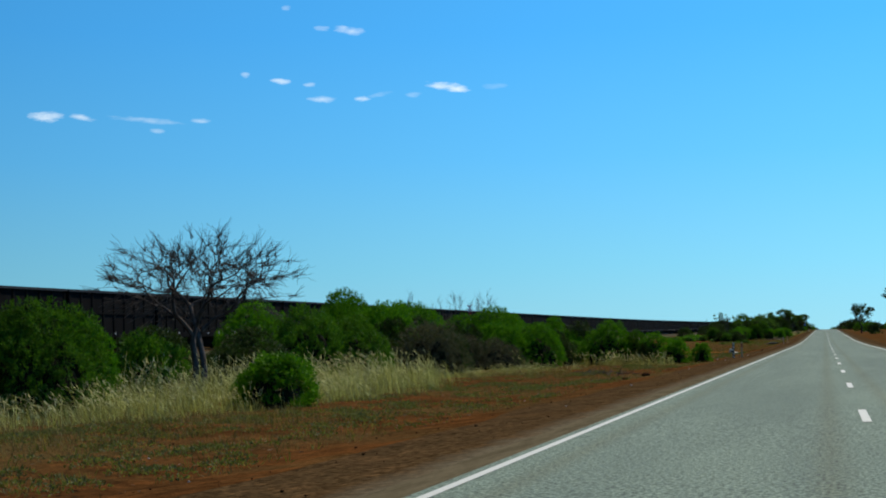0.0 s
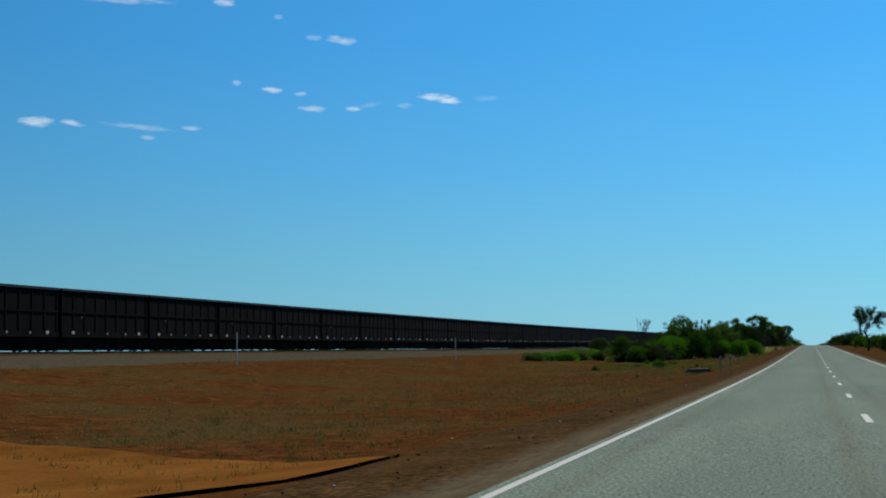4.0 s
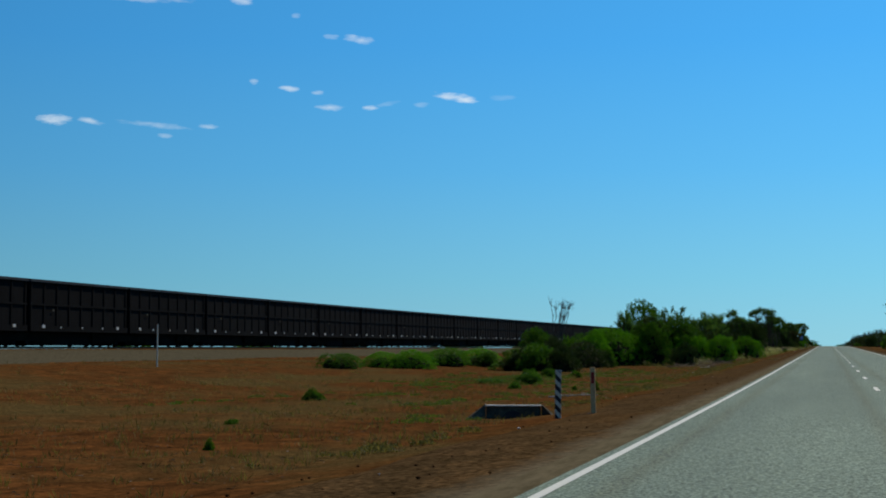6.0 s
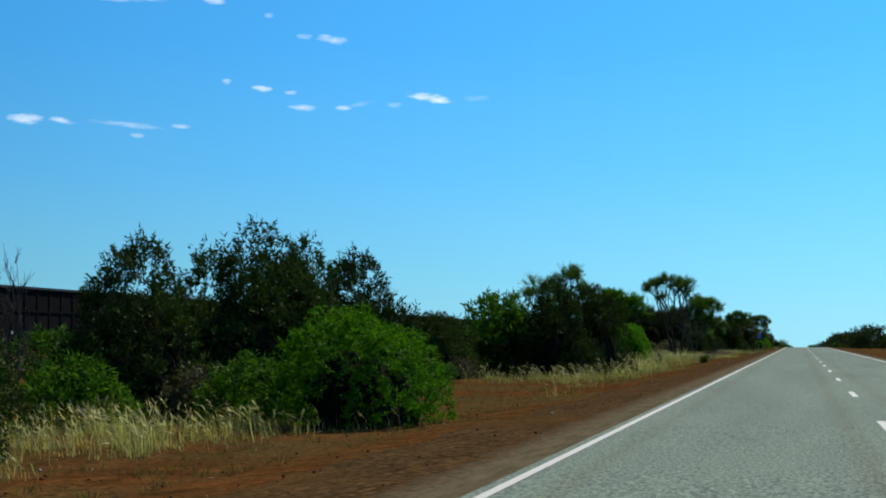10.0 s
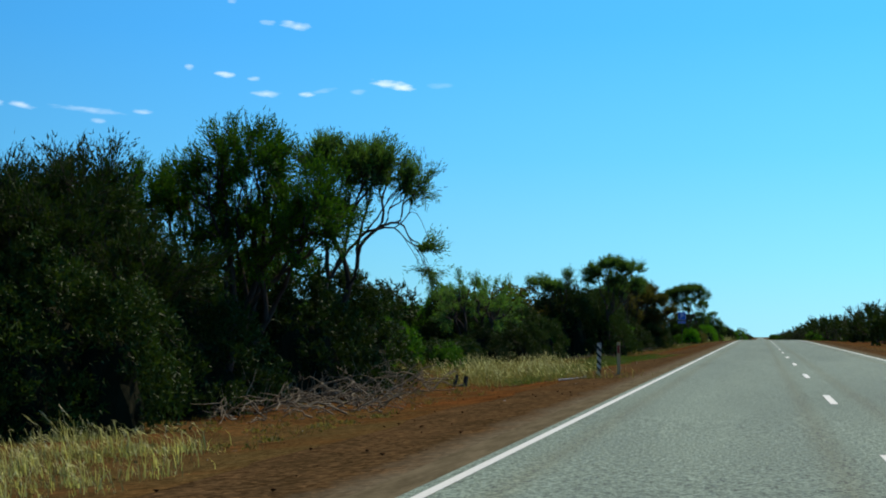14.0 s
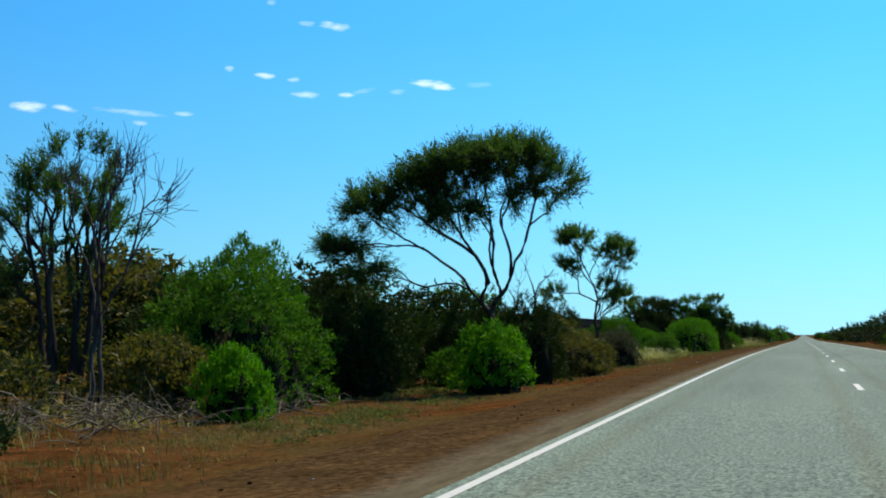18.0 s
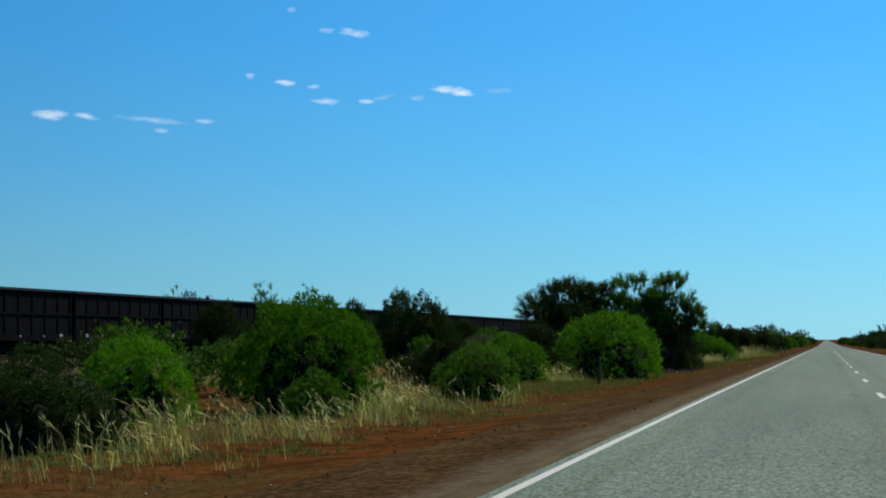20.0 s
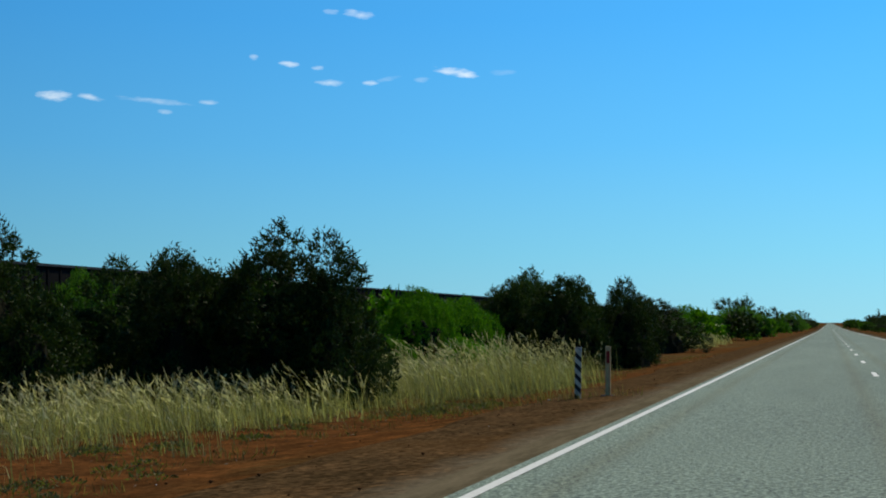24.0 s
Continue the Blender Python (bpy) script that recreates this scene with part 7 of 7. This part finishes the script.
shrub("green", -19.4, 707.6, 3.2, 1.86)
grass("tall straw grass with drooping seed heads", (-9.2, 708.1), (-5.6, 716.1), (-15.4, 724.7), (-9.5, 733.4), 3200, 0.85, seed=116)
grass("tall straw grass with drooping seed heads", (-7.8, 709.0), (-6.5, 719.1), (-13.9, 718.0), (-12.0, 734.0), 4600, 0.85, seed=117)
grass("half-green grass on the verge", (-4.7, 713.0), (-2.0, 717.2), (-6.5, 719.1), (-3.0, 721.1), 900, 0.3, STRAWGREEN, 0.2, seed=119)
shrub("dark", -12.9, 716.3, 2.8, 3.30)
shrub("dark", -15.0, 716.5, 3.2, 2.90)
shrub("dark", -10.0, 718.0, 3.0, 2.80)
shrub("dark", -6.9, 718.6, 2.2, 2.50)
shrub("dark", -8.0, 719.0, 3.9, 3.30)
shrub("dark", -17.5, 719.0, 3.4, 2.60)
grass("tall pale straw grass on the verge", (-6.8, 720.2), (-3.4, 724.5), (-14.1, 742.4), (-8.6, 750.9), 5200, 1.35, seed=118)
shrub("dark", -14.0, 721.5, 3.4, 2.00)
shrub("dark", -11.6, 721.5, 3.2, 2.40)
grass("patch of pale straw grass", (-6.4, 722.1), (-4.7, 732.5), (-12.0, 759.5), (-9.5, 774.7), 1400, 1.1, seed=114)
shrub("dark", -12.4, 722.6, 4.0, 3.15)
filler("green", -15.2, 724.6, 3.1, 1.96)
shrub("bright", -11.0, 734.0, 2.6, 1.40)
shrub("bright", -9.0, 736.0, 2.2, 1.20)
shrub("green", -21.8, 734.7, 3.9, 3.04)
shrub("green", -20.3, 737.7, 3.9, 2.74)
shrub("bright", -10.4, 736.2, 2.7, 2.71)
shrub("bright", -9.3, 738.3, 2.7, 2.44)
shrub("green", -12.0, 740.0, 3.6, 2.20)
shrub("dark", -6.8, 743.0, 3.4, 3.20)
shrub("dark", -4.9, 744.4, 2.6, 3.00)
shrub("dark", -8.9, 744.6, 3.2, 3.20)
shrub("green", -21.6, 748.4, 4.2, 3.69)
shrub("dark", -11.2, 757.6, 3.4, 3.96)
shrub("dark", -8.8, 757.0, 3.6, 3.27)
shrub("dark", -7.4, 759.8, 3.6, 2.94)
filler("dark", -12.5, 759.2, 2.7, 2.38)
filler("dark", -12.8, 760.9, 2.7, 2.43)
shrub("bright", -21.2, 774.1, 4.9, 3.10)
shrub("dark", -8.2, 776.0, 6.9, 3.02)
grass("patch of pale straw grass", (-7.3, 776.1), (-6.0, 814.3), (-12.9, 825.4), (-9.4, 858.6), 1500, 1.1, seed=120)
filler("dark", -11.8, 780.1, 4.3, 2.28)
shrub("bright", -15.4, 875.8, 6.0, 4.09)
filler("bright", -19.6, 878.3, 3.9, 2.64)
filler("green", -17.6, 881.8, 5.0, 2.82)
shrub("green", -9.6, 895.1, 9.0, 4.13)
filler("dark", -16.7, 897.3, 7.5, 2.45)
filler("green", -12.2, 898.3, 7.7, 2.82)
shrub("green", -8.0, 1087.3, 9.5, 5.21)
filler("green", -13.2, 1093.6, 7.0, 3.54)


# ---- plants farther off: scrub between road and railway, beyond, and across the road ----
far_rng = np.random.default_rng(77)


FAR = {k: bush_leaves(np.random.default_rng(5 + len(k)), 16, 900, 0.24, 0.11, 0.1, False) for k in ("dark", "green", "bright", "bronze")}
NEAR = {k: bush_leaves(np.random.default_rng(8 + len(k)), 22, 4600, 0.075, 0.030, 0.12, False) for k in ("dark", "green", "bronze")}


def belt(kinds, x0, x1, y0, y1, count, low, top, wide=1.3, bank=FAR):
    """A stand of scrub that is never passed near, joined into one mesh for each colour."""
    for kind in dict.fromkeys(kinds):
        v0, f0 = bank[kind]
        vs, fs = [], []
        for _ in range(max(1, round(count * kinds.count(kind) / len(kinds)))):
            h = far_rng.uniform(low, top)
            x, y, a = far_rng.uniform(x0, x1), far_rng.uniform(y0, y1), far_rng.uniform(0, 6.28)
            w = h * wide * far_rng.uniform(0.8, 1.4) / 2
            m = np.array([[np.cos(a) * w, -np.sin(a) * w, 0], [np.sin(a) * w, np.cos(a) * w, 0], [0, 0, h]])
            fs.append(f0 + len(vs) * len(v0))
            vs.append(v0 @ m.T + np.array([x, y, ground_z(x, y)]))
        tagged(new("distant_scrub", mesh_of("distant_scrub", np.concatenate(vs), np.concatenate(fs), KINDS[kind][0])),
               "dense dark scrub in the distance beyond the verge", "scrub", kind="stuff")


belt(("dark", "green", "dark"), -30, -15, 312, 338, 10, 1.6, 2.4, 1.5, NEAR)
belt(("dark", "dark", "green"), -30, -13, 412, 470, 22, 2.2, 4.2, 1.5, NEAR)
belt(("dark", "dark", "bronze", "green"), -30, -12, 470, 600, 34, 2.2, 4.4, 1.5, NEAR)
belt(("dark", "green"), -32, -13, 600, 760, 30, 1.4, 2.4, 1.5, NEAR)
belt(("dark", "green", "bright"), -30, -6, 760, 1000, 60, 1.6, 3.2)
belt(("dark", "green"), -34, -6, 1000, 1700, 90, 2.2, 4.2, 1.8)
belt(("dark", "green"), 12, 40, 150, 420, 22, 1.6, 2.8)
belt(("dark", "green", "dark"), 11, 40, 420, 1000, 60, 1.5, 3.0)
belt(("dark", "green"), 10, 45, 1000, 1800, 70, 1.8, 3.4, 1.8)
belt(("dark", "green"), -400, -60, 700, 2600, 40, 3, 6, 3.0)
belt(("dark", "green"), 45, 400, 700, 2600, 50, 3, 6, 3.0)
tree("tree", "tall gum tree across the road", 17.5, 235.0, 10.2, 9.0, stems=2, bare=0.45, clumps=70, leaves=240, leaf=0.22, blob=0.75, dome=0.3, material=LEAF_DARK, trunk=0.16, seed=201)
tree("tree", "dense gum tree across the road", 23.5, 245.0, 9.0, 8.5, stems=3, bare=0.25, clumps=80, leaves=240, leaf=0.22, blob=0.75, dome=0.3, material=LEAF_DARK, trunk=0.14, seed=202)
tree("tree", "lone gum tree across the road", 11.6, 352.0, 7.2, 5.0, stems=1, bare=0.5, clumps=30, leaves=190, leaf=0.22, blob=0.8, material=LEAF_DARK, trunk=0.18, seed=203)
for _x, _y, _h, _w, _s in ((-11, 905, 6, 7, 204), (-13, 1100, 7, 8, 205), (-9.5, 1320, 8, 9, 209)):
    tree("tree", "dark roadside tree far along the highway", _x, _y, _h, _w, stems=4, bare=0.3, clumps=36, leaves=150, leaf=0.22, blob=0.9, material=LEAF_DARK, seed=_s)
for k in range(22):
    _y = 560 + 27 * k
    tree("tree", "dense dark tree in the roadside row across the road", 13.5 + 2.2 * math.sin(k * 2.4) + 0.003 * _y, _y, 4.1 + 0.9 * math.sin(k * 1.7), 7.5 + 2 * math.sin(k * 3.1),
         stems=4, bare=0.15, clumps=34, leaves=75, leaf=0.34, blob=1.0, material=LEAF_DARK, twigs=3, seed=230 + k)


# ---- understorey: low scrub under the trees ----
under = np.random.default_rng(31)


def understorey(kinds, x0, x1, y0, y1, count, low, top):
    for _ in range(count):
        h = under.uniform(low, top)
        filler(kinds[under.integers(len(kinds))], round(under.uniform(x0, x1), 1), round(under.uniform(y0, y1), 1), h * under.uniform(1.2, 2.0), h)


understorey(("dark", "grey", "dark", "green"), -11.5, -8.6, 455, 535, 26, 0.8, 1.8)
understorey(("dark", "grey", "bronze"), -11.0, -8.4, 535, 600, 16, 0.7, 1.5)
understorey(("dark", "grey"), -12.0, -8.0, 405, 440, 10, 0.8, 1.7)
understorey(("dark", "grey", "green"), -13.0, -9.0, 285, 350, 12, 0.7, 1.4)
plant_fillers()
